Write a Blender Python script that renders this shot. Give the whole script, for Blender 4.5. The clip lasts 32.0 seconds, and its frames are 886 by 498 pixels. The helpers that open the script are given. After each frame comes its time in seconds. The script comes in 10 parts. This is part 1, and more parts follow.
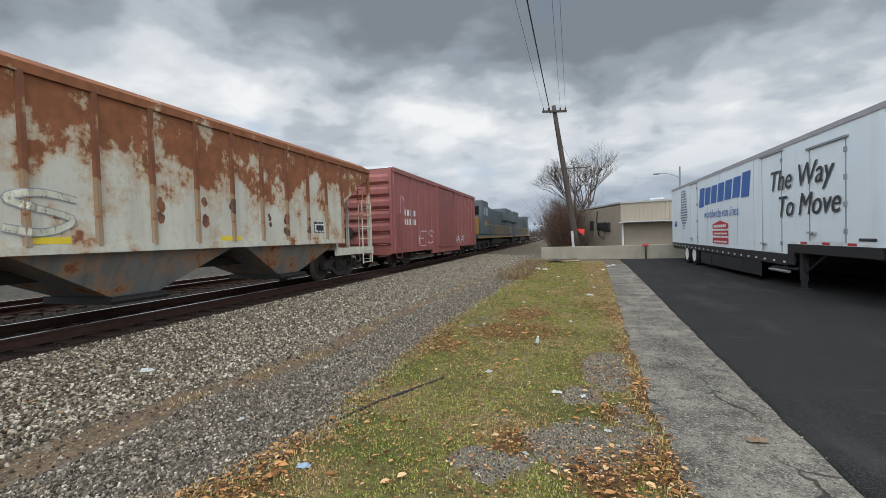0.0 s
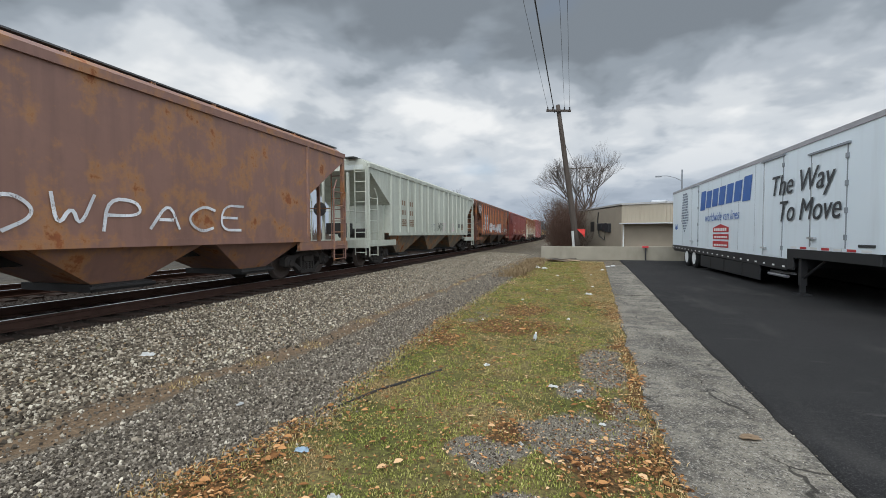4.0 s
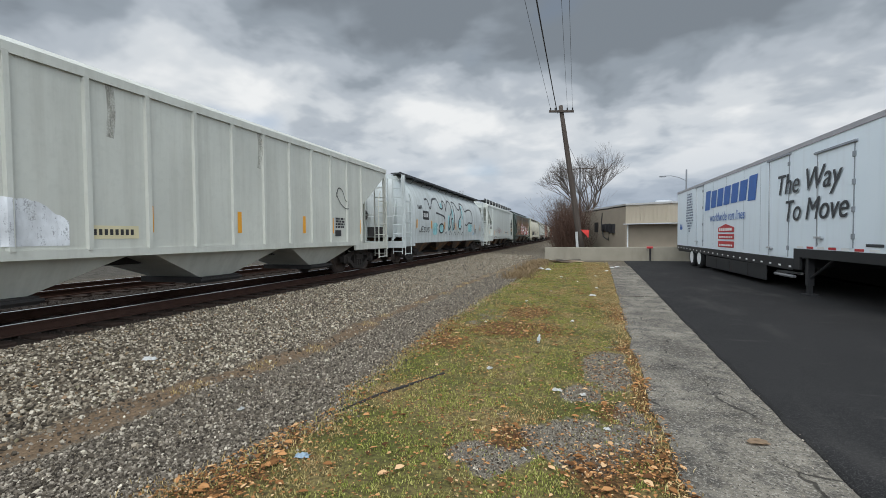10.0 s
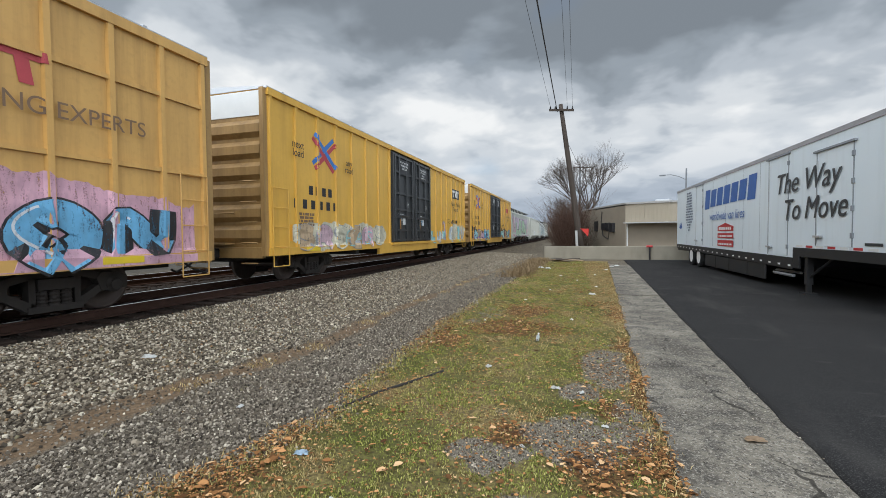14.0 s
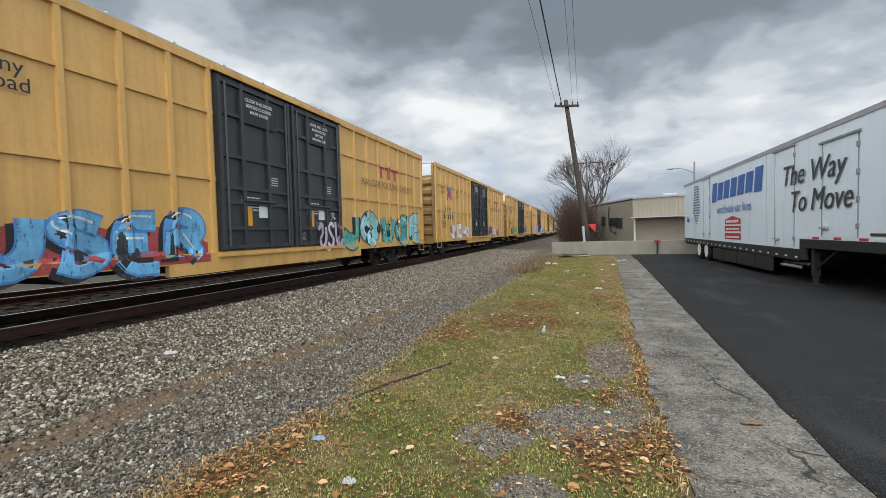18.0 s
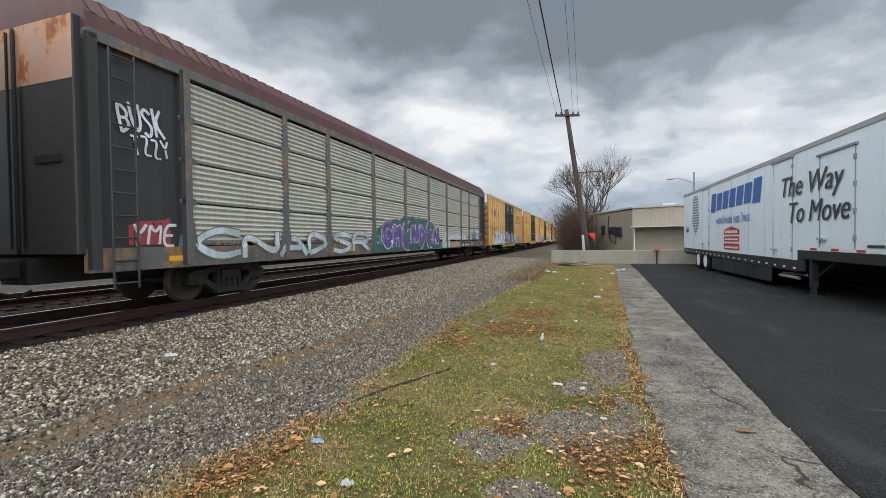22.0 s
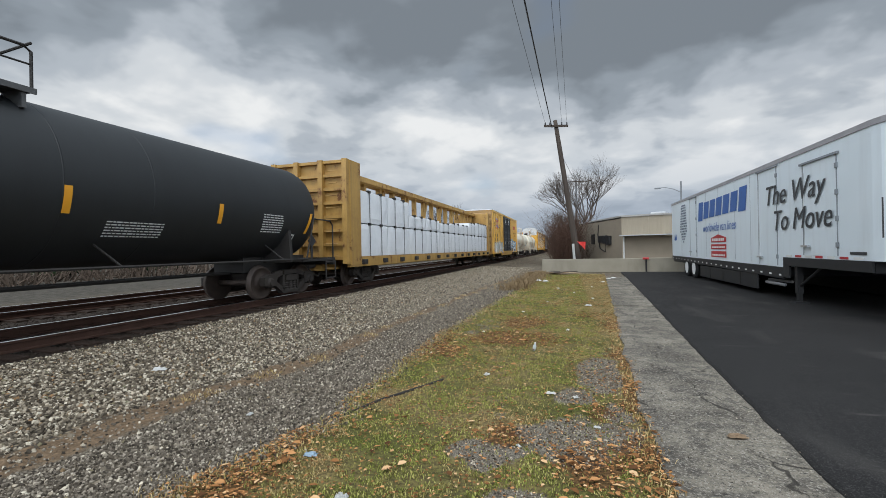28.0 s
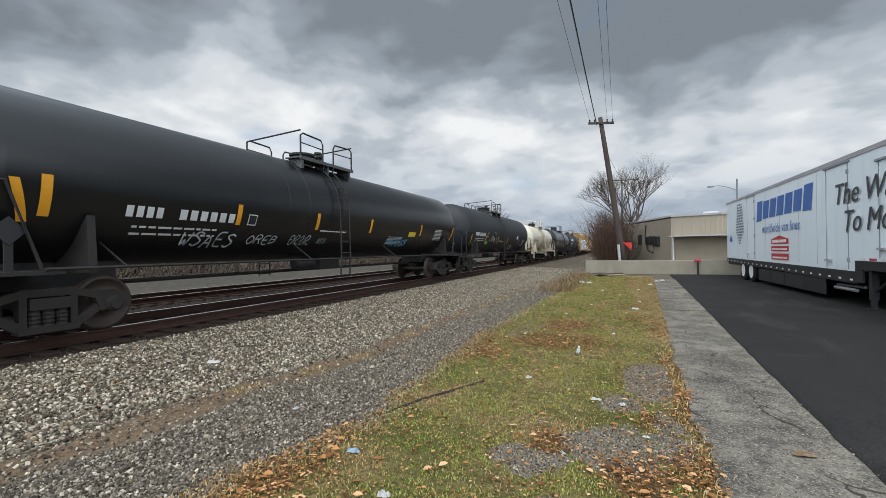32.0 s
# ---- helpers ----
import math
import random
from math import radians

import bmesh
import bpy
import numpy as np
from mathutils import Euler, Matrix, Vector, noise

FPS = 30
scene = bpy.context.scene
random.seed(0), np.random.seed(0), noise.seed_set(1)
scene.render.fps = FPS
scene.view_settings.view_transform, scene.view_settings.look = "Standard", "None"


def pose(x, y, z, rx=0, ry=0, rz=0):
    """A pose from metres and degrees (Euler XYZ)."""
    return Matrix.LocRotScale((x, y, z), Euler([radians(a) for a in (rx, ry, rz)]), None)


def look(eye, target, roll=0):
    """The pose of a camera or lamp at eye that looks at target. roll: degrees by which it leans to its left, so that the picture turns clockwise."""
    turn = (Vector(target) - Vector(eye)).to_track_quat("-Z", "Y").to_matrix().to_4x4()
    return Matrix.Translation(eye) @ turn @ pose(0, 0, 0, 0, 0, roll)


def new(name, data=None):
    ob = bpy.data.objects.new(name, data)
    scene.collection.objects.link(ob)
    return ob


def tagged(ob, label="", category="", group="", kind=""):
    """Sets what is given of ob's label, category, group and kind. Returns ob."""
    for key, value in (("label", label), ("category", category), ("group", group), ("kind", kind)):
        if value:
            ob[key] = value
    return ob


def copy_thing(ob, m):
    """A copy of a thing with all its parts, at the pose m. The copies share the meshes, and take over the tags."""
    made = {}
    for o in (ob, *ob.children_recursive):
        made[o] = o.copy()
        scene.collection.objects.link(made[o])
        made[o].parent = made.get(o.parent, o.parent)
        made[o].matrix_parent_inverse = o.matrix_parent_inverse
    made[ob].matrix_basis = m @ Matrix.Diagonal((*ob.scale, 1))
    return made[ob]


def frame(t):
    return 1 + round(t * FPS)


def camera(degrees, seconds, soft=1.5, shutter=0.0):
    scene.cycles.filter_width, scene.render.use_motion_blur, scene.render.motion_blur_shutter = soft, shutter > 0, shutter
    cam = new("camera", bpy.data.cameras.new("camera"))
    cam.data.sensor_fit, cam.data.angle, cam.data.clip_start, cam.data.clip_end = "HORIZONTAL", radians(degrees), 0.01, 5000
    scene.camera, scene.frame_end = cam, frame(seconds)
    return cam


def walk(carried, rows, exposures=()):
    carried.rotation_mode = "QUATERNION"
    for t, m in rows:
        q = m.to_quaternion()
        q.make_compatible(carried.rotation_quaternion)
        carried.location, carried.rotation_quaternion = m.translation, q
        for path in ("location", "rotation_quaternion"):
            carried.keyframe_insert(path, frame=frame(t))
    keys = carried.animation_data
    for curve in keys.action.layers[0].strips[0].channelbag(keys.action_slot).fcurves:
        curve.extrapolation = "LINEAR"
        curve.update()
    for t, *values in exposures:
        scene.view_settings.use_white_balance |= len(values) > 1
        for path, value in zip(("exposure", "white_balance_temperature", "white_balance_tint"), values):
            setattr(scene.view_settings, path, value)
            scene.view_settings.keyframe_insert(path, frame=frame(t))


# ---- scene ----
cam = camera(91.94, 32.0, soft=0.75)
PATH = [
    (0.0, pose(-0.000, 0.000, 1.715, 88.45, 1.69, 16.22)),
    (0.5, pose(-0.019, 0.052, 1.681, 88.20, 1.54, 15.76)),
    (1.0, pose(-0.027, 0.066, 1.679, 88.17, 1.51, 15.65)),
    (1.5, pose(-0.028, 0.064, 1.680, 88.19, 1.47, 15.92)),
    (2.0, pose(-0.012, 0.055, 1.680, 88.19, 1.38, 16.21)),
    (2.5, pose(0.034, 0.053, 1.678, 88.05, 0.98, 16.27)),
    (3.0, pose(0.039, 0.006, 1.673, 87.93, 0.54, 16.20)),
    (3.5, pose(-0.008, -0.046, 1.670, 87.93, 0.16, 16.11)),
    (5.5, pose(0.022, -0.021, 1.679, 88.38, 0.31, 16.71)),
    (6.0, pose(0.021, -0.019, 1.680, 88.26, 0.27, 16.56)),
    (6.5, pose(0.018, -0.009, 1.676, 88.11, 0.26, 16.45)),
    (7.0, pose(0.009, -0.019, 1.674, 87.94, 0.16, 16.50)),
    (7.5, pose(0.011, -0.022, 1.673, 87.93, 0.20, 16.63)),
    (8.0, pose(0.008, -0.011, 1.676, 87.85, 0.21, 16.79)),
    (8.5, pose(0.014, -0.003, 1.674, 87.93, 0.34, 16.90)),
    (9.0, pose(0.008, -0.006, 1.678, 88.00, 0.41, 16.93)),
    (9.5, pose(0.008, 0.000, 1.678, 88.12, 0.52, 16.88)),
    (10.0, pose(0.009, 0.002, 1.679, 88.26, 0.48, 16.76)),
    (10.5, pose(0.010, -0.006, 1.682, 88.41, 0.42, 16.64)),
    (11.0, pose(0.010, -0.005, 1.679, 88.49, 0.34, 16.50)),
    (11.5, pose(0.006, -0.013, 1.682, 88.40, 0.10, 16.28)),
    (12.0, pose(0.016, -0.011, 1.679, 88.22, -0.01, 16.09)),
    (12.5, pose(0.015, -0.007, 1.671, 87.98, -0.02, 16.03)),
    (13.0, pose(0.015, -0.004, 1.673, 87.88, 0.10, 16.05)),
    (13.5, pose(0.013, -0.004, 1.674, 87.91, 0.19, 16.24)),
    (14.0, pose(0.018, -0.004, 1.673, 88.09, 0.40, 16.74)),
    (14.5, pose(0.049, -0.001, 1.682, 88.22, 0.49, 17.44)),
    (15.0, pose(0.060, -0.054, 1.675, 88.31, 0.70, 18.25)),
    (15.5, pose(0.020, -0.201, 1.666, 88.24, 0.82, 18.87)),
    (17.5, pose(0.085, -0.115, 1.660, 87.53, 1.38, 18.05)),
    (18.0, pose(0.082, -0.174, 1.658, 87.85, 1.37, 17.71)),
    (18.5, pose(0.045, -0.252, 1.653, 88.21, 1.20, 17.46)),
    (19.0, pose(0.066, -0.263, 1.655, 88.65, 1.05, 17.35)),
    (19.5, pose(0.091, -0.240, 1.656, 88.94, 0.89, 17.55)),
    (20.0, pose(0.101, -0.235, 1.656, 89.16, 0.69, 18.00)),
    (20.5, pose(0.107, -0.233, 1.654, 89.25, 0.54, 18.49)),
    (21.0, pose(0.105, -0.237, 1.654, 89.17, 0.42, 18.58)),
    (21.5, pose(0.106, -0.237, 1.654, 89.02, 0.48, 18.30)),
    (22.0, pose(0.099, -0.229, 1.648, 88.81, 0.68, 17.71)),
    (22.5, pose(0.107, -0.231, 1.649, 88.89, 0.91, 17.50)),
    (23.0, pose(0.123, -0.200, 1.657, 89.25, 1.15, 17.99)),
    (23.5, pose(0.123, -0.157, 1.650, 89.64, 1.52, 19.12)),
    (24.0, pose(0.113, -0.191, 1.665, 90.06, 1.90, 20.13)),
    (24.5, pose(0.092, -0.210, 1.664, 90.16, 2.07, 20.35)),
    (25.0, pose(0.074, -0.204, 1.664, 90.22, 2.44, 19.57)),
    (25.5, pose(0.060, -0.207, 1.666, 90.13, 2.63, 17.99)),
    (27.5, pose(0.105, -0.253, 1.655, 90.00, 1.37, 14.91)),
    (28.0, pose(0.093, -0.253, 1.655, 90.09, 1.11, 16.53)),
    (28.5, pose(0.088, -0.251, 1.661, 90.15, 1.08, 18.42)),
    (29.0, pose(0.078, -0.252, 1.657, 90.27, 1.09, 19.92)),
    (29.5, pose(0.079, -0.246, 1.660, 90.27, 0.94, 20.79)),
    (30.0, pose(0.068, -0.242, 1.658, 90.24, 0.82, 21.15)),
    (30.5, pose(0.070, -0.245, 1.662, 90.25, 0.69, 21.36)),
    (31.0, pose(0.067, -0.249, 1.658, 90.30, 0.70, 21.55)),
    (31.5, pose(0.075, -0.250, 1.665, 90.25, 0.71, 21.74)),
    (32.0, pose(0.065, -0.238, 1.660, 90.17, 0.73, 21.86)),
]
# the film's own exposure drifts a little
walk(cam, PATH, [(0.0, 0.88), (8.0, 0.85), (11.5, 0.82), (13.0, 0.90), (17.0, 0.88), (19.0, 0.97), (21.5, 0.97), (23.0, 0.80), (25.0, 0.70), (27.5, 0.80), (30.0, 0.76), (32.0, 0.88)])

# ---------------- world and sun ----------------
world = bpy.data.worlds.new("overcast_sky")
scene.world = world
world.use_nodes = True
wn, wl = world.node_tree.nodes, world.node_tree.links
wn.clear()


def wnode(kind, **kw):
    n = wn.new(kind)
    for k, v in kw.items():
        if k == "op":
            n.operation = v
        elif k == "inputs":
            for i, val in v.items():
                n.inputs[i].default_value = val
    return n


SUN_EL, SUN_AZ = radians(58), radians(160)
w_out = wnode("ShaderNodeOutputWorld")
w_bg = wnode("ShaderNodeBackground", inputs={1: 1.0})
w_sky = wn.new("ShaderNodeTexSky")
w_sky.sky_type, w_sky.sun_disc = "NISHITA", False
w_sky.sun_elevation, w_sky.sun_rotation = SUN_EL, SUN_AZ
w_geo = wnode("ShaderNodeTexCoord")
w_sep = wnode("ShaderNodeSeparateXYZ")
wl.new(w_geo.outputs["Generated"], w_sep.inputs[0])
# cloud deck: the direction projected on a level sheet
w_zz = wnode("ShaderNodeMath", op="MAXIMUM", inputs={1: 0.0})
wl.new(w_sep.outputs[2], w_zz.inputs[0])
w_z2 = wnode("ShaderNodeMath", op="ADD", inputs={1: 0.27})
wl.new(w_zz.outputs[0], w_z2.inputs[0])
w_u = wnode("ShaderNodeMath", op="DIVIDE")
w_v = wnode("ShaderNodeMath", op="DIVIDE")
wl.new(w_sep.outputs[0], w_u.inputs[0]); wl.new(w_z2.outputs[0], w_u.inputs[1])
wl.new(w_sep.outputs[1], w_v.inputs[0]); wl.new(w_z2.outputs[0], w_v.inputs[1])
w_vec = wnode("ShaderNodeCombineXYZ", inputs={2: 3.7})
wl.new(w_u.outputs[0], w_vec.inputs[0]); wl.new(w_v.outputs[0], w_vec.inputs[1])


def wnoise(scale, detail, rough, offset, dist=0.0):
    add = wnode("ShaderNodeVectorMath", op="ADD", inputs={1: offset})
    wl.new(w_vec.outputs[0], add.inputs[0])
    n = wnode("ShaderNodeTexNoise", inputs={"Scale": scale, "Detail": detail, "Roughness": rough, "Distortion": dist})
    wl.new(add.outputs[0], n.inputs["Vector"])
    return n


def wramp(src, stops):
    r = wn.new("ShaderNodeValToRGB")
    r.color_ramp.interpolation = "EASE"
    while len(r.color_ramp.elements) < len(stops):
        r.color_ramp.elements.new(0.5)
    for e, (p, c) in zip(r.color_ramp.elements, stops):
        e.position, e.color = p, (*c, 1)
    wl.new(src, r.inputs[0])
    return r


CLOUD_OFF = (4.1, 2.3, 0.0)
n_big = wnoise(1.0, 5.0, 0.46, CLOUD_OFF, 0.1)
n_small = wnoise(3.6, 4.0, 0.5, (9.0, 1.0, 2.0), 0.2)
w_mix = wnode("ShaderNodeMath", op="MULTIPLY_ADD", inputs={1: 0.62})
wl.new(n_small.outputs[0], w_mix.inputs[0]); wl.new(n_big.outputs[0], w_mix.inputs[2])
# the deck is heavy overhead and thin towards the horizon ahead
w_up = wramp(w_sep.outputs[2], [(0.05, (0.10,) * 3), (0.17, (0.22,) * 3), (0.27, (0.20,) * 3), (0.42, (0.0,) * 3)])
w_dn = wnode("ShaderNodeMath", op="SUBTRACT", inputs={1: 0.25})
wl.new(w_up.outputs[0], w_dn.inputs[0])
w_side = wnode("ShaderNodeMapRange", inputs={1: 0.0, 2: 0.5, 3: 0.0, 4: 0.075})
wl.new(w_sep.outputs[0], w_side.inputs[0])
w_thick = wnode("ShaderNodeMath", op="SUBTRACT")
wl.new(w_dn.outputs[0], w_thick.inputs[0]); wl.new(w_side.outputs[0], w_thick.inputs[1])
w_sum = wnode("ShaderNodeMath", op="ADD")
wl.new(w_mix.outputs[0], w_sum.inputs[0]); wl.new(w_thick.outputs[0], w_sum.inputs[1])
w_col = wramp(w_sum.outputs[0], [(0.44, (0.115, 0.133, 0.153)), (0.57, (0.168, 0.193, 0.220)), (0.68, (0.255, 0.282, 0.313)), (0.79, (0.365, 0.387, 0.408)), (0.93, (0.48, 0.49, 0.495))])
# blue gaps
n_gap = wnoise(1.4, 3.0, 0.5, (1.0, 7.7, 0.0))
w_gap = wramp(n_gap.outputs[0], [(0.62, (0, 0, 0)), (0.74, (0.45, 0.45, 0.45))])
w_skys = wnode("ShaderNodeVectorMath", op="MULTIPLY", inputs={1: (0.07, 0.07, 0.07)})
wl.new(w_sky.outputs[0], w_skys.inputs[0])
w_all = wn.new("ShaderNodeMix"); w_all.data_type = "RGBA"
wl.new(w_gap.outputs[0], w_all.inputs[0]); wl.new(w_col.outputs[0], w_all.inputs[6]); wl.new(w_skys.outputs[0], w_all.inputs[7])
# haze bank low on the horizon
w_hz = wnode("ShaderNodeMapRange", inputs={1: 0.0, 2: 0.24, 3: 0.85, 4: 0.0})
wl.new(w_sep.outputs[2], w_hz.inputs[0])
w_fin = wn.new("ShaderNodeMix"); w_fin.data_type = "RGBA"
w_fin.inputs[7].default_value = (0.215, 0.255, 0.31, 1)
wl.new(w_hz.outputs[0], w_fin.inputs[0]); wl.new(w_all.outputs[2], w_fin.inputs[6])
# the cloud glows broadly round the hidden sun, high behind the viewer
w_dot = wnode("ShaderNodeVectorMath", op="DOT_PRODUCT", inputs={1: (math.sin(SUN_AZ) * math.cos(SUN_EL), math.cos(SUN_AZ) * math.cos(SUN_EL), math.sin(SUN_EL))})
wl.new(w_geo.outputs["Generated"], w_dot.inputs[0])
w_glow = wnode("ShaderNodeMapRange", inputs={1: 0.10, 2: 1.0, 3: 1.0, 4: 6.6})
wl.new(w_dot.outputs["Value"], w_glow.inputs[0])
wl.new(w_glow.outputs[0], w_bg.inputs[1])
wl.new(w_fin.outputs[2], w_bg.inputs[0]); wl.new(w_bg.outputs[0], w_out.inputs[0])

sun = new("sun", bpy.data.lights.new("sun", "SUN"))
sun.data.energy, sun.data.angle, sun.data.color = 0.72, radians(30), (1.0, 0.95, 0.88)
sun.matrix_world = look((18.1, -49.8, 84.8), (0, 0, 0))
scene.view_settings.exposure = 0.85

# ---------------- materials ----------------


class Mat:
    """A small builder of procedural node materials."""

    def __init__(self, name, rough=0.7, metal=0.0):
        self.m = bpy.data.materials.new(name)
        self.m.use_nodes = True
        self.n, self.l = self.m.node_tree.nodes, self.m.node_tree.links
        self.b = self.n["Principled BSDF"]
        self.b.inputs["Roughness"].default_value, self.b.inputs["Metallic"].default_value = rough, metal
        if rough >= 0.85:
            self.b.inputs["Specular IOR Level"].default_value = 0.12
        self.tc = self.n.new("ShaderNodeTexCoord")

    def vec(self, scale=(1, 1, 1), off=(0, 0, 0)):
        mp = self.n.new("ShaderNodeMapping")
        mp.inputs["Scale"].default_value, mp.inputs["Location"].default_value = scale, off
        self.l.new(self.tc.outputs["Object"], mp.inputs[0])
        return mp.outputs[0]

    def noise(self, scale, detail=4.0, stretch=(1, 1, 1), off=(0, 0, 0), rough=0.55):
        t = self.n.new("ShaderNodeTexNoise")
        t.inputs["Scale"].default_value, t.inputs["Detail"].default_value, t.inputs["Roughness"].default_value = scale, detail, rough
        self.l.new(self.vec(stretch, off), t.inputs["Vector"])
        return t.outputs[0]

    def voronoi(self, scale, feature="F1", out="Distance", stretch=(1, 1, 1)):
        t = self.n.new("ShaderNodeTexVoronoi")
        t.feature = feature
        t.inputs["Scale"].default_value = scale
        self.l.new(self.vec(stretch), t.inputs["Vector"])
        return t.outputs[out]

    def ramp(self, src, stops):
        r = self.n.new("ShaderNodeValToRGB")
        while len(r.color_ramp.elements) < len(stops):
            r.color_ramp.elements.new(0.5)
        for e, (p, c) in zip(r.color_ramp.elements, stops):
            e.position = p
            e.color = (*c, 1) if isinstance(c, tuple) else (c, c, c, 1)
        self.l.new(src, r.inputs[0])
        return r.outputs[0]

    def mix(self, fac, a, b, mode="MIX"):
        x = self.n.new("ShaderNodeMix")
        x.data_type, x.blend_type = "RGBA", mode
        for i, v in ((0, fac), (6, a), (7, b)):
            if isinstance(v, (int, float)):
                x.inputs[i].default_value = v if i == 0 else (v, v, v, 1)
            elif isinstance(v, tuple):
                x.inputs[i].default_value = (*v, 1)
            else:
                self.l.new(v, x.inputs[i])
        return x.outputs[2]

    def math(self, op, a, b=0.0):
        x = self.n.new("ShaderNodeMath")
        x.operation = op
        for i, v in ((0, a), (1, b)):
            if isinstance(v, (int, float)):
                x.inputs[i].default_value = v
            else:
                self.l.new(v, x.inputs[i])
        return x.outputs[0]

    def axis(self, k):
        s = self.n.new("ShaderNodeSeparateXYZ")
        self.l.new(self.tc.outputs["Object"], s.inputs[0])
        return s.outputs[k]

    def color(self, v):
        if isinstance(v, tuple):
            self.b.inputs["Base Color"].default_value = (*v, 1)
        else:
            self.l.new(v, self.b.inputs["Base Color"])
        return self

    def rough(self, v):
        self.l.new(v, self.b.inputs["Roughness"])
        return self

    def bump(self, src, strength=0.3, dist=0.02):
        bp = self.n.new("ShaderNodeBump")
        bp.inputs["Strength"].default_value, bp.inputs["Distance"].default_value = strength, dist
        self.l.new(src, bp.inputs["Height"])
        self.l.new(bp.outputs[0], self.b.inputs["Normal"])
        return self


def mul(c, k):
    return tuple(min(1.0, v * k) for v in c)


def plain(name, c, rough=0.6, metal=0.0, var=0.25, scale=3.0, bump=0.0):
    """Paint or another even surface with blotches and fine grain."""
    m = Mat(name, rough, metal)
    col = m.mix(m.noise(scale, 5), mul(c, 1 - var), mul(c, 1 + var))
    col = m.mix(m.math("MULTIPLY", m.noise(scale * 14, 3), 0.35), col, mul(c, 1 - var * 1.3))
    m.color(col)
    if bump:
        m.bump(m.noise(scale * 10, 4), bump)
    return m.m


def car_paint(name, c, rust=0.0, dirt=0.35, seed=0, rust_c=(0.20, 0.065, 0.022), rough=0.55, fade=0.2, top_rust=0.0, stain=0.0):
    """Weathered car body paint: fading, run-down streaks, grime low down in patches, rust."""
    m = Mat(name, rough)
    o = (seed * 3.7, seed * 1.9, seed * 5.3)
    col = m.mix(m.noise(0.7, 5, off=o), mul(c, 1 - fade), mul(c, 1 + fade))
    streak = m.noise(1.0, 6, stretch=(1.6, 3.2, 0.22), off=o, rough=0.65)
    col = m.mix(m.math("MULTIPLY", m.ramp(streak, [(0.45, 0.0), (0.72, 1.0)]), dirt), col, mul(c, 0.35) if max(c) < 0.3 else (c[0] * 0.42, c[1] * 0.38, c[2] * 0.33))
    fine = m.noise(9.0, 5, off=o)
    col = m.mix(m.math("MULTIPLY", m.ramp(fine, [(0.5, 0.0), (0.75, 1.0)]), dirt * 0.6), col, mul(c, 0.6))
    if rust > 0 or top_rust > 0:
        big = m.noise(1.7, 10, stretch=(1.2, 0.9, 0.85), off=o, rough=0.68)
        run = m.noise(1.1, 8, stretch=(2, 3.0, 0.28), off=o, rough=0.7)
        h = m.math("ADD", m.math("MULTIPLY", big, 0.78), m.math("MULTIPLY", run, 0.22))
        if top_rust:
            zz = m.axis(2)
            g = m.n.new("ShaderNodeMapRange")
            for i, v in ((1, 2.0), (2, 4.0), (3, -top_rust), (4, top_rust)):
                g.inputs[i].default_value = v
            m.l.new(zz, g.inputs[0])
            h = m.math("ADD", h, g.outputs[0])
        t = 0.61 - rust * 0.2
        mask = m.ramp(h, [(t - 0.015, 0.0), (t + 0.03, 1.0)])
        halo = m.ramp(h, [(t - 0.10, 0.0), (t + 0.02, 0.75)])
        rc = m.mix(m.noise(5.0, 6, off=o), mul(rust_c, 0.55), mul(rust_c, 1.7))
        col = m.mix(halo, col, (rust_c[0] * 1.7 + 0.05, rust_c[1] * 2.2 + 0.03, rust_c[2] * 2))
        col = m.mix(mask, col, rc)
        m.rough(m.ramp(mask, [(0, rough), (1, 0.9)]))
    if stain:
        # rust runs down from the fittings at the middle of the shell
        yy = m.math("ABSOLUTE", m.math("ADD", m.axis(1), m.math("MULTIPLY", m.math("SUBTRACT", m.noise(0.8, 4, off=o), 0.5), 0.8)))
        runs = m.noise(1.0, 6, stretch=(1.0, 3.2, 0.15), off=o, rough=0.6)
        k = m.math("MULTIPLY", m.ramp(m.math("MULTIPLY", yy, 0.1), [(0.07, 1.0), (0.18, 0.0)]), m.ramp(runs, [(0.38, 0.0), (0.62, 1.0)]))
        col = m.mix(m.math("MULTIPLY", k, stain), col, (0.36, 0.21, 0.09))
    m.color(col)
    m.bump(m.noise(2.2, 4, off=o), 0.12, 0.02)
    return m.m


M = {}
M["steel_dark"] = plain("underframe_steel", (0.020, 0.017, 0.015), 0.75, 0.0, 0.5, 4, 0.2)
M["bogie"] = car_paint("bogie_steel", (0.026, 0.020, 0.016), 0.0, 0.5, 3, (0.12, 0.05, 0.025), 0.8)
M["wheel"] = plain("wheel_steel", (0.075, 0.055, 0.045), 0.6, 0.4, 0.4, 6)
M["rail_top"] = plain("polished_rail", (0.80, 0.80, 0.80), 0.28, 1.0, 0.1, 3)
M["rail_side"] = plain("rusty_rail_web", (0.055, 0.030, 0.022), 0.85, 0.0, 0.4, 5, 0.2)
M["tie"] = plain("creosoted_tie", (0.040, 0.027, 0.021), 0.9, 0.0, 0.5, 6, 0.5)
M["black"] = plain("black_paint", (0.018, 0.018, 0.02), 0.5, 0, 0.3, 2)
M["white"] = plain("white_paint", (0.72, 0.72, 0.70), 0.5, 0, 0.1, 3)
M["orange"] = plain("reflector_orange", (0.75, 0.33, 0.02), 0.4, 0, 0.12, 4)
M["yellow_tag"] = plain("yellow_tag", (0.70, 0.50, 0.03), 0.4, 0, 0.12, 4)
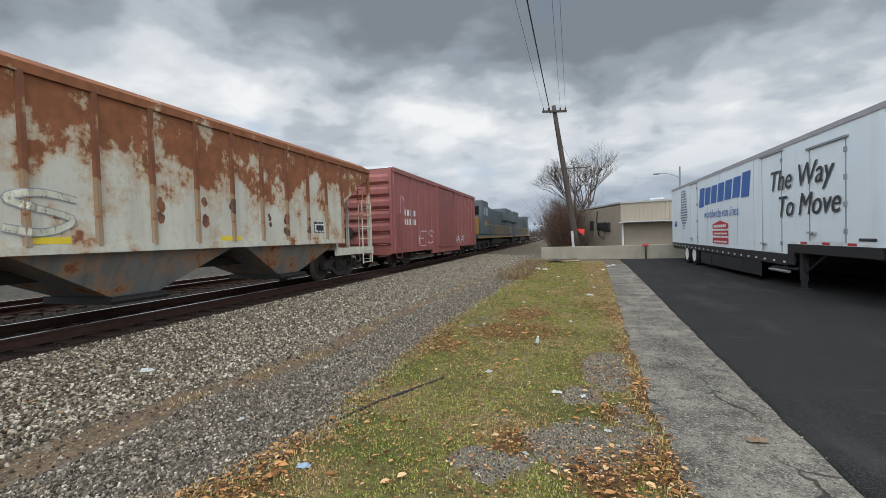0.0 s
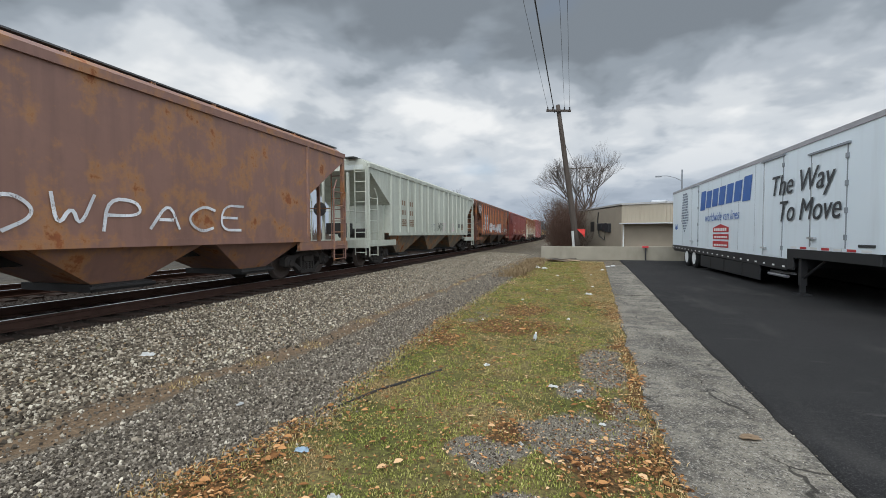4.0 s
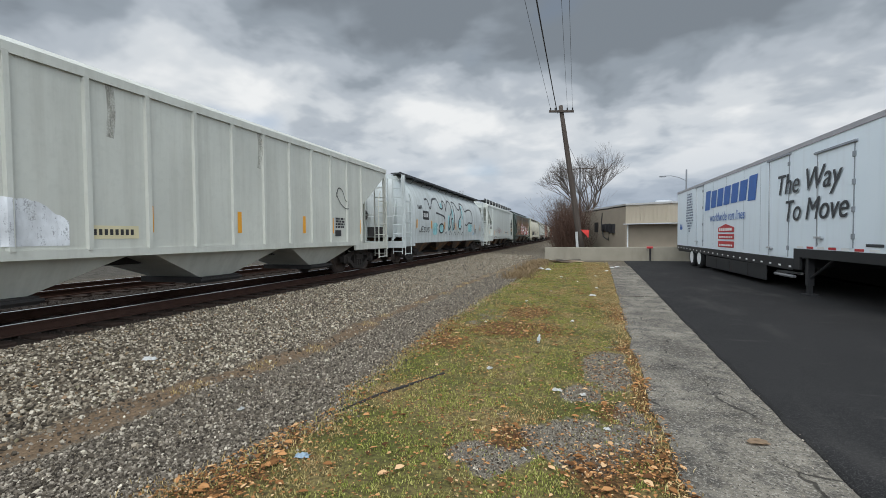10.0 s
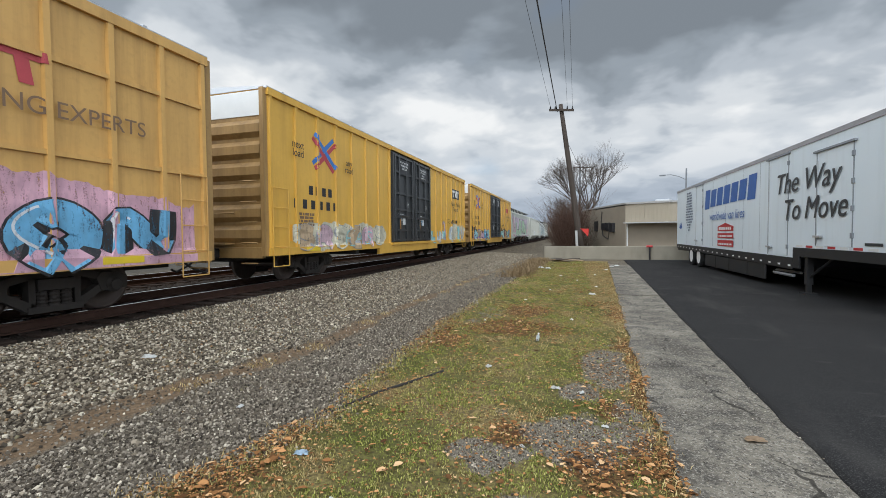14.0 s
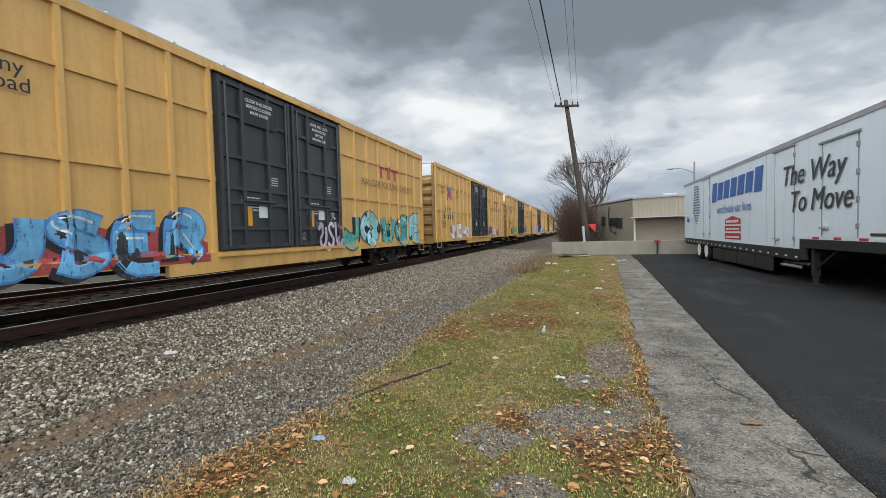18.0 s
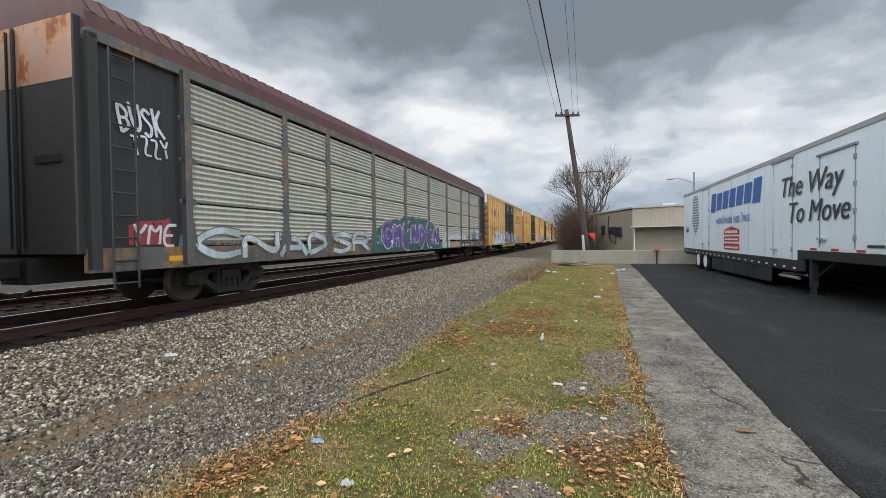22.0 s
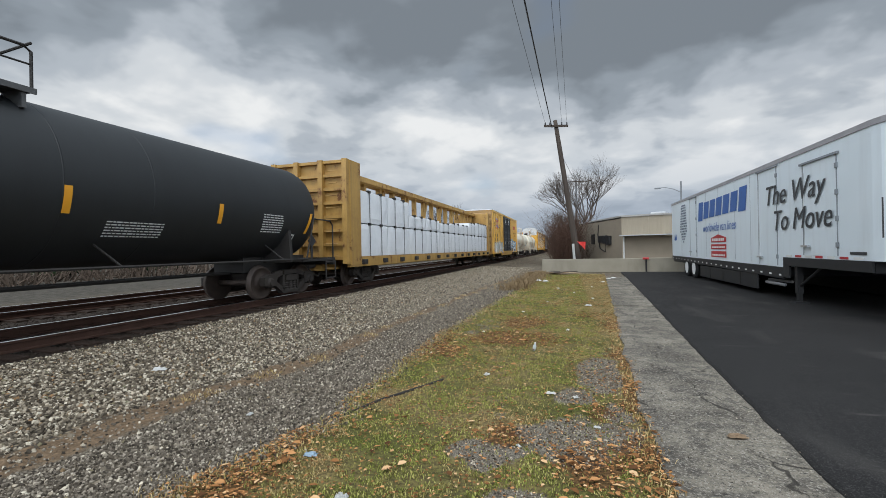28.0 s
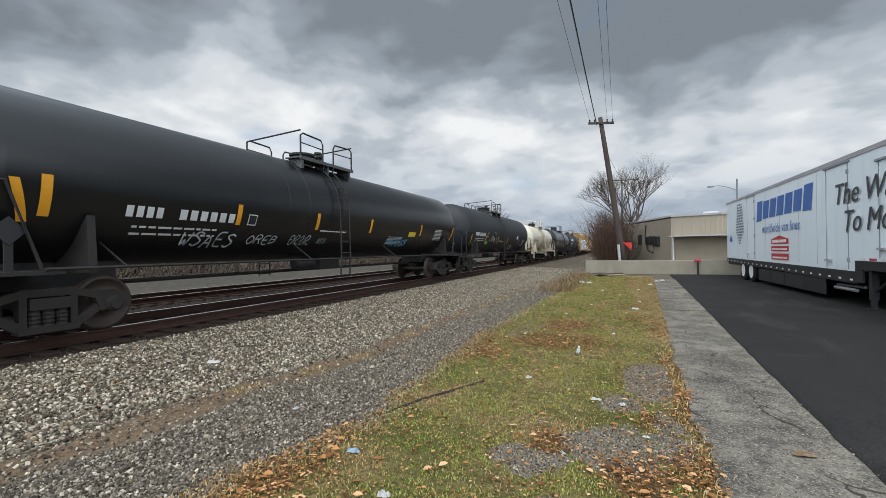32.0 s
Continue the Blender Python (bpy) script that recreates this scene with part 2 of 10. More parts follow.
M["red"] = plain("red_paint", (0.45, 0.03, 0.035), 0.5, 0, 0.2, 4)
M["rubber"] = plain("black_rubber", (0.022, 0.022, 0.022), 0.85, 0, 0.3, 6, 0.2)
M["galv"] = plain("galvanised_steel", (0.52, 0.53, 0.54), 0.4, 0.7, 0.12, 4)
M["grate"] = plain("walkway_grating", (0.10, 0.10, 0.10), 0.7, 0.3, 0.4, 6)

# ---------------- mesh helpers ----------------


def part(name, bm, material, parent=None, label="", smooth=False):
    me = bpy.data.meshes.new(name)
    bm.normal_update()
    bm.to_mesh(me)
    bm.free()
    if smooth:
        for p in me.polygons:
            p.use_smooth = True
    me.materials.append(material)
    ob = new(name, me)
    if parent is not None:
        ob.parent = parent
    if label:
        ob["label"] = label
    return ob


def share(name, me, parent, m=None, label=""):
    ob = new(name, me)
    ob.parent = parent
    if m is not None:
        ob.matrix_basis = m
    if label:
        ob["label"] = label
    return ob


def box(bm, x0, x1, y0, y1, z0, z1, m=None):
    c = [(x0, y0, z0), (x1, y0, z0), (x1, y1, z0), (x0, y1, z0), (x0, y0, z1), (x1, y0, z1), (x1, y1, z1), (x0, y1, z1)]
    v = [bm.verts.new(m @ Vector(p) if m else p) for p in c]
    for f in ((3, 2, 1, 0), (4, 5, 6, 7), (0, 1, 5, 4), (1, 2, 6, 5), (2, 3, 7, 6), (3, 0, 4, 7)):
        bm.faces.new([v[i] for i in f])
    return v


def bevelled(bm, width, seg=1):
    bmesh.ops.bevel(bm, geom=list(bm.edges), offset=width, segments=seg, affect="EDGES", profile=0.6)
    return bm


def tube(bm, pts, r, seg=6, closed_ends=True):
    """A round bar along the points."""
    pts = [Vector(p) for p in pts]
    rings = []
    for i, p in enumerate(pts):
        d = (pts[min(i + 1, len(pts) - 1)] - pts[max(i - 1, 0)]).normalized()
        a = d.orthogonal().normalized() if abs(d.z) > 0.95 else d.cross(Vector((0, 0, 1))).normalized()
        b = d.cross(a)
        rr = r[i] if isinstance(r, (list, tuple)) else r
        rings.append([bm.verts.new(p + rr * (math.cos(2 * math.pi * k / seg) * a + math.sin(2 * math.pi * k / seg) * b)) for k in range(seg)])
    for r0, r1 in zip(rings, rings[1:]):
        for k in range(seg):
            bm.faces.new((r0[k], r0[(k + 1) % seg], r1[(k + 1) % seg], r1[k]))
    if closed_ends:
        bm.faces.new(rings[0][::-1])
        bm.faces.new(rings[-1])
    return bm


def prism(bm, poly, y0, y1, axis="y"):
    """A polygon of (a, b) pushed along an axis: for y the pairs are x, z; for x they are y, z; for z they are x, y."""
    def at(a, b, c):
        return {"y": (a, c, b), "x": (c, a, b), "z": (a, b, c)}[axis]
    v0 = [bm.verts.new(at(a, b, y0)) for a, b in poly]
    v1 = [bm.verts.new(at(a, b, y1)) for a, b in poly]
    n = len(poly)
    bm.faces.new(v0[::-1])
    bm.faces.new(v1)
    for i in range(n):
        bm.faces.new((v0[i], v0[(i + 1) % n], v1[(i + 1) % n], v1[i]))
    bmesh.ops.recalc_face_normals(bm, faces=bm.faces)
    return bm


def revolve(bm, prof, axis="x", seg=24):
    """prof: pairs of place along the axis and radius."""
    rings = []
    for a, r in prof:
        ring = []
        for k in range(seg):
            c, s = r * math.cos(2 * math.pi * k / seg), r * math.sin(2 * math.pi * k / seg)
            ring.append(bm.verts.new({"x": (a, c, s), "y": (c, a, s), "z": (c, s, a)}[axis]))
        rings.append(ring)
    for r0, r1 in zip(rings, rings[1:]):
        for k in range(seg):
            bm.faces.new((r0[k], r0[(k + 1) % seg], r1[(k + 1) % seg], r1[k]))
    bm.faces.new(rings[0][::-1])
    bm.faces.new(rings[-1])
    bmesh.ops.recalc_face_normals(bm, faces=bm.faces)
    return bm


def empty(name, m=None):
    ob = new(name)
    if m is not None:
        ob.matrix_basis = m
    return ob


def text_part(words, size, m, material, parent, name="lettering", shear=0.0, bold=0.0, width=1.0):
    cu = bpy.data.curves.new(name, "FONT")
    cu.body, cu.size, cu.shear, cu.offset, cu.extrude = words, size, shear, bold, 0.0005
    cu.align_x, cu.align_y = "CENTER", "CENTER"
    tmp = bpy.data.objects.new(name, cu)
    me = bpy.data.meshes.new_from_object(tmp)
    bpy.data.objects.remove(tmp)
    me.transform(Matrix.Diagonal((width, 1, 1, 1)))
    me.materials.clear()
    me.materials.append(material)
    ob = new(name, me)
    ob.parent = parent
    ob.matrix_basis = m
    return ob

# ---------------- ground ----------------
TRACK_X, RAIL_Z = -8.9, 0.38
TRACK2_X = -13.4
BEND_Y, BEND_R, SLANT = 70.0, 2400.0, 0.010


def bend(y):
    """Sideways shift of the line: a slight slant, then a gentle curve to the left, far off."""
    far = 0.0 if y < BEND_Y else -((y - BEND_Y) ** 2) / (2 * BEND_R) if y < 700 else -((700 - BEND_Y) ** 2) / (2 * BEND_R) - (y - 700) * (700 - BEND_Y) / BEND_R
    return SLANT * (max(-60.0, y) - 8.0) + far


def lerp_table(v, table):
    for (a, za), (b, zb) in zip(table, table[1:]):
        if v <= b:
            return za + (zb - za) * max(0.0, (v - a)) / (b - a)
    return table[-1][1]


PROFILE = [(-60, 0.0), (-20, 0.0), (-16.6, 0.06), (-15.2, 0.17), (-7.4, 0.17), (-6.6, 0.17), (-4.4, 0.06), (-3.2, 0.0), (60, 0.0)]


def ground_z(x, y):
    return lerp_table(x - bend(y), PROFILE) - (0.0 if x > -3.2 else 0.0)


def rough_z(x, y):
    z = ground_z(x, y)
    if -7.3 < x < 1.0 and -2 < y < 32:
        z += 0.022 * noise.noise((x * 0.9, y * 0.9, 0.3)) + 0.010 * noise.noise((x * 3.1, y * 3.1, 4.0))
    return z - 0.01


def spread(stops):
    out = []
    for a, b, n in stops:
        out += [a + (b - a) * i / n for i in range(n)]
    return out + [stops[-1][1]]


# edges and patches of the verge
GRASS_L = [(-6, -2.7), (2.1, -2.57), (3.0, -2.3), (3.6, -2.12), (6.2, -2.26), (7.7, -2.3), (12, -2.1), (20, -1.65), (28, -1.5)]
STRIP_L = [(-6, 0.72), (3.1, 0.74), (4.4, 0.73), (5.6, 0.82), (7.0, 0.87), (9.3, 1.01), (12.9, 1.23), (20.8, 1.7), (24.6, 1.92), (30, 2.2)]
DIRT_X = [(-6, -4.5), (2.4, -4.13), (3.2, -4.07), (4.0, -4.0), (4.7, -3.84), (5.5, -3.66), (8.6, -3.72), (15, -3.5), (28, -2.9)]
BARE = [(0.43, 5.75, 0.26, 0.85), (0.0, 3.6, 0.36, 0.45), (0.48, 3.72, 0.2, 0.3), (0.52, 4.35, 0.16, 0.28), (-0.6, 3.2, 0.26, 0.2), (-0.25, 2.5, 0.3, 0.22), (0.1, 4.7, 0.22, 0.3)]
DUFF = [(0.33, 4.25, 0.17, 0.25), (0.23, 3.15, 0.26, 0.35), (0.62, 3.4, 0.16, 0.5), (-2.3, 6.9, 0.35, 1.1), (-1.0, 7.7, 0.9, 0.7), (-0.47, 3.5, 0.25, 0.2), (-2.35, 3.0, 0.25, 0.5), (-1.87, 6.5, 0.3, 0.4), (0.74, 4.9, 0.12, 0.8), (0.8, 6.6, 0.14, 0.9), (-2.3, 2.3, 0.25, 0.4), (-0.9, 9.5, 0.5, 0.8), (0.95, 9.5, 0.15, 1.2)]


def grass_edge(y):
    """Ragged edge of the turf beside the gravel."""
    return lerp_table(y, GRASS_L) + 0.16 * noise.noise((y * 1.3, 3.0, 0.0)) + 0.06 * noise.noise((y * 5.0, 3.0, 2.0))


def strip_edge(y):
    """Ragged edge of the concrete beside the turf."""
    return lerp_table(y, STRIP_L) + 0.05 * noise.noise((y * 1.4, 9.0, 0.0)) + 0.035 * noise.noise((y * 6.0, 3.0, 8.0))


def blobs(x, y, spots):
    wx, wy = 0.16 * noise.noise((x * 2.6, y * 2.6, 1.0)), 0.2 * noise.noise((x * 2.6, y * 2.6, 5.0))
    wx, wy = wx + 0.06 * noise.noise((x * 8, y * 8, 1.0)), wy + 0.06 * noise.noise((x * 8, y * 8, 5.0))
    return max(1.5 - math.hypot((x + wx - cx) / rx, (y + wy - cy) / ry) for cx, cy, rx, ry in spots)


def turf_at(x, y):
    return min(1.0, max(-1.0, min(x - grass_edge(y), strip_edge(y) + 0.06 - x, 27.9 - y) * 4.0))


def bare_at(x, y):
    """Worn gravel patches in the turf: above 0.5 is bare."""
    return max(blobs(x, y, BARE), 0.9 * noise.noise((x * 0.9 + 4.0, y * 0.7, 2.0)) + 0.35 * noise.noise((x * 4, y * 4, 2.0)) - 0.15 if y < 12 else -1)


def duff_at(x, y):
    """Where fallen leaves have gathered: above 0.5 is thick."""
    return max(blobs(x, y, DUFF), 0.85 * noise.noise((x * 1.1, y * 0.8, 12.0)) + 0.3 * noise.noise((x * 4, y * 4, 9.0)) - 0.05)


def dirt_at(x, y):
    """The trodden dirt streak along the foot of the ballast."""
    w = lerp_table(y, [(0, 0.30), (5, 0.26), (9, 0.16), (28, 0.12)]) + 0.16 * noise.noise((y * 0.9, 7.0, 2.0))
    return 1.0 - abs(x - lerp_table(y, DIRT_X) + 0.12 * noise.noise((x * 2, y * 1.5, 6.0))) / max(0.02, w)


gm = Mat("ground_gravel_and_turf", 0.95)
gx, gy = gm.axis(0), gm.axis(1)


def field(nm):
    at = gm.n.new("ShaderNodeAttribute")
    at.attribute_name = nm
    return at.outputs["Fac"]


rag = gm.math("MULTIPLY", gm.math("SUBTRACT", gm.noise(9, 5, rough=0.65), 0.5), 1.6)
edge = gm.math("ADD", gx, gm.math("MULTIPLY", gm.math("SUBTRACT", gm.noise(0.8, 5), 0.5), 1.1))
cells = gm.voronoi(26.0, "F1", "Color")
cell_d = gm.voronoi(26.0)
stone = gm.mix(gm.ramp(cells, [(0.15, 0.0), (0.85, 1.0)]), (0.032, 0.025, 0.016), (0.27, 0.222, 0.155))
# cell rims go dark: shade of the gaps between stones, put into the colour
stone = gm.mix(gm.ramp(cell_d, [(0.35, 0.0), (0.75, 1.0)]), stone, (0.035, 0.030, 0.026))
stone = gm.mix(gm.ramp(gm.noise(0.5, 6), [(0.5, 0.0), (0.68, 0.5)]), stone, (0.13, 0.095, 0.065))
fines = gm.mix(gm.ramp(gm.noise(75, 5, rough=0.75), [(0.38, 0.0), (0.62, 1.0)]), (0.024, 0.019, 0.014), (0.21, 0.178, 0.134))
fines = gm.mix(gm.ramp(gm.noise(0.9, 5, off=(3, 1, 0)), [(0.50, 0.0), (0.66, 0.5)]), fines, (0.12, 0.088, 0.06))
near_mask = gm.ramp(gm.math("ADD", gm.math("MULTIPLY", edge, 0.1), 1.0), [(0.575, 0.0), (0.615, 1.0)])
base = gm.mix(near_mask, stone, fines)
soil = gm.mix(gm.ramp(gm.noise(22, 5, rough=0.7), [(0.35, 0.0), (0.7, 1.0)]), (0.085, 0.056, 0.034), (0.22, 0.15, 0.092))
base = gm.mix(gm.ramp(gm.math("ADD", field("dirt"), rag), [(0.05, 0.0), (0.45, 0.9)]), base, soil)
turf = gm.mix(gm.ramp(gm.noise(0.9, 5, off=(7, 2, 0)), [(0.42, 0.0), (0.62, 1.0)]), (0.10, 0.105, 0.028), (0.22, 0.165, 0.072))
turf = gm.mix(gm.ramp(gm.noise(34, 4), [(0.40, 0.0), (0.62, 0.8)]), turf, (0.058, 0.046, 0.024))
chips = gm.mix(gm.ramp(gm.noise(90, 5, rough=0.75), [(0.40, 0.0), (0.62, 1.0)]), (0.040, 0.034, 0.027), (0.30, 0.265, 0.215))
chips = gm.mix(gm.ramp(gm.noise(5, 4), [(0.5, 0.0), (0.7, 0.5)]), chips, (0.09, 0.072, 0.052))
turf = gm.mix(gm.ramp(gm.math("ADD", field("bare"), gm.math("MULTIPLY", rag, 0.6)), [(0.40, 0.0), (0.62, 0.95)]), turf, chips)
duff_c = gm.mix(gm.ramp(gm.noise(40, 4, rough=0.7), [(0.4, 0.0), (0.65, 1.0)]), (0.045, 0.024, 0.012), (0.20, 0.105, 0.045))
turf = gm.mix(gm.ramp(gm.math("ADD", field("duff"), gm.math("MULTIPLY", rag, 0.8)), [(0.42, 0.0), (0.75, 0.85)]), turf, duff_c)
ground_col = gm.mix(gm.ramp(gm.math("ADD", field("turf"), rag), [(-0.1, 0.0), (0.25, 1.0)]), base, turf)
far = gm.mix(gm.ramp(gm.noise(2.5, 7, rough=0.7), [(0.35, 0.0), (0.65, 1.0)]), (0.030, 0.026, 0.020), (0.095, 0.085, 0.070))
far_mask = gm.ramp(gm.math("ADD", gm.math("MULTIPLY", edge, 0.01), 1.0), [(0.80, 1.0), (0.83, 0.0)])
# track bed strip, darkened: the shade under the train is in its colour
bed_shade_col = gm.mix(gm.noise(14, 5), (0.012, 0.009, 0.007), (0.042, 0.032, 0.025))
ground_col = gm.mix(gm.ramp(gm.math("ADD", gm.math("MULTIPLY", gx, 0.02), 0.5), [(0.14, 0.0), (0.15, 0.92), (0.352, 0.92), (0.358, 0.0)]), ground_col, bed_shade_col)
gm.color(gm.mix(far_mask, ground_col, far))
gm.bump(gm.math("SUBTRACT", gm.noise(40, 5), gm.math("MULTIPLY", cell_d, 0.6)), 0.7, 0.02)

xs = spread([(-3000, -300, 6), (-300, -40, 12), (-40, -16, 10), (-16, -8, 16), (-8, -4.6, 34), (-4.6, 1.4, 100), (1.4, 12, 10), (12, 60, 8), (60, 3000, 8)])
ys = spread([(-700, -20, 12), (-20, 0, 10), (0, 10, 150), (10, 32, 110), (32, 120, 26), (120, 900, 30), (900, 4500, 6)])


def along(x, y):
    """The ground follows the line near it, and less and less towards the verge."""
    return x + bend(y) * max(0.0, min(1.0, (-x - 3.4) / 1.6)) if x > -30 else x


verts = [(along(x, y), y, rough_z(along(x, y), y)) for y in ys for x in xs]
nx = len(xs)
faces = [(j * nx + i, j * nx + i + 1, (j + 1) * nx + i + 1, (j + 1) * nx + i) for j in range(len(ys) - 1) for i in range(nx - 1)]
me = bpy.data.meshes.new("ground")
me.from_pydata(verts, [], faces)
me.materials.append(gm.m)
for nm, fn in (("turf", turf_at), ("bare", bare_at), ("duff", duff_at), ("dirt", dirt_at)):
    me.attributes.new(nm, "FLOAT", "POINT").data.foreach_set("value", [fn(v[0], v[1]) if -5 < v[0] < 3 and -6 < v[1] < 29 else -1.0 for v in verts])
for p in me.polygons:
    p.use_smooth = True
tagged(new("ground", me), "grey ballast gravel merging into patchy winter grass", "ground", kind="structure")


# new asphalt and the old concrete strip beside it
EDGE = [(1.60, -12), (1.70, 0.0), (1.77, 3.4), (1.85, 5.3), (2.03, 8.7), (2.24, 12.2), (2.94, 24.8), (3.14, 28.78)]


def asphalt_edge(y):
    return lerp_table(y, [(b, a) for a, b in EDGE])


am = Mat("fresh_asphalt", 0.82)
acol = am.mix(am.noise(0.6, 6), (0.008, 0.0076, 0.0076), (0.024, 0.0228, 0.0224))
acol = am.mix(am.ramp(am.noise(110, 3, rough=0.7), [(0.52, 0.0), (0.66, 0.7)]), acol, (0.085, 0.082, 0.078))
acol = am.mix(am.ramp(am.noise(1.1, 4, stretch=(1, 0.35, 1)), [(0.56, 0.0), (0.72, 0.35)]), acol, (0.075, 0.07, 0.064))
acol = am.mix(am.ramp(am.noise(2.0, 7, stretch=(0.5, 2.5, 1), off=(3, 8, 0), rough=0.7), [(0.60, 0.0), (0.70, 0.4)]), acol, (0.10, 0.092, 0.085))
am.color(acol).bump(am.noise(90, 3), 0.35, 0.01)
am.b.inputs["Specular IOR Level"].default_value = 0.12
am.b.inputs["Roughness"].default_value = 0.95
bm = bmesh.new()
rows = []
random.seed(5)
for i in range(240):
    y = -12 + 40.78 * i / 239
    x = asphalt_edge(y) + 0.03 * noise.noise((0, y * 2.2, 1)) + 0.015 * noise.noise((0, y * 9, 2))
    rows.append([bm.verts.new(p) for p in ((x - 0.035, y, 0.0), (x - 0.012, y, 0.028), (x + 0.02, y, 0.042), (x + 2.5, y, 0.045), (40, y, 0.045))])
for r0, r1 in zip(rows, rows[1:]):
    for a in range(4):
        bm.faces.new((r0[a], r0[a + 1], r1[a + 1], r1[a]))
bmesh.ops.recalc_face_normals(bm, faces=bm.faces)
tagged(part("road", bm, am.m, smooth=False), "fresh black asphalt lot beside an old concrete strip", "asphalt", kind="structure")

sm = Mat("old_concrete", 0.92)
scol = sm.mix(sm.ramp(sm.noise(1.1, 8, rough=0.62), [(0.36, 0.0), (0.62, 1.0)]), (0.082, 0.072, 0.059), (0.23, 0.205, 0.165))
scol = sm.mix(sm.ramp(sm.noise(4.0, 8, off=(2, 5, 0), rough=0.72), [(0.48, 0.0), (0.60, 0.75)]), scol, (0.060, 0.055, 0.049))
scol = sm.mix(sm.ramp(sm.noise(42, 4, rough=0.8), [(0.52, 0.0), (0.62, 0.8)]), scol, (0.36, 0.33, 0.28))
scol = sm.mix(sm.ramp(sm.noise(36, 4, off=(4, 0, 0), rough=0.8), [(0.53, 0.0), (0.63, 0.8)]), scol, (0.035, 0.032, 0.029))
warp = sm.n.new("ShaderNodeVectorMath")
warp.operation = "MULTIPLY_ADD"
wno = sm.n.new("ShaderNodeTexNoise")
wno.inputs["Scale"].default_value, wno.inputs["Detail"].default_value = 3.0, 6.0
sm.l.new(sm.vec(), wno.inputs["Vector"])
sm.l.new(wno.outputs["Color"], warp.inputs[0])
warp.inputs[1].default_value = (0.5, 0.5, 0.0)
sm.l.new(sm.vec(), warp.inputs[2])
cv = sm.n.new("ShaderNodeTexVoronoi")
cv.feature = "DISTANCE_TO_EDGE"
cv.inputs["Scale"].default_value = 1.15
sm.l.new(warp.outputs[0], cv.inputs["Vector"])
crk = sm.math("ADD", cv.outputs["Distance"], sm.math("MULTIPLY", sm.math("SUBTRACT", sm.noise(1.6, 3, off=(9, 0, 0)), 0.42), 0.12))
scol = sm.mix(sm.ramp(crk, [(0.004, 0.85), (0.016, 0.0)]), scol, (0.030, 0.027, 0.023))
sm.color(scol).bump(sm.math("ADD", sm.noise(60, 5, rough=0.7), sm.ramp(crk, [(0.004, 0.0), (0.02, 0.6)])), 0.7, 0.015)
strip = tagged(empty("pavement"), "weathered grey concrete strip along the asphalt edge", "pavement", kind="structure")
cuts = [-6.0, 12.42, 24.5]
for a, b in zip(cuts, cuts[1:]):
    bm = bmesh.new()
    n = 150
    left = [(strip_edge(a + (b - a) * i / n), a + 0.05 + (b - a - 0.10) * i / n) for i in range(n + 1)]
    right = [(asphalt_edge(y) - 0.0, y) for _, y in left]
    prism(bm, left[::-1] + right, -0.05, 0.018 + 0.004 * (cuts.index(a) % 2), "z")
    part("slab", bm, sm.m, strip)

# ---------------- railway tracks ----------------


def rail_mesh(name, x, y0, y1, step):
    """A rail: foot, web and head, swept along the line. Head and sides are two meshes."""
    prof = [(-0.07, 0.0), (-0.07, 0.02), (-0.012, 0.035), (-0.012, 0.125), (-0.036, 0.135), (-0.036, 0.168), (-0.03, 0.172)]
    prof = prof + [(-a, b) for a, b in prof[::-1]]
    bm = bmesh.new()
    top = bmesh.new()
    last = lt = None
    n = int((y1 - y0) / step)
    for i in range(n + 1):
        y = y0 + (y1 - y0) * i / n
        ring = [bm.verts.new((x + bend(y) + a, y, RAIL_Z - 0.175 + b)) for a, b in prof]
        tr = [top.verts.new((x + bend(y) + a, y, RAIL_Z)) for a in (-0.033, 0.033)]
        if last:
            for k in range(len(ring) - 1):
                bm.faces.new((last[k], last[k + 1], ring[k + 1], ring[k]))
            top.faces.new((lt[0], lt[1], tr[1], tr[0]))
        last, lt = ring, tr
    return bm, top


for nm, cx in (("near", TRACK_X), ("far", TRACK2_X)):
    tr = tagged(empty("railway_track"), "running line of steel rails on dark wooden ties in ballast" if nm == "near" else "second line of rails behind the train", "railway track", group="railway tracks", kind="structure")
    for sgn in (-1, 1):
        bm, top = rail_mesh("rail", cx + sgn * 0.7535, -660, 900, 8.0)
        r = part("rail", bm, M["rail_side"], tr)
        part("rail_head", top, M["rail_top"], r, "polished running surface")
    tie_me = None
    random.seed(2)
    rest = bmesh.new()
    for i in range(420):
        y = -30 + i * 0.5
        lx = 1.30 + random.uniform(-0.06, 0.06)
        if -6 < y < 60 and nm == "near":
            if tie_me is None:
                bm = bmesh.new()
                box(bm, -1.3, 1.3, -0.115, 0.115, -0.17, 0.0)
                bevelled(bm, 0.012)
                t0 = part("tie", bm, M["tie"], tr)
                tie_me = t0.data
                ob = t0
            else:
                ob = share("tie", tie_me, tr)
            ob.matrix_basis = pose(cx + bend(y) + random.uniform(-0.05, 0.05), y, RAIL_Z - 0.178, 0, 0, random.uniform(-1, 1))
        else:
            box(rest, cx + bend(y) - lx, cx + bend(y) + lx, y - 0.115, y + 0.115, RAIL_Z - 0.34, RAIL_Z - 0.178)
    tagged(part("far_ties", rest, M["tie"], tr), kind="stuff")

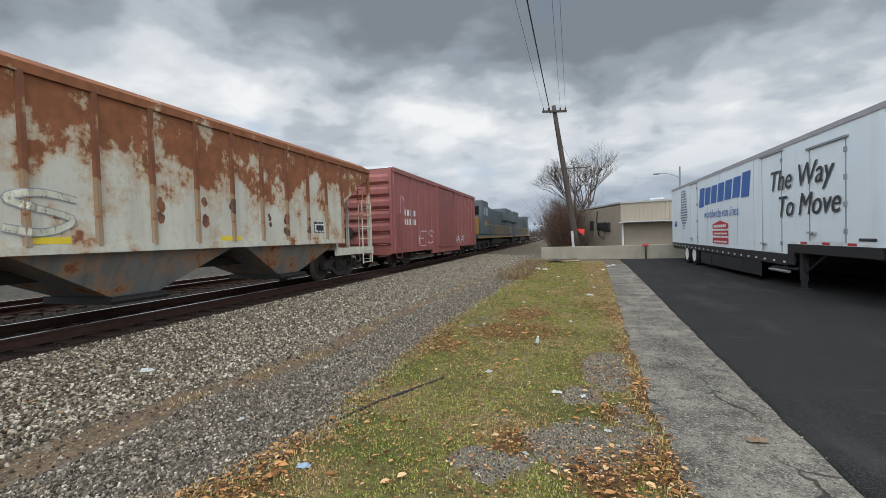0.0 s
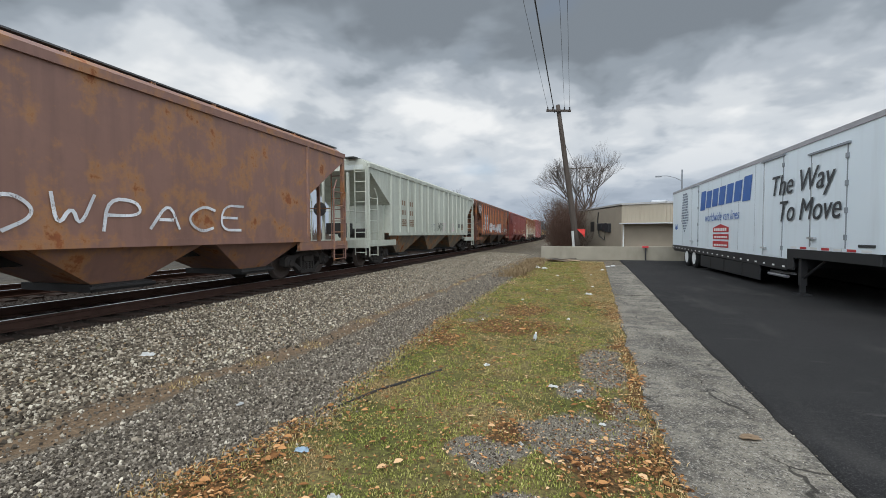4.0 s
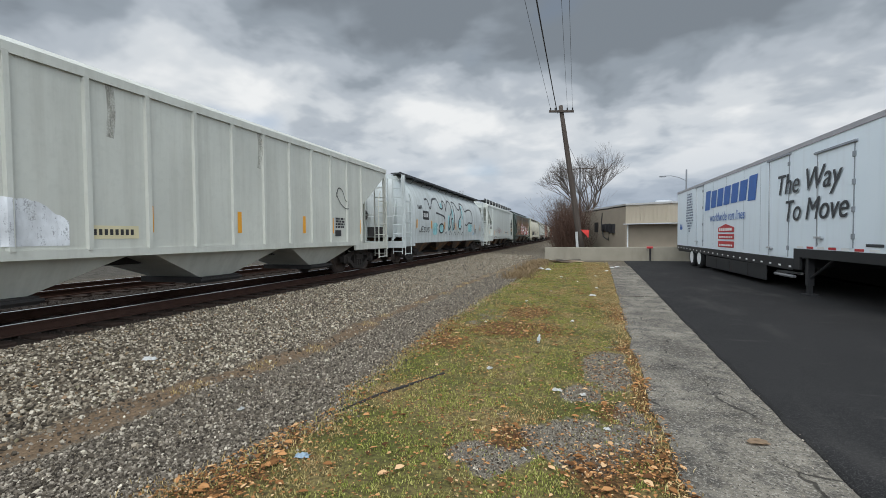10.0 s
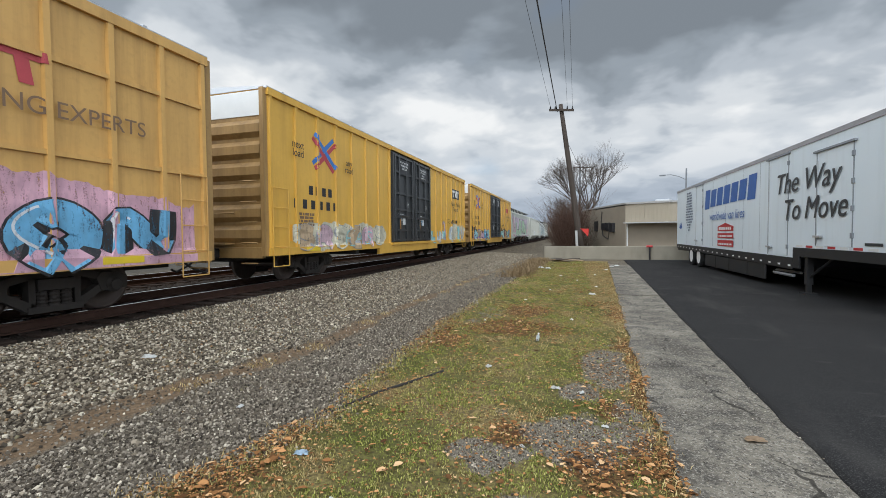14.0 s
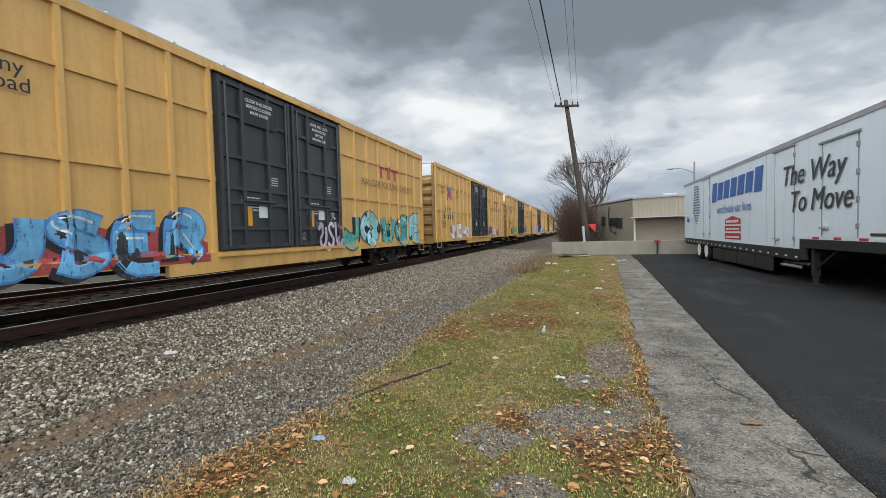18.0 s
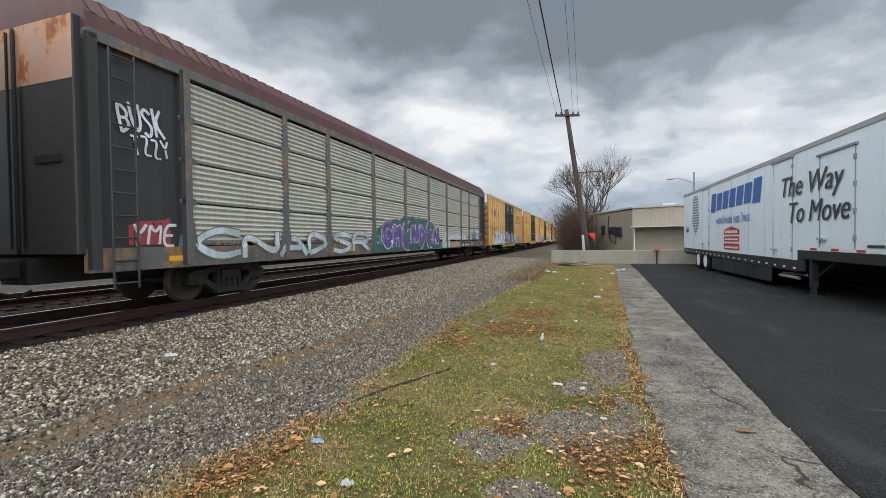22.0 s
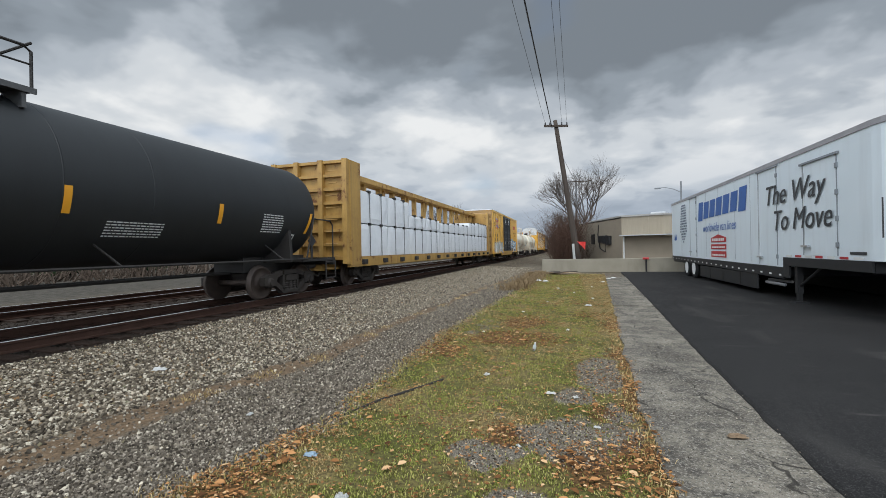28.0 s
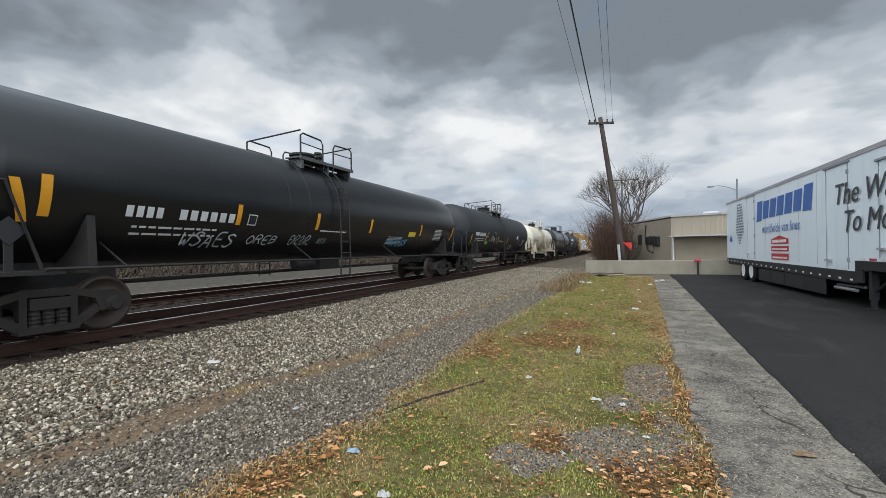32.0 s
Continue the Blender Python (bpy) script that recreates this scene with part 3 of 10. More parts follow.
# ---------------- concrete wall, pole, wires, lamp ----------------
cm = Mat("barrier_concrete", 0.9)
ccol = cm.mix(cm.noise(0.9, 6), (0.18, 0.16, 0.122), (0.30, 0.275, 0.22))
ccol = cm.mix(cm.ramp(cm.noise(1.6, 6, stretch=(1, 1, 0.25)), [(0.5, 0.0), (0.72, 0.6)]), ccol, (0.18, 0.16, 0.125))
cm.color(ccol).bump(cm.noise(25, 4), 0.3)
wall = tagged(empty("concrete_barrier"), "low weathered concrete barrier wall closing the lot", "wall", kind="structure")
for a, b, h in ((-1.72, 4.62, 0.87), (4.66, 11.0, 0.89)):
    bm = bmesh.new()
    prism(bm, [(29.0, 0.0), (29.5, 0.0), (29.44, h), (29.08, h)], a, b, "x")
    bevelled(bm, 0.03, 2)
    part("block", bm, cm.m, wall)
bm = bmesh.new()
tube(bm, [(4.62, 28.93, 0), (4.62, 28.93, 0.86)], 0.045, 8)
mk = part("marker_post", bm, M["black"])
tagged(mk, "short dark post with a red cap at the barrier", "marker post")
bm = bmesh.new()
box(bm, 4.42, 4.78, 28.87, 28.98, 0.80, 0.93)
part("cap", bevelled(bm, 0.02), M["red"], mk, "red plastic cap")

wood = Mat("weathered_pole_wood", 0.92)
wcol = wood.mix(wood.noise(2.0, 6, stretch=(6, 6, 0.4)), (0.034, 0.026, 0.021), (0.095, 0.078, 0.066))
wood.color(wcol).bump(wood.noise(6, 5, stretch=(6, 6, 0.3)), 0.4)
POLE_B, POLE_T = Vector((0.72, 32, 0)), Vector((-0.78, 32, 10.9))
pole = tagged(empty("utility_pole"), "leaning weathered wooden utility pole with a crossarm", "utility pole")
bm = bmesh.new()
tube(bm, [POLE_B.lerp(POLE_T, k / 6) for k in range(7)], [0.24, 0.22, 0.205, 0.19, 0.175, 0.16, 0.14], 14)
part("shaft", bm, wood.m, pole, smooth=True)
bm = bmesh.new()
arm_c = POLE_B.lerp(POLE_T, 0.958)
box(bm, arm_c.x - 0.85, arm_c.x + 0.85, 31.74, 31.86, arm_c.z - 0.07, arm_c.z + 0.07, Matrix.Translation(arm_c) @ pose(0, 0, 0, 0, 5, 0) @ Matrix.Translation(-arm_c))
part("crossarm", bm, wood.m, pole)
for k, dx in enumerate((-0.75, -0.42, 0.40, 0.75)):
    bm = bmesh.new()
    revolve(bm, [(0, 0.03), (0.05, 0.06), (0.1, 0.04), (0.14, 0.055), (0.2, 0.03)], "z", 10)
    ins = part("insulator", bm, M["black"], pole)
    ins.location = (arm_c.x + dx, 31.8, arm_c.z + 0.07 - dx * 0.08)
bm = bmesh.new()
tube(bm, [(0.42, 31.75, 0), (0.30, 31.72, 1.9)], 0.09, 8)
part("cable_guard", bm, plain("pvc_grey", (0.42, 0.42, 0.40), 0.6), pole, "pale plastic cable guard")
bm = bmesh.new()
g0 = POLE_B.lerp(POLE_T, 0.78)
tube(bm, [g0, g0.lerp(Vector((3.6, 33, 0)), 0.3), Vector((2.2, 36, 4.0))], 0.012, 5)
part("service_cable", bm, M["black"], pole)
for dx, rr in ((-0.75, 0.009), (-0.28, 0.030), (0.40, 0.008), (0.75, 0.008)):
    bm = bmesh.new()
    p0 = Vector((arm_c.x + dx, 31.8, arm_c.z + 0.25))
    x1 = {-0.75: -1.62, -0.28: -1.17, 0.40: -0.36, 0.75: -0.09}[dx]
    slope = (x1 - p0.x) / (16.4 - 31.8)
    pts = []
    for i in range(25):
        y = 31.8 - i * 2.6
        u = i / 24
        pts.append((p0.x + slope * (y - 31.8), y, p0.z - 3.0 * u * (1 - u) - (0.35 if rr > 0.02 else 0) * (1 - u)))
    tube(bm, pts, rr, 5)
    tagged(part("overhead_cable" if rr > 0.02 else "overhead_wire", bm, M["black"]), "thick black cable strung from the pole" if rr > 0.02 else "thin wire strung from the leaning pole", "overhead wire", group="overhead wires")

# red pennant tied at the pole foot
bm = bmesh.new()
vs = [bm.verts.new(p) for p in ((0.58, 31.85, 2.05), (1.16, 31.6, 2.02), (1.10, 31.5, 1.45), (0.98, 31.55, 1.62))]
bm.faces.new(vs)
bmesh.ops.solidify(bm, geom=bm.faces[:], thickness=0.01)
tagged(part("pennant", bm, plain("pennant_red", (0.75, 0.06, 0.045), 0.6)), "bright red warning flag hanging at the pole", "flag")

LAMP_GREY = plain("lamp_grey_paint", (0.16, 0.17, 0.18), 0.6)
lamp = tagged(empty("street_lamp"), "grey cobra-head street lamp on a tall pole", "street lamp")
bm = bmesh.new()
tube(bm, [(13.63, 60, 0), (13.63, 60, 9.7)], [0.13, 0.09], 10)
part("pole", bm, LAMP_GREY, lamp)
bm = bmesh.new()
tube(bm, [(13.6, 60, 8.3), (12.8, 60, 8.75), (11.9, 60, 9.0), (11.2, 60, 9.0)], 0.04, 8)
part("arm", bm, LAMP_GREY, lamp)
bm = bmesh.new()
box(bm, 10.6, 11.3, 59.85, 60.15, 8.86, 9.04)
part("lamp_head", bevelled(bm, 0.06, 2), LAMP_GREY, lamp)

# ---------------- building ----------------
tan = Mat("tan_metal_siding", 0.6)
tcol = tan.mix(tan.noise(0.5, 5), (0.25, 0.21, 0.15), (0.32, 0.275, 0.205))
tcol = tan.mix(tan.ramp(tan.noise(1.4, 6, stretch=(2, 2, 0.2)), [(0.5, 0.0), (0.75, 0.4)]), tcol, (0.22, 0.185, 0.135))
tan.color(tcol)
# darker tan for the side wall and under the canopy: shade in the colour
shade_wall = plain("shaded_tan_wall", (0.235, 0.195, 0.145), 0.8, 0, 0.15, 1.5, 0.2)
bld = tagged(empty("warehouse"), "low tan warehouse with ribbed metal siding and a white canopy", "building")
A, B, C3, D3 = (1.05, 45.3), (4.03, 36.3), (6.9, 35.2), (16.0, 38.0)


def wall_seg(nm, p, q, h, material, rib=0.0, z0=0.0):
    p, q = Vector((*p, 0)), Vector((*q, 0))
    d = (q - p)
    L = d.length
    m = Matrix.Translation(p) @ Matrix.Rotation(math.atan2(d.y, d.x), 4, "Z")
    bm = bmesh.new()
    box(bm, 0, L, 0.0, 0.25, z0, h, m)
    w_ = part(nm, bm, material, bld)
    if rib:
        rm = None
        for i in range(int(L / rib)):
            x = (i + 0.5) * rib
            if rm is None:
                bm = bmesh.new()
                box(bm, -0.035, 0.035, -0.03, 0.0, z0 + 0.01, h - 0.06)
                ob = part("siding_rib", bm, material, w_)
                rm = ob.data
            else:
                ob = share("siding_rib", rm, w_)
            ob.matrix_basis = m @ Matrix.Translation((x, 0, 0))
    return w_, m, L


wall_seg("side_wall", A, B, 3.86, shade_wall)
_, fm, fl = wall_seg("front_wall", B, C3, 3.95, tan.m, 0.3)
wall_seg("front_wall", C3, D3, 3.95, tan.m, 0.3)
bm = bmesh.new()
prism(bm, [A, (B[0] - 0.05, B[1] - 0.1), (C3[0], C3[1] - 0.1), (D3[0], D3[1] - 0.1), (16, 60), (1.05, 60)], 3.95, 4.08, "z")
part("roof", bm, plain("roof_edge_grey", (0.32, 0.31, 0.29), 0.6), bld, "pale metal roof edge")
bm = bmesh.new()
box(bm, 0.1, 9.0, -1.0, 0.0, 2.44, 2.50, fm)
part("canopy", bm, M["galv"], bld, "pale metal canopy")
bm = bmesh.new()
box(bm, 0.25, 9.0, -0.05, -0.035, 0.55, 2.40, fm)
part("lower_wall", bm, shade_wall, bld, "ribbed wall under the canopy, its tan darkened for shade")
bm = bmesh.new()
box(bm, 0.05, 9.0, -0.5, -0.06, 0.35, 0.5, fm)
part("ledge", bm, M["white"], bld, "pale concrete ledge")
bm = bmesh.new()
tube(bm, [fm @ Vector((0.18, -0.12, 0.5)), fm @ Vector((0.18, -0.12, 2.4))], 0.05, 8)
part("downpipe", bm, M["white"], bld)
bm = bmesh.new()
box(bm, 1.5, 2.6, 3.0, 4.2, 4.08, 4.42, fm)
part("roof_unit", bevelled(bm, 0.04), M["galv"], bld)
sw = Matrix.Translation((*A, 0)) @ Matrix.Rotation(math.atan2(B[1] - A[1], B[0] - A[0]), 4, "Z")
for k, (x0, x1, z0, z1) in enumerate(((5.2, 6.1, 2.0, 2.6), (6.2, 6.8, 1.9, 2.6), (6.9, 7.6, 1.8, 2.55))):
    bm = bmesh.new()
    box(bm, x0, x1, -0.22, -0.01, z0, z1, sw)
    part("meter_box", bevelled(bm, 0.02), M["black"], bld)
bm = bmesh.new()
tube(bm, [sw @ Vector((5.0, -0.05, 3.6)), sw @ Vector((4.8, -0.05, 2.7)), sw @ Vector((5.3, -0.08, 1.5)), sw @ Vector((6.4, -0.08, 1.2)), sw @ Vector((6.6, -0.08, 2.0))], 0.04, 6)
part("conduit", bm, M["black"], bld)
bm = bmesh.new()
box(bm, 3.2, 4.0, -0.06, -0.004, 1.9, 2.8, sw)
part("window_louvre", bm, M["steel_dark"], bld)

# ---------------- railway cars: shared parts ----------------
V0, ACC = 19.05, 0.028   # the train's speed at the start, and how it gains


def travelled(t):
    """Metres that the train has gone by t seconds."""
    return V0 * t + 0.5 * ACC * t * t


def time_at(d):
    """Seconds by which it has gone d metres."""
    return (math.sqrt(max(0.0, V0 * V0 + 2 * ACC * d)) - V0) / ACC


TRAIN = []          # (thing, place of its middle along the line at the start)
WHEELS = []         # (wheelset, local place, place along the line at the start)
SIDE = Matrix(((0, 0, 1, 0), (1, 0, 0, 0), (0, 1, 0, 0), (0, 0, 0, 1)))


def on_side(x, y, z):
    """Pose for flat lettering on a car's side that faces +x."""
    return Matrix.Translation((x, y, z)) @ SIDE


def wheelset_mesh():
    bm = bmesh.new()
    for s in (-1, 1):
        prof = [(0.655, 0.10), (0.665, 0.46), (0.675, 0.485), (0.70, 0.485), (0.712, 0.46), (0.795, 0.452), (0.80, 0.40), (0.77, 0.385), (0.745, 0.20), (0.80, 0.16), (0.81, 0.10)]
        revolve(bm, [(s * a, r) for a, r in prof], "x", 28)
    revolve(bm, [(-1.04, 0.075), (1.04, 0.075)], "x", 10)
    for s in (-1, 1):
        for k in range(3):
            a = 2 * math.pi * k / 3
            box(bm, min(s * 1.03, s * 1.15), max(s * 1.03, s * 1.15), 0.06 * math.cos(a) - 0.02, 0.06 * math.cos(a) + 0.02, 0.06 * math.sin(a) - 0.02, 0.06 * math.sin(a) + 0.02)
    me = bpy.data.meshes.new("wheelset")
    bm.to_mesh(me)
    bm.free()
    for p in me.polygons:
        p.use_smooth = len(p.vertices) == 4 and p.area > 0.002
    me.materials.append(M["wheel"])
    return me


def side_frame_mesh():
    """Cast side frame with openings, a spring nest and bearing boxes, at x = 0."""
    bm = bmesh.new()
    for s in (-1, 1):
        prism(bm, [(s * 1.12, 0.38), (s * 1.12, 0.60), (s * 0.92, 0.68), (s * 0.68, 0.68), (s * 0.60, 0.58), (s * 0.68, 0.36)], -0.09, 0.09, "x")
        prism(bm, [(s * 0.72, 0.66), (s * 0.72, 0.54), (s * 0.30, 0.66), (s * 0.30, 0.78)], -0.075, 0.075, "x")
        prism(bm, [(s * 0.74, 0.54), (s * 0.70, 0.38), (s * 0.36, 0.14), (s * 0.26, 0.24)], -0.075, 0.075, "x")
        prism(bm, [(s * 0.27, 0.22), (s * 0.36, 0.22), (s * 0.36, 0.68), (s * 0.27, 0.68)], -0.075, 0.075, "x")
    box(bm, -0.075, 0.075, -0.36, 0.36, 0.66, 0.78)
    box(bm, -0.095, 0.095, -0.38, 0.38, 0.12, 0.22)
    for k in (-0.17, 0.0, 0.17):
        revolve_ring = [(0.22 + 0.03 * i, 0.068 if i % 2 else 0.085) for i in range(9)]
        b2 = bmesh.new()
        revolve(b2, revolve_ring, "z", 10)
        tmp = bpy.data.meshes.new("spring")
        b2.transform(Matrix.Translation((0.02, k, 0)))
        b2.to_mesh(tmp)
        b2.free()
        bm.from_mesh(tmp)
        bpy.data.meshes.remove(tmp)
    box(bm, -0.06, 0.11, -0.25, 0.25, 0.47, 0.64)
    for s in (-1, 1):
        b2 = bmesh.new()
        revolve(b2, [(-0.10, 0.14), (0.10, 0.14), (0.13, 0.10), (0.16, 0.09)], "x", 14)
        b2.transform(Matrix.Translation((0.0, s * 0.89, 0.457)))
        tmp = bpy.data.meshes.new("bearing")
        b2.to_mesh(tmp)
        b2.free()
        bm.from_mesh(tmp)
        bpy.data.meshes.remove(tmp)
    me = bpy.data.meshes.new("side_frame")
    bm.to_mesh(me)
    bm.free()
    me.materials.append(M["bogie"])
    return me


def bolster_mesh():
    bm = bmesh.new()
    box(bm, -0.95, 0.95, -0.2, 0.2, 0.45, 0.72)
    box(bm, -0.5, 0.5, -0.24, 0.24, 0.70, 0.86)
    for s in (-1, 1):
        box(bm, -0.9, 0.9, s * 0.42 - 0.05, s * 0.42 + 0.05, 0.28, 0.40)
    me = bpy.data.meshes.new("bogie")
    bm.to_mesh(me)
    bm.free()
    me.materials.append(M["bogie"])
    return me


WHEELSET, FRAME_S, BOLSTER = wheelset_mesh(), side_frame_mesh(), bolster_mesh()


def bogies(car, half, s0):
    for s in (-1, 1):
        b = share("bogie", BOLSTER, car, pose(0, s * half, 0))
        share("side_frame", FRAME_S, b, pose(1.0, 0, 0))
        share("side_frame", FRAME_S, b, pose(-1.0, 0, 0, 0, 0, 180))
        for k in (-1, 1):
            w = share("wheelset", WHEELSET, b, pose(0, k * 0.89, 0.457))
            WHEELS.append((w, (0, k * 0.89, 0.457), s0 + s * half + k * 0.89))


def coupler_mesh():
    bm = bmesh.new()
    box(bm, -0.13, 0.13, -0.7, 0.45, 0.72, 0.98)
    box(bm, -0.2, 0.16, 0.35, 0.72, 0.70, 1.02)
    bevelled(bm, 0.03)
    tube(bm, [(0.35, -0.2, 0.85), (0.45, 0.15, 0.55), (0.40, 0.55, 0.42), (0.3, 0.75, 0.5)], 0.028, 6)
    me = bpy.data.meshes.new("coupler")
    bm.to_mesh(me)
    bm.free()
    me.materials.append(M["steel_dark"])
    return me


COUPLER = coupler_mesh()


def couplers(car, half):
    share("coupler", COUPLER, car, pose(0, half, 0))
    share("coupler", COUPLER, car, pose(0, -half, 0, 0, 0, 180))


def make_car(name, label, category, front, rear, group="cars of the train"):
    """front, rear: where the body's ends are along the line at the start."""
    car = tagged(empty(name), label, category, group=group)
    s0 = (front + rear) / 2
    TRAIN.append((car, s0))
    return car, front - rear, s0


def rungs(bm, p0, p1, across, n, r=0.018):
    """A ladder's rungs from p0 to p1, each reaching along the vector across."""
    p0, p1, across = Vector(p0), Vector(p1), Vector(across)
    for i in range(n):
        p = p0.lerp(p1, i / max(1, n - 1))
        tube(bm, [p, p + across], r, 5)
    return bm


def marks(car, x, y, z, w, h, rows, material, seed=1, name="stencil", fill=0.75, curve=None):
    """Rows of plain bars standing for small writing."""
    rnd = random.Random(seed)
    bm = bmesh.new()
    rh = h / rows
    for r in range(rows):
        a = 0.0
        while a < w:
            b = min(w, a + rnd.uniform(0.4, 1.4) * rh * 1.6)
            if b - a > 0.02:
                zt = z + h / 2 - r * rh
                pts = []
                for yy, zz in ((a, zt - rh * fill), (b, zt - rh * fill), (b, zt), (a, zt)):
                    xx = x if curve is None else curve(zz)
                    pts.append(bm.verts.new((xx, y - w / 2 + yy, zz)))
                bm.faces.new(pts)
            a = b + rh * 0.35
    ob = part(name, bm, material, car)
    return tagged(ob, kind="stuff") if len(ob.data.polygons) > 1 else ob


def patch(car, name, x, y0, y1, z0, z1, material, label="", lean=0.0, curve=None):
    """A flat plate or painted field on the side."""
    bm = bmesh.new()
    if curve is None:
        box(bm, x, x + 0.004, y0, y1, z0, z1)
    else:
        n = 6
        rows_ = []
        for i in range(n + 1):
            z = z0 + (z1 - z0) * i / n
            rows_.append([bm.verts.new((curve(z), y0 + lean * (z - z0), z)), bm.verts.new((curve(z), y1 + lean * (z - z0), z))])
        for a, b in zip(rows_, rows_[1:]):
            bm.faces.new((a[0], a[1], b[1], b[0]))
    return part(name, bm, material, car, label)


# ---------------- spray paint on car sides ----------------
GLYPHS = [
    [[(0.1, 0.1), (0.0, 0.6), (0.3, 1.0), (0.75, 0.85), (0.6, 0.5), (0.25, 0.55), (0.35, 0.15), (0.9, 0.1)]],
    [[(0.85, 0.8), (0.5, 1.0), (0.15, 0.75), (0.5, 0.5), (0.85, 0.3), (0.55, 0.0), (0.05, 0.2)], [(0.3, 0.0), (0.0, -0.1)]],
    [[(0.0, 0.95), (0.35, 0.7), (0.2, 0.1), (0.55, 0.0), (0.65, 0.75), (0.95, 1.0)]],
    [[(0.1, 0.0), (0.2, 0.8), (0.5, 1.0), (0.45, 0.3), (0.75, 0.15), (0.9, 0.9)]],
    [[(0.05, 0.5), (0.3, 0.95), (0.75, 0.9), (0.9, 0.45), (0.6, 0.05), (0.2, 0.1), (0.05, 0.5), (0.45, 0.55)]],
    [[(0.0, 0.2), (0.3, 0.05), (0.55, 0.45), (0.3, 0.9), (0.65, 1.0), (0.95, 0.6), (0.8, 0.0)]],
    [[(0.05, 1.0), (0.15, 0.3), (0.45, 0.0), (0.5, 0.55), (0.75, 0.05), (1.0, 0.35)], [(0.4, 0.9), (0.85, 0.75)]],
    [[(0.0, 0.7), (0.4, 1.0), (0.5, 0.55), (0.1, 0.35), (0.4, 0.0), (0.9, 0.25), (0.85, 0.8)]],
]


def resample(pl, step):
    out = [Vector(pl[0])]
    for a, b in zip(pl, pl[1:]):
        a, b = Vector(a), Vector(b)
        n = max(1, int((b - a).length / step))
        for i in range(1, n + 1):
            out.append(a.lerp(b, i / n))
    return out


def smooth_line(pl):
    """One round of corner cutting."""
    out = [pl[0]]
    for a, b in zip(pl, pl[1:]):
        a, b = Vector(a), Vector(b)
        out += [tuple(a.lerp(b, 0.25)), tuple(a.lerp(b, 0.75))]
    return out + [pl[-1]]


def stroke(bm, pl, w, surf, eps, closed_round=True):
    pts = resample(pl, 0.07)
    last = None
    n = len(pts)
    for i, p in enumerate(pts):
        d = (pts[min(i + 1, n - 1)] - pts[max(i - 1, 0)])
        if d.length < 1e-6:
            continue
        d.normalize()
        nn = Vector((-d.y, d.x))
        ww = w * (0.92 + 0.08 * math.sin(i * 0.33 + pl[0][0]))
        a, b = p + nn * ww / 2, p - nn * ww / 2
        m_ = [bm.verts.new((surf(q.x, q.y) + eps, q.x, q.y)) for q in (a, p, b)]
        if last:
            bm.faces.new((last[0], last[1], m_[1], m_[0]))
            bm.faces.new((last[1], last[2], m_[2], m_[1]))
        last = m_


def blob(bm, c, r, surf, eps, rnd, sy=1.0):
    cen = bm.verts.new((surf(c[0], c[1]) + eps, c[0], c[1]))
    last = None
    ph = rnd.uniform(0, 6)
    for i in range(1, 8):
        rad = i / 7
        ring = []
        for k in range(32):
            a = 2 * math.pi * k / 32
            q = (c[0] + r * rad * sy * math.cos(a) * (1 + 0.10 * math.sin(3 * a + ph)), c[1] + r * rad * math.sin(a) * (1 + 0.06 * math.sin(5 * a + ph)))
            ring.append(bm.verts.new((surf(*q) + eps, q[0], q[1])))
        for k in range(32):
            if last is None:
                bm.faces.new((cen, ring[k], ring[(k + 1) % 32]))
            else:
                bm.faces.new((last[k], ring[k], ring[(k + 1) % 32], last[(k + 1) % 32]))
        last = ring


def patch_on(car, name, surf, eps, y0, y1, z0, z1, material, slant=0.0, n=40, label=""):
    """A painted field that follows the posts of the side."""
    bm = bmesh.new()
    last = None
    for i in range(n + 1):
        y = y0 + (y1 - y0) * i / n
        v = [bm.verts.new((surf(y + slant * (z - z0), z) + eps, y + slant * (z - z0), z)) for z in (z0, z1)]
        if last:
            bm.faces.new((last[0], v[0], v[1], last[1]))
        last = v
    return part(name, bm, material, car, label)


PAINTS = {}


def spray(name, c):
    if name not in PAINTS:
        m = Mat("spray_" + name, 0.5)
        g = sum(c) / 3
        c = tuple(v * 0.84 + g * 0.16 for v in c)
        col = m.mix(m.ramp(m.noise(1.3, 4), [(0.35, 0.0), (0.65, 1.0)]), mul(c, 0.70), mul(c, 1.25))
        col = m.mix(m.math("MULTIPLY", m.ramp(m.noise(7, 5, stretch=(1, 1.6, 0.5)), [(0.45, 0.0), (0.75, 1.0)]), 0.45), col, (c[0] * 0.5 + 0.05, c[1] * 0.5 + 0.045, c[2] * 0.5 + 0.035))
        m.color(col)
        # weathered: the paint is thin in streaks and flecks
        wear = m.math("ADD", m.math("MULTIPLY", m.noise(5.0, 7, stretch=(1, 2.5, 0.6), rough=0.7), 0.7), m.math("MULTIPLY", m.noise(40, 3), 0.3))
        m.l.new(m.ramp(wear, [(0.38, 0.0), (0.62, 0.55)] if name in THIN else [(0.36, 0.25), (0.47, 0.93)]), m.b.inputs["Alpha"])
        PAINTS[name] = m.m
    return PAINTS[name]


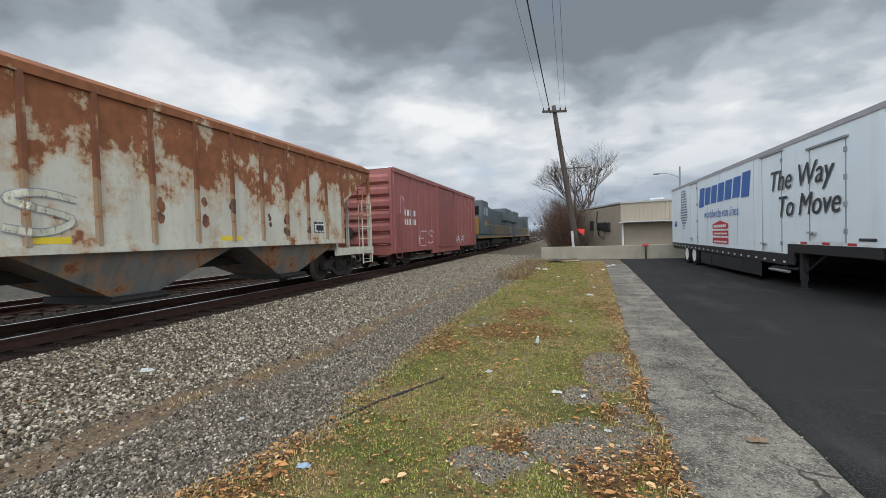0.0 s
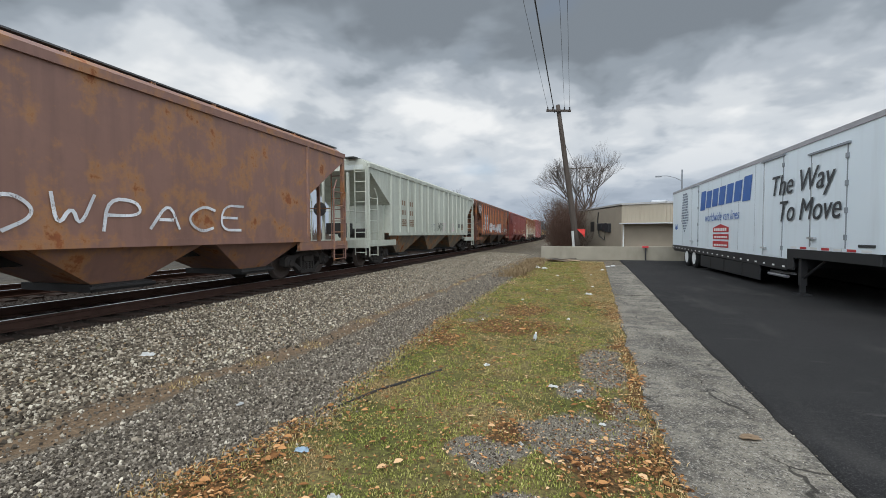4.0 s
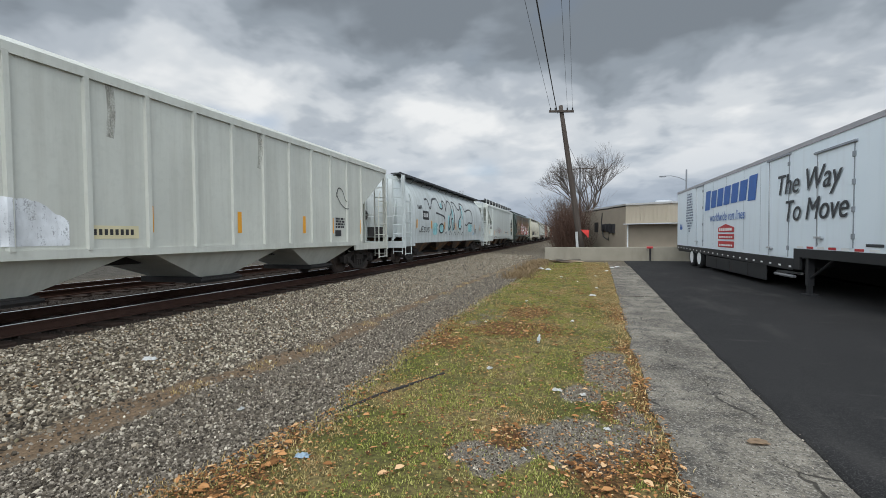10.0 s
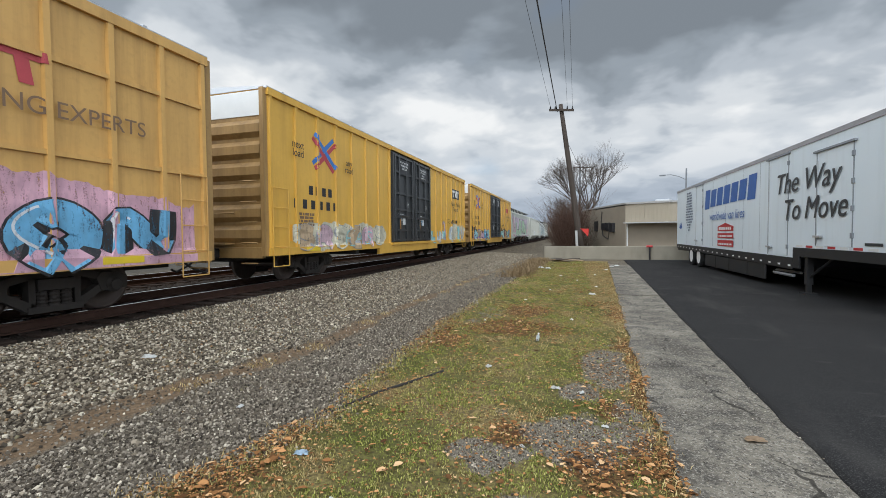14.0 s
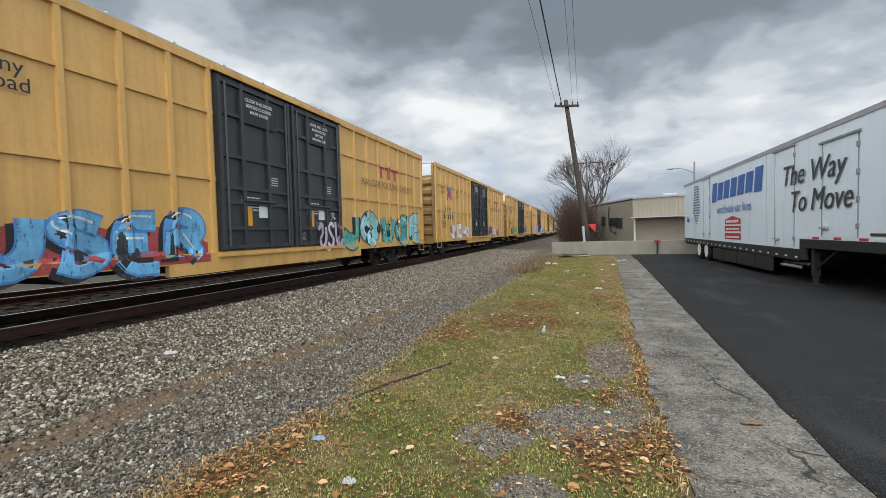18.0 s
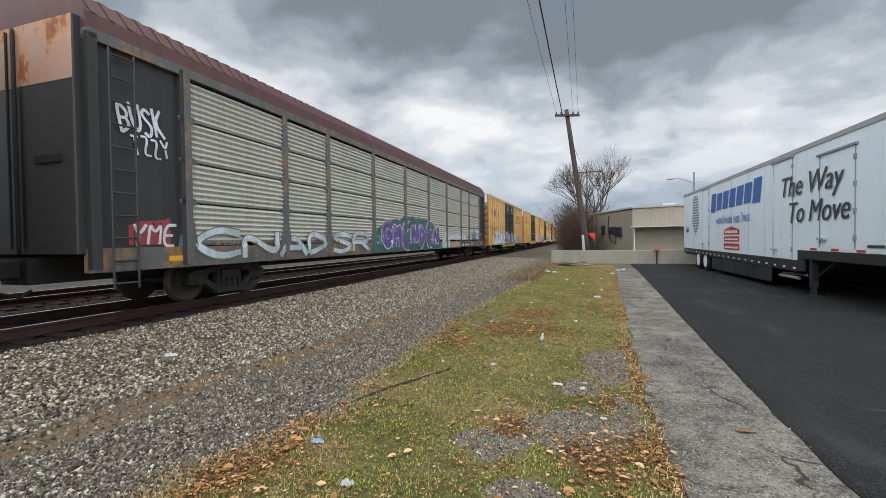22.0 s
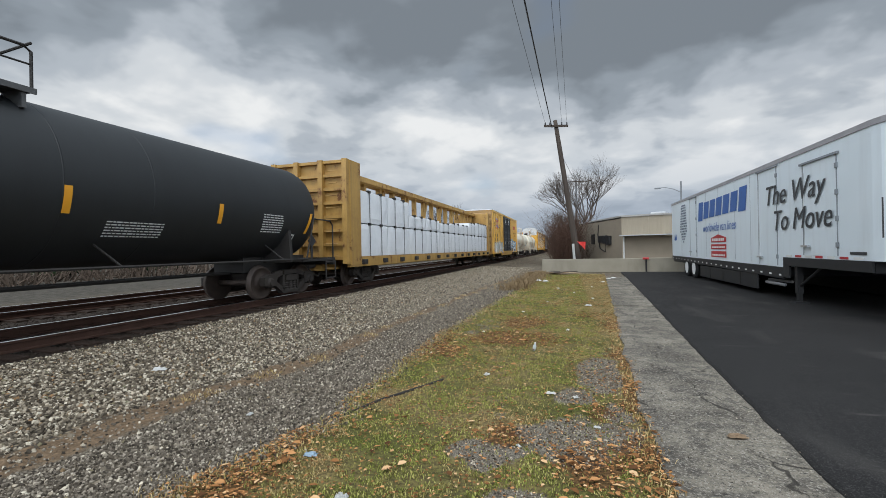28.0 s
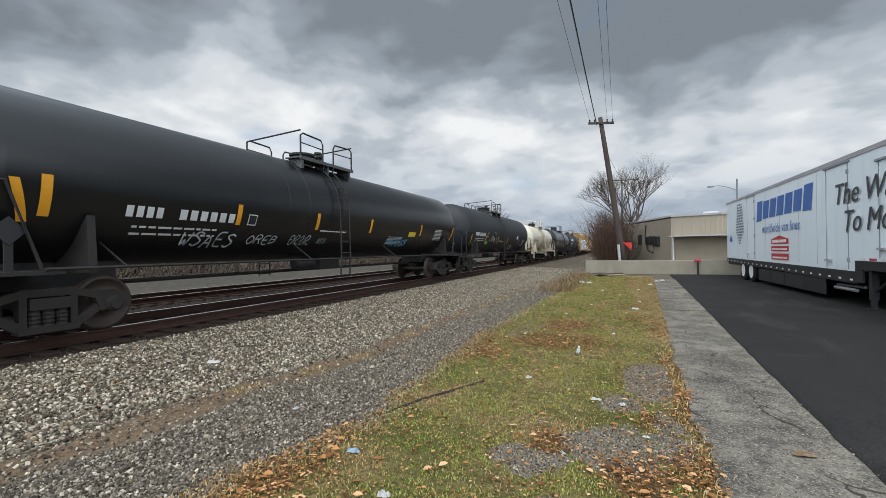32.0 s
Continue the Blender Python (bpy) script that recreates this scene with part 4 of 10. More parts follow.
THIN = ("stain", "haze")
SPRAY = {"haze": (0.62, 0.40, 0.46), "straw": (0.66, 0.46, 0.17), "black": (0.015, 0.015, 0.018), "white": (0.70, 0.71, 0.72), "pale": (0.50, 0.56, 0.58), "teal": (0.05, 0.42, 0.38), "aqua": (0.25, 0.60, 0.62),
         "blue": (0.03, 0.22, 0.55), "sky": (0.10, 0.42, 0.70), "pink": (0.64, 0.33, 0.42), "rose": (0.62, 0.40, 0.46), "red": (0.42, 0.035, 0.04),
         "lime": (0.32, 0.52, 0.25), "mint": (0.42, 0.62, 0.40), "yellow": (0.65, 0.48, 0.05), "purple": (0.14, 0.06, 0.30), "orange": (0.60, 0.20, 0.03), "grey": (0.30, 0.31, 0.32), "cream": (0.62, 0.58, 0.42), "lilac": (0.60, 0.47, 0.57), "stain": (0.20, 0.17, 0.12), "tan": (0.52, 0.36, 0.20), "maroon": (0.20, 0.04, 0.05), "olive": (0.16, 0.16, 0.10), "teal_dark": (0.02, 0.14, 0.12)}


def scrawl(car, surf, y0, y1, z0, z1, color, seed=1, n=4, w=0.05):
    """A thin tag."""
    rnd = random.Random(seed)
    bm = bmesh.new()
    e = 0.020
    cw = (y1 - y0) / n
    for i in range(n):
        for st in GLYPHS[rnd.randrange(len(GLYPHS))]:
            e += 0.0002
            stroke(bm, smooth_line(smooth_line([(y0 + cw * (i + a), z0 + (z1 - z0) * b) for a, b in st])), w, surf, e)
    tagged(part("graffiti_tag", bm, spray(color, SPRAY[color]), car), kind="stuff")


# stroke letters on a grid five wide and seven high: pairs of column and row, strokes parted by bars
FONT = {
    "A": "00 26 40|12 32", "B": "00 06 35 44 33 03|33 42 31 00", "C": "45 26 04 02 20 41", "D": "00 06 34 32 00", "E": "46 06 00 40|03 33",
    "F": "00 06 46|03 33", "G": "45 26 04 02 20 41 43 23", "H": "00 06|40 46|03 43", "I": "20 26", "J": "46 41 20 02", "K": "00 06|46 03 40",
    "L": "06 00 40", "M": "00 06 23 46 40", "N": "00 06 40 46", "O": "20 02 04 26 44 42 20", "P": "00 06 36 44 33 03", "R": "00 06 36 44 33 03|23 40",
    "S": "45 26 05 14 33 42 20 01", "T": "06 46|26 20", "U": "06 02 20 42 46", "W": "06 10 24 30 46", "X": "00 46|06 40", "Y": "06 23 46|23 20", "Z": "06 46 00 40",
    "e": "02 42 33 13 01 10 40", "i": "20 24", "c": "43 24 02 10 40", "k": "00 06|43 02 40", "t": "25 21 40|04 44", "x": "00 44|04 40", "n": "00 04 03 24 43 40",
    "a": "43 13 01 10 41 44 40", "o": "20 02 24 42 20", "u": "04 01 20 41 44 40", "y": "04 22|44 10", "1": "05 26 20", "2": "05 26 44 00 40", "5": "46 06 04 34 42 20 01",
}


def letter_strokes(ch, y0, w, z0, h, lean=0.0, block=False):
    """The strokes of one letter, w wide and h high, with rounded corners."""
    out = []
    for st in FONT[ch].split("|"):
        pl = [(y0 + w * int(p[0]) / 4 + lean * h * int(p[1]) / 6, z0 + h * int(p[1]) / 6) for p in st.split()]
        out.append(smooth_line(smooth_line(pl)) if len(pl) > 2 and not block else pl)
    return out


def piece(car, surf, word, y0, y1, z0, z1, fill, line="black", fat=0.2, edge=0.05, shine=None, cloud=None, shadow=None, lean=0.0, seed=1, bounce=0.05, lift=0.0, rim=None, block=False):
    """Sprayed letters in layers that follow the side: cloud, shadow, outline, fill and highlight."""
    rnd = random.Random(seed)
    h, n = z1 - z0, len(word)
    cw = (y1 - y0) / n
    fw = min(h * fat * 1.45, cw * 0.38)
    fills = fill if isinstance(fill, (list, tuple)) else [fill]
    if cloud:
        for j, c in enumerate(cloud if isinstance(cloud, (list, tuple)) else [cloud]):
            bm = bmesh.new()
            k = max(4, int((y1 - y0) / (h * 0.5)))
            for i in range(k):
                blob(bm, (y0 + (y1 - y0) * (i + 0.5) / k + rnd.uniform(-.15, .15), z0 + h * rnd.uniform(0.45, 0.75)), h * rnd.uniform(0.34, 0.52), surf, 0.0022 + lift + 0.0002 * i + 0.002 * j, rnd, 1.2)
            part("graffiti_cloud", bm, spray(c, SPRAY[c]), car)
    e, lines = 0.0080 + lift, []
    for i, ch in enumerate(word):
        if ch == " ":
            continue
        letter = letter_strokes(ch, y0 + cw * (i + 0.5) - (cw * 1.03 - fw) / 2, cw * 1.03 - fw, z0 + fw * 0.5 + rnd.uniform(-bounce, bounce) * h, h - fw, lean + rnd.uniform(-0.06, 0.06), block)
        lines.append(letter)
    layers = [("graffiti_shadow", fw + edge, 0.0, shadow, (-0.11, -0.08))] if shadow else []
    layers.append(("graffiti_outline", fw + 2 * edge, 0.004, line, (0, 0)))
    if rim:
        layers.append(("graffiti_rim", fw + 0.3 * edge, 0.0055, rim, (0, 0)))
    for nm, w, de, colour, off in layers:
        bm = bmesh.new()
        for i, letter in enumerate(lines):
            for j, pl in enumerate(letter):
                stroke(bm, [(a + off[0], b + off[1]) for a, b in pl], w, surf, e + de + 0.00012 * (i * 2 + j))
        part(nm, bm, spray(colour, SPRAY[colour]), car)
    for i, letter in enumerate(lines):
        bm = bmesh.new()
        for j, pl in enumerate(letter):
            stroke(bm, pl, fw - (0.5 * edge if rim else 0), surf, e + 0.0085 + 0.0002 * j + 0.00005 * i)
        colour = fills[i % len(fills)]
        part("graffiti_letter", bm, spray(colour, SPRAY[colour]), car)
    if shine:
        bm = bmesh.new()
        for i, letter in enumerate(lines):
            for j, pl in enumerate(letter):
                m = max(2, len(pl) // 2)
                stroke(bm, [(a - fw * 0.22, b + fw * 0.22) for a, b in pl[:m]], h * 0.028 + 0.008, surf, e + 0.0118 + 0.0001 * (i + j))
        tagged(part("graffiti_highlight", bm, spray(shine, SPRAY[shine]), car), kind="stuff")


def tag_word(car, surf, word, y0, y1, z0, z1, colour, w=0.04, lean=0.15, lift=0.0):
    """A thin tag in one line."""
    bm = bmesh.new()
    cw = (y1 - y0) / len(word)
    for i, ch in enumerate(word):
        if ch != " ":
            for j, pl in enumerate(letter_strokes(ch, y0 + cw * (i + 0.1), cw * 0.75, z0 + (z1 - z0) * 0.08 * (i % 2), (z1 - z0) * 0.92, lean)):
                stroke(bm, pl, w, surf, 0.021 + lift + 0.0002 * (i + j))
    tagged(part("graffiti_tag", bm, spray(colour, SPRAY[colour]), car), kind="stuff")


def line_art(car, surf, lines, colour, w=0.06, lift=0.014, name="graffiti_outline"):
    """Sprayed lines along points of the side."""
    bm = bmesh.new()
    for i, pl in enumerate(lines):
        stroke(bm, smooth_line(smooth_line(pl)), w, surf, lift + 0.0002 * i)
    return part(name, bm, spray(colour, SPRAY[colour]), car)


def field_on(car, surf, top, z0, colour, lift=0.003, name="graffiti_cloud", ragged=0.08):
    """A sprayed field from z0 up to a ragged top edge through the pairs of place and height."""
    bm = bmesh.new()
    y0, y1 = top[0][0], top[-1][0]
    n, last = int((y1 - y0) / 0.06) + 1, None
    for i in range(n + 1):
        y = y0 + (y1 - y0) * i / n
        zt = lerp_table(y, top) + ragged * noise.noise((y * 2.1, z0, 3.0)) + 0.4 * ragged * noise.noise((y * 9, z0, 5.0))
        col = [bm.verts.new((surf(y, z) + lift, y, z)) for z in [z0 + (zt - z0) * q / 8 for q in range(9)]]
        if last:
            for a, b, c, d in zip(last, col, col[1:], last[1:]):
                bm.faces.new((a, b, c, d))
        last = col
    return part(name, bm, spray(colour, SPRAY[colour]), car)


def bars_between(car, y0, y1, z, h, n, ink, x=0.0, curve=None, fill=0.6, name="number_bar"):
    """n plain upright blocks from y0 to y1, in place of a mark or number."""
    bm = bmesh.new()
    step = (y1 - y0) / n
    c = curve or (lambda _z: x)
    for i in range(n):
        a = y0 + step * i
        for s_ in range(4):
            za, zb = z - h / 2 + h * s_ / 4, z - h / 2 + h * (s_ + 1) / 4
            bm.faces.new([bm.verts.new(p) for p in ((c(za) + 0.004, a, za), (c(za) + 0.004, a + step * fill, za), (c(zb) + 0.004, a + step * fill, zb), (c(zb) + 0.004, a, zb))])
    return tagged(part(name, bm, ink, car), kind="stuff")


# ---------------- covered hopper with ribbed sides ----------------


def hopper(label, front, rear, paint, eave=4.0, sill=1.37, ribs=13, bays=3, trim=None, name="covered_hopper_car", rib_paint=None, slab=False, walk_m=None, chute=None, walk_up=0.22):
    car, L, s0 = make_car(name, label, "hopper car", front, rear)
    hl, trim, chute = L / 2, trim or paint, chute or paint
    inn, mid = hl - 2.05, sill + 0.45 * (eave - sill)
    bm = bmesh.new()
    poly = [(-hl, eave), (-hl, eave - 0.22), (-inn, mid), (-inn, sill), (inn, sill), (inn, mid), (hl, eave - 0.22), (hl, eave)]
    prism(bm, poly[::-1], -1.49, 1.49, "x")
    part("body", bm, paint, car)
    # end walls below the slope sheets
    for s in (-1, 1):
        bm = bmesh.new()
        box(bm, -1.2, 1.2, min(s * inn, s * (inn + 0.12)), max(s * inn, s * (inn + 0.12)), 1.0, mid)
        part("end_wall", bm, trim, car)
    rib = bmesh.new()
    prism(rib, [(0.0, -0.055), (0.055, -0.035), (0.055, 0.035), (0.0, 0.055)], sill, eave - 0.10, "z")
    r0 = part("side_post", rib, rib_paint or paint, car)
    first = True
    for s in (1, -1):
        for i in range(ribs):
            y = -inn + 0.06 + (2 * inn - 0.12) * i / (ribs - 1)
            ob = r0 if first else share("side_post", r0.data, car)
            first = False
            ob.matrix_basis = pose(s * 1.49, y, 0, 0, 0, 0 if s > 0 else 180)
    for s in (1, -1):
        bm = bmesh.new()
        box(bm, 1.47 * s - 0.06, 1.47 * s + 0.06, -inn, inn, sill - 0.12, sill + 0.02)
        box(bm, 1.47 * s - 0.05, 1.47 * s + 0.07, -hl, hl, eave - 0.13, eave + 0.02)
        part("side_rail", bm, paint, car)
    bm = bmesh.new()
    prism(bm, [(-1.5, eave + 0.001), (1.5, eave + 0.001), (1.2, eave + 0.20), (0, eave + 0.27), (-1.2, eave + 0.20)], -hl, hl, "y")
    part("roof", bm, paint, car)
    for s in (-1, 1):
        bm = bmesh.new()
        wz = eave + (0.40 if slab else walk_up)
        xa, xb = sorted((s * 0.72, s * 1.28)) if slab else sorted((s * 0.55, s * 1.05))
        box(bm, xa, xb, -hl - 0.3, hl + 0.3, wz, wz + 0.03)
        if slab:
            box(bm, *sorted((s * 1.27, s * 1.285)), -hl - 0.3, hl + 0.3, wz - 0.02, wz + 0.16)
        for i in range(int(L / 1.5)):
            y = -hl + 0.5 + i * 1.5
            box(bm, xa, xb, y - 0.03, y + 0.03, wz - 0.06, wz)
        part("running_board", bm, walk_m or M["grate"], car)
        bm = bmesh.new()
        box(bm, *sorted((s * 1.25, s * 1.31)) if slab else sorted((s * 0.95, s * 1.05)), -0.05, 0.05, eave + 0.02, wz + (0.18 if slab else 0.0))
        br = part("walkway_bracket", bm, trim, car)
        for i in range(int(L / 1.5)):
            ob = br if i == 0 else share("walkway_bracket", br.data, car)
            ob.matrix_basis = pose(0, -hl + 0.5 + i * 1.5, 0)
        if slab:
            bm = bmesh.new()
            for dz in (0.10, 0.22, 0.34):
                box(bm, *sorted((s * 1.49, s * 1.50)), -hl, hl, eave - dz - 0.012, eave - dz)
            part("roof_belt", bm, trim, car)
            bm = bmesh.new()
            box(bm, *sorted((s * 1.40, s * 1.515)), -hl, hl, 0.98, 1.30)
            part("side_sill", bm, paint, car)
    for i in range(5):
        bm = bmesh.new()
        y = -hl + L * (i + 0.5) / 5
        box(bm, -0.35, 0.35, y - 1.2, y + 1.2, eave + 0.2, eave + 0.42)
        part("hatch_cover", bevelled(bm, 0.05), trim, car)
    # chutes
    bw = 2 * inn / bays
    for i in range(bays):
        c = -inn + bw * (i + 0.5)
        bm = bmesh.new()
        top = [(-1.36, c - bw * 0.5), (1.36, c - bw * 0.5), (1.36, c + bw * 0.5), (-1.36, c + bw * 0.5)]
        bot = [(-0.55, c - 0.45), (0.95, c - 0.45), (0.95, c + 0.45), (-0.55, c + 0.45)]
        v0 = [bm.verts.new((x, y, sill - 0.02)) for x, y in top]
        v1 = [bm.verts.new((x, y, 0.42)) for x, y in bot]
        bm.faces.new(v0), bm.faces.new(v1[::-1])
        for k in range(4):
            bm.faces.new((v0[k], v0[(k + 1) % 4], v1[(k + 1) % 4], v1[k]))
        bmesh.ops.recalc_face_normals(bm, faces=bm.faces)
        ch = part("chute", bm, chute, car)
        bm = bmesh.new()
        box(bm, -0.7, 1.1, c - 0.55, c + 0.55, 0.30, 0.43)
        tube(bm, [(1.1, c - 0.6, 0.36), (1.1, c + 0.6, 0.36)], 0.04, 6)
        part("outlet_gate", bm, M["steel_dark"], ch)
    ends(car, hl, inn, eave, trim)
    bogies(car, hl - 1.55, s0)
    couplers(car, hl + 0.28)
    return car, L, inn


def ends(car, hl, inn, top, trim, posts=True, deck=1.05):
    """End platforms, corner posts, ladders, grab rails and the brake gear."""
    bm = bmesh.new()
    box(bm, -0.35, 0.35, -hl, hl, 0.78, 1.0)
    part("centre_sill", bm, M["steel_dark"], car)
    for s in (-1, 1):
        bm = bmesh.new()
        ya, yb = sorted((s * (inn + 0.1), s * (hl + 0.12)))
        box(bm, -1.45, 1.45, ya, yb, deck - 0.05, deck)
        ya, yb = sorted((s * (hl + 0.02), s * (hl + 0.18)))
        box(bm, -1.5, 1.5, ya, yb, deck - 0.27, deck + 0.03)
        for sx in (-1, 1):
            xa, xb = sorted((sx * 1.42, sx * 1.52))
            ya, yb = sorted((s * (inn - 0.5), s * (hl + 0.1)))
            box(bm, xa, xb, ya, yb, deck - 0.22, deck + 0.02)
        part("end_platform", bm, trim, car)
        for sx in (-1, 1):
            if posts:
                bm = bmesh.new()
                box(bm, sx * 1.45 - 0.05, sx * 1.45 + 0.05, s * (hl - 0.04) - 0.06, s * (hl - 0.04) + 0.06, deck, top - 0.1)
                part("corner_post", bm, trim, car)
                bm = bmesh.new()
                box(bm, sx * 0.55 - 0.05, sx * 0.55 + 0.05, s * (hl - 0.1) - 0.04, s * (hl - 0.1) + 0.04, deck, top - 0.2)
                part("end_post", bm, trim, car)
            bm = bmesh.new()
            y0 = s * hl
            dy = -s * 0.72
            zt = top - 1.25 if posts else 2.4
            tube(bm, [(sx * 1.52, y0 + dy, 0.45), (sx * 1.52, y0 + dy, zt), (sx * 1.5, y0 + dy * 0.7, zt + 0.35)], 0.025, 6)
            rungs(bm, (sx * 1.52, y0, 0.5), (sx * 1.52, y0, zt - 0.05), (0, dy, 0), 6 if posts else 4)
            tube(bm, [(sx * 1.52, y0, 0.45), (sx * 1.52, y0, zt)], 0.025, 6)
            part("side_ladder", bm, trim, car)
        bm = bmesh.new()
        y = s * (hl + 0.08)
        for x in (0.95, 1.4):
            tube(bm, [(x, y, 0.5), (x, y, top - 0.1)], 0.022, 6)
        rungs(bm, (0.95, y, 0.6), (0.95, y, top - 0.3), (0.45, 0, 0), 9)
        part("end_ladder", bm, trim, car)
        bm = bmesh.new()
        tube(bm, [(-1.45, y, 2.25), (0.9, y, 2.2)], 0.02, 6)
        part("grab_rail", bm, trim, car)
    bm = bmesh.new()
    revolve(bm, [(-hl - 0.02, 0.05), (-hl - 0.06, 0.28), (-hl - 0.1, 0.28), (-hl - 0.12, 0.05)], "y", 16)
    bm.transform(Matrix.Translation((-0.6, 0, 2.3)))
    part("brake_wheel", bm, M["steel_dark"], car)
    bm = bmesh.new()
    box(bm, -0.5, 0.3, -hl + 0.2, -hl + 0.9, 1.3, 1.75)
    tube(bm, [(-0.4, -hl + 1.1, 1.35), (0.8, -hl + 1.1, 1.35)], 0.2, 10)
    part("brake_gear", bm, M["steel_dark"], car)


def rib_surf(x, inn, ribs, depth=0.055):
    """The side's outline with its posts, for paint that follows it."""
    pitch = (2 * inn - 0.12) / (ribs - 1)

    def f(y, z):
        d = abs(((y + inn - 0.06) / pitch + 0.5) % 1.0 - 0.5) * pitch
        return x + (depth if d < 0.04 and abs(y) < inn else depth * max(0.0, 1 - (d - 0.04) / 0.03) if d < 0.07 and abs(y) < inn else 0.0)
    return f


# ---------------- rounded covered hopper ----------------
ROUND = [(1.44, 0.98), (1.44, 1.22), (1.50, 1.26), (1.535, 1.7), (1.55, 2.2), (1.53, 2.7), (1.46, 3.15), (1.33, 3.52), (1.13, 3.83), (0.85, 4.06), (0.5, 4.19), (0.0, 4.23)]


def round_x(z):
    return lerp_table(z, [(b, a) for a, b in ROUND])


def round_hopper(label, front, rear, paint, trim=None, walk_m=None, sill_m=None, tall=1.0, bays=4):
    car, L, s0 = make_car("rounded_hopper_car", label, "hopper car", front, rear)
    hl, trim = L / 2, trim or paint
    inn = hl - 0.75
    bm = bmesh.new()
    half = [(x, 1.26 + (z - 1.26) * tall) for x, z in ROUND[2:]]
    prof = half + [(-x, z) for x, z in half[::-1][1:]]
    rings = []
    for y, k, dz in ((-inn - 0.12, 0.90, 0.0), (-inn, 0.97, 0), (-inn + 0.12, 1.0, 0)) + tuple((-inn + 0.12 + (2 * inn - 0.24) * i / 12, 1.0, 0) for i in range(1, 12)) + ((inn - 0.12, 1.0, 0), (inn, 0.97, 0), (inn + 0.12, 0.90, 0)):
        rings.append([bm.verts.new((x * k, y, 1.26 + (z - 1.26) * (0.5 + 0.5 * k))) for x, z in prof])
    for r0, r1 in zip(rings, rings[1:]):
        for i in range(len(prof) - 1):
            bm.faces.new((r0[i], r1[i], r1[i + 1], r0[i + 1]))
    bm.faces.new(rings[0]), bm.faces.new(rings[-1][::-1])
    bmesh.ops.recalc_face_normals(bm, faces=bm.faces)
    part("body", bm, paint, car, smooth=True)
    zr = 1.26 + (4.23 - 1.26) * tall
    bm = bmesh.new()
    prism(bm, [(-0.95, zr - 0.30), (0.95, zr - 0.30), (0.84, zr - 0.055), (0.3, zr + 0.06), (-0.3, zr + 0.06), (-0.84, zr - 0.055)], -inn - 0.1, inn + 0.1, "y")
    part("hatch_coaming", bm, paint, car)
    for s in (-1, 1):
        bm = bmesh.new()
        xa, xb = sorted((s * 1.38, s * 1.5))
        box(bm, xa, xb, -hl, hl, 0.97, 1.27)
        part("side_sill", bm, sill_m or paint, car)
        bm = bmesh.new()
        zt = 1.26 + (4.23 - 1.26) * tall
        xa, xb = sorted((s * 0.82, s * 1.28))
        box(bm, xa, xb, -hl, hl, zt - 0.05, zt - 0.01)
        xa, xb = sorted((s * 1.26, s * 1.29))
        box(bm, xa, xb, -hl, hl, zt - 0.08, zt + 0.01)
        part("running_board", bm, walk_m or M["grate"], car)
        bm = bmesh.new()
        for i in range(int(L / 1.45)):
            y = -hl + 0.4 + i * 1.45
            tube(bm, [(s * 1.29, y, zt - 0.02), (s * 1.27, y - 0.05, zt - 0.14), (s * 1.13, y - 0.16, zt - 0.34)], 0.016, 5)
            box(bm, *sorted((s * 0.7, s * 1.28)), y - 0.02, y + 0.02, zt - 0.09, zt - 0.05)
        part("board_bracket", bm, M["black"], car)
        # end bulkhead bracing
        bm = bmesh.new()
        for sx in (-1, 1):
            prism(bm, [(s * (inn + 0.1), 1.3), (s * (hl + 0.02), 1.05), (s * (hl - 0.1), 1.05), (s * (inn + 0.1), 3.2)], sx * 0.8 - 0.03, sx * 0.8 + 0.03, "x")
        part("end_brace", bm, trim, car)
    bw = 2 * (inn - 0.8) / bays
    for i in range(bays):
        c = -(inn - 0.8) + bw * (i + 0.5)
        bm = bmesh.new()
        v0 = [bm.verts.new((x, y, 1.25)) for x, y in ((-1.36, c - bw / 2), (1.36, c - bw / 2), (1.36, c + bw / 2), (-1.36, c + bw / 2))]
        v1 = [bm.verts.new((x, y, 0.45)) for x, y in ((-0.6, c - 0.4), (0.85, c - 0.4), (0.85, c + 0.4), (-0.6, c + 0.4))]
        bm.faces.new(v0), bm.faces.new(v1[::-1])
        for k in range(4):
            bm.faces.new((v0[k], v0[(k + 1) % 4], v1[(k + 1) % 4], v1[k]))
        bmesh.ops.recalc_face_normals(bm, faces=bm.faces)
        ch = part("chute", bm, M["chute"], car)
        bm = bmesh.new()
        box(bm, -0.7, 1.0, c - 0.5, c + 0.5, 0.32, 0.46)
        part("outlet_gate", bm, M["steel_dark"], ch)
    ends(car, hl, inn, 4.2 * tall, trim)
    bogies(car, hl - 1.6, s0)
    couplers(car, hl + 0.28)
    return car, L, inn


# ---------------- boxcar ----------------


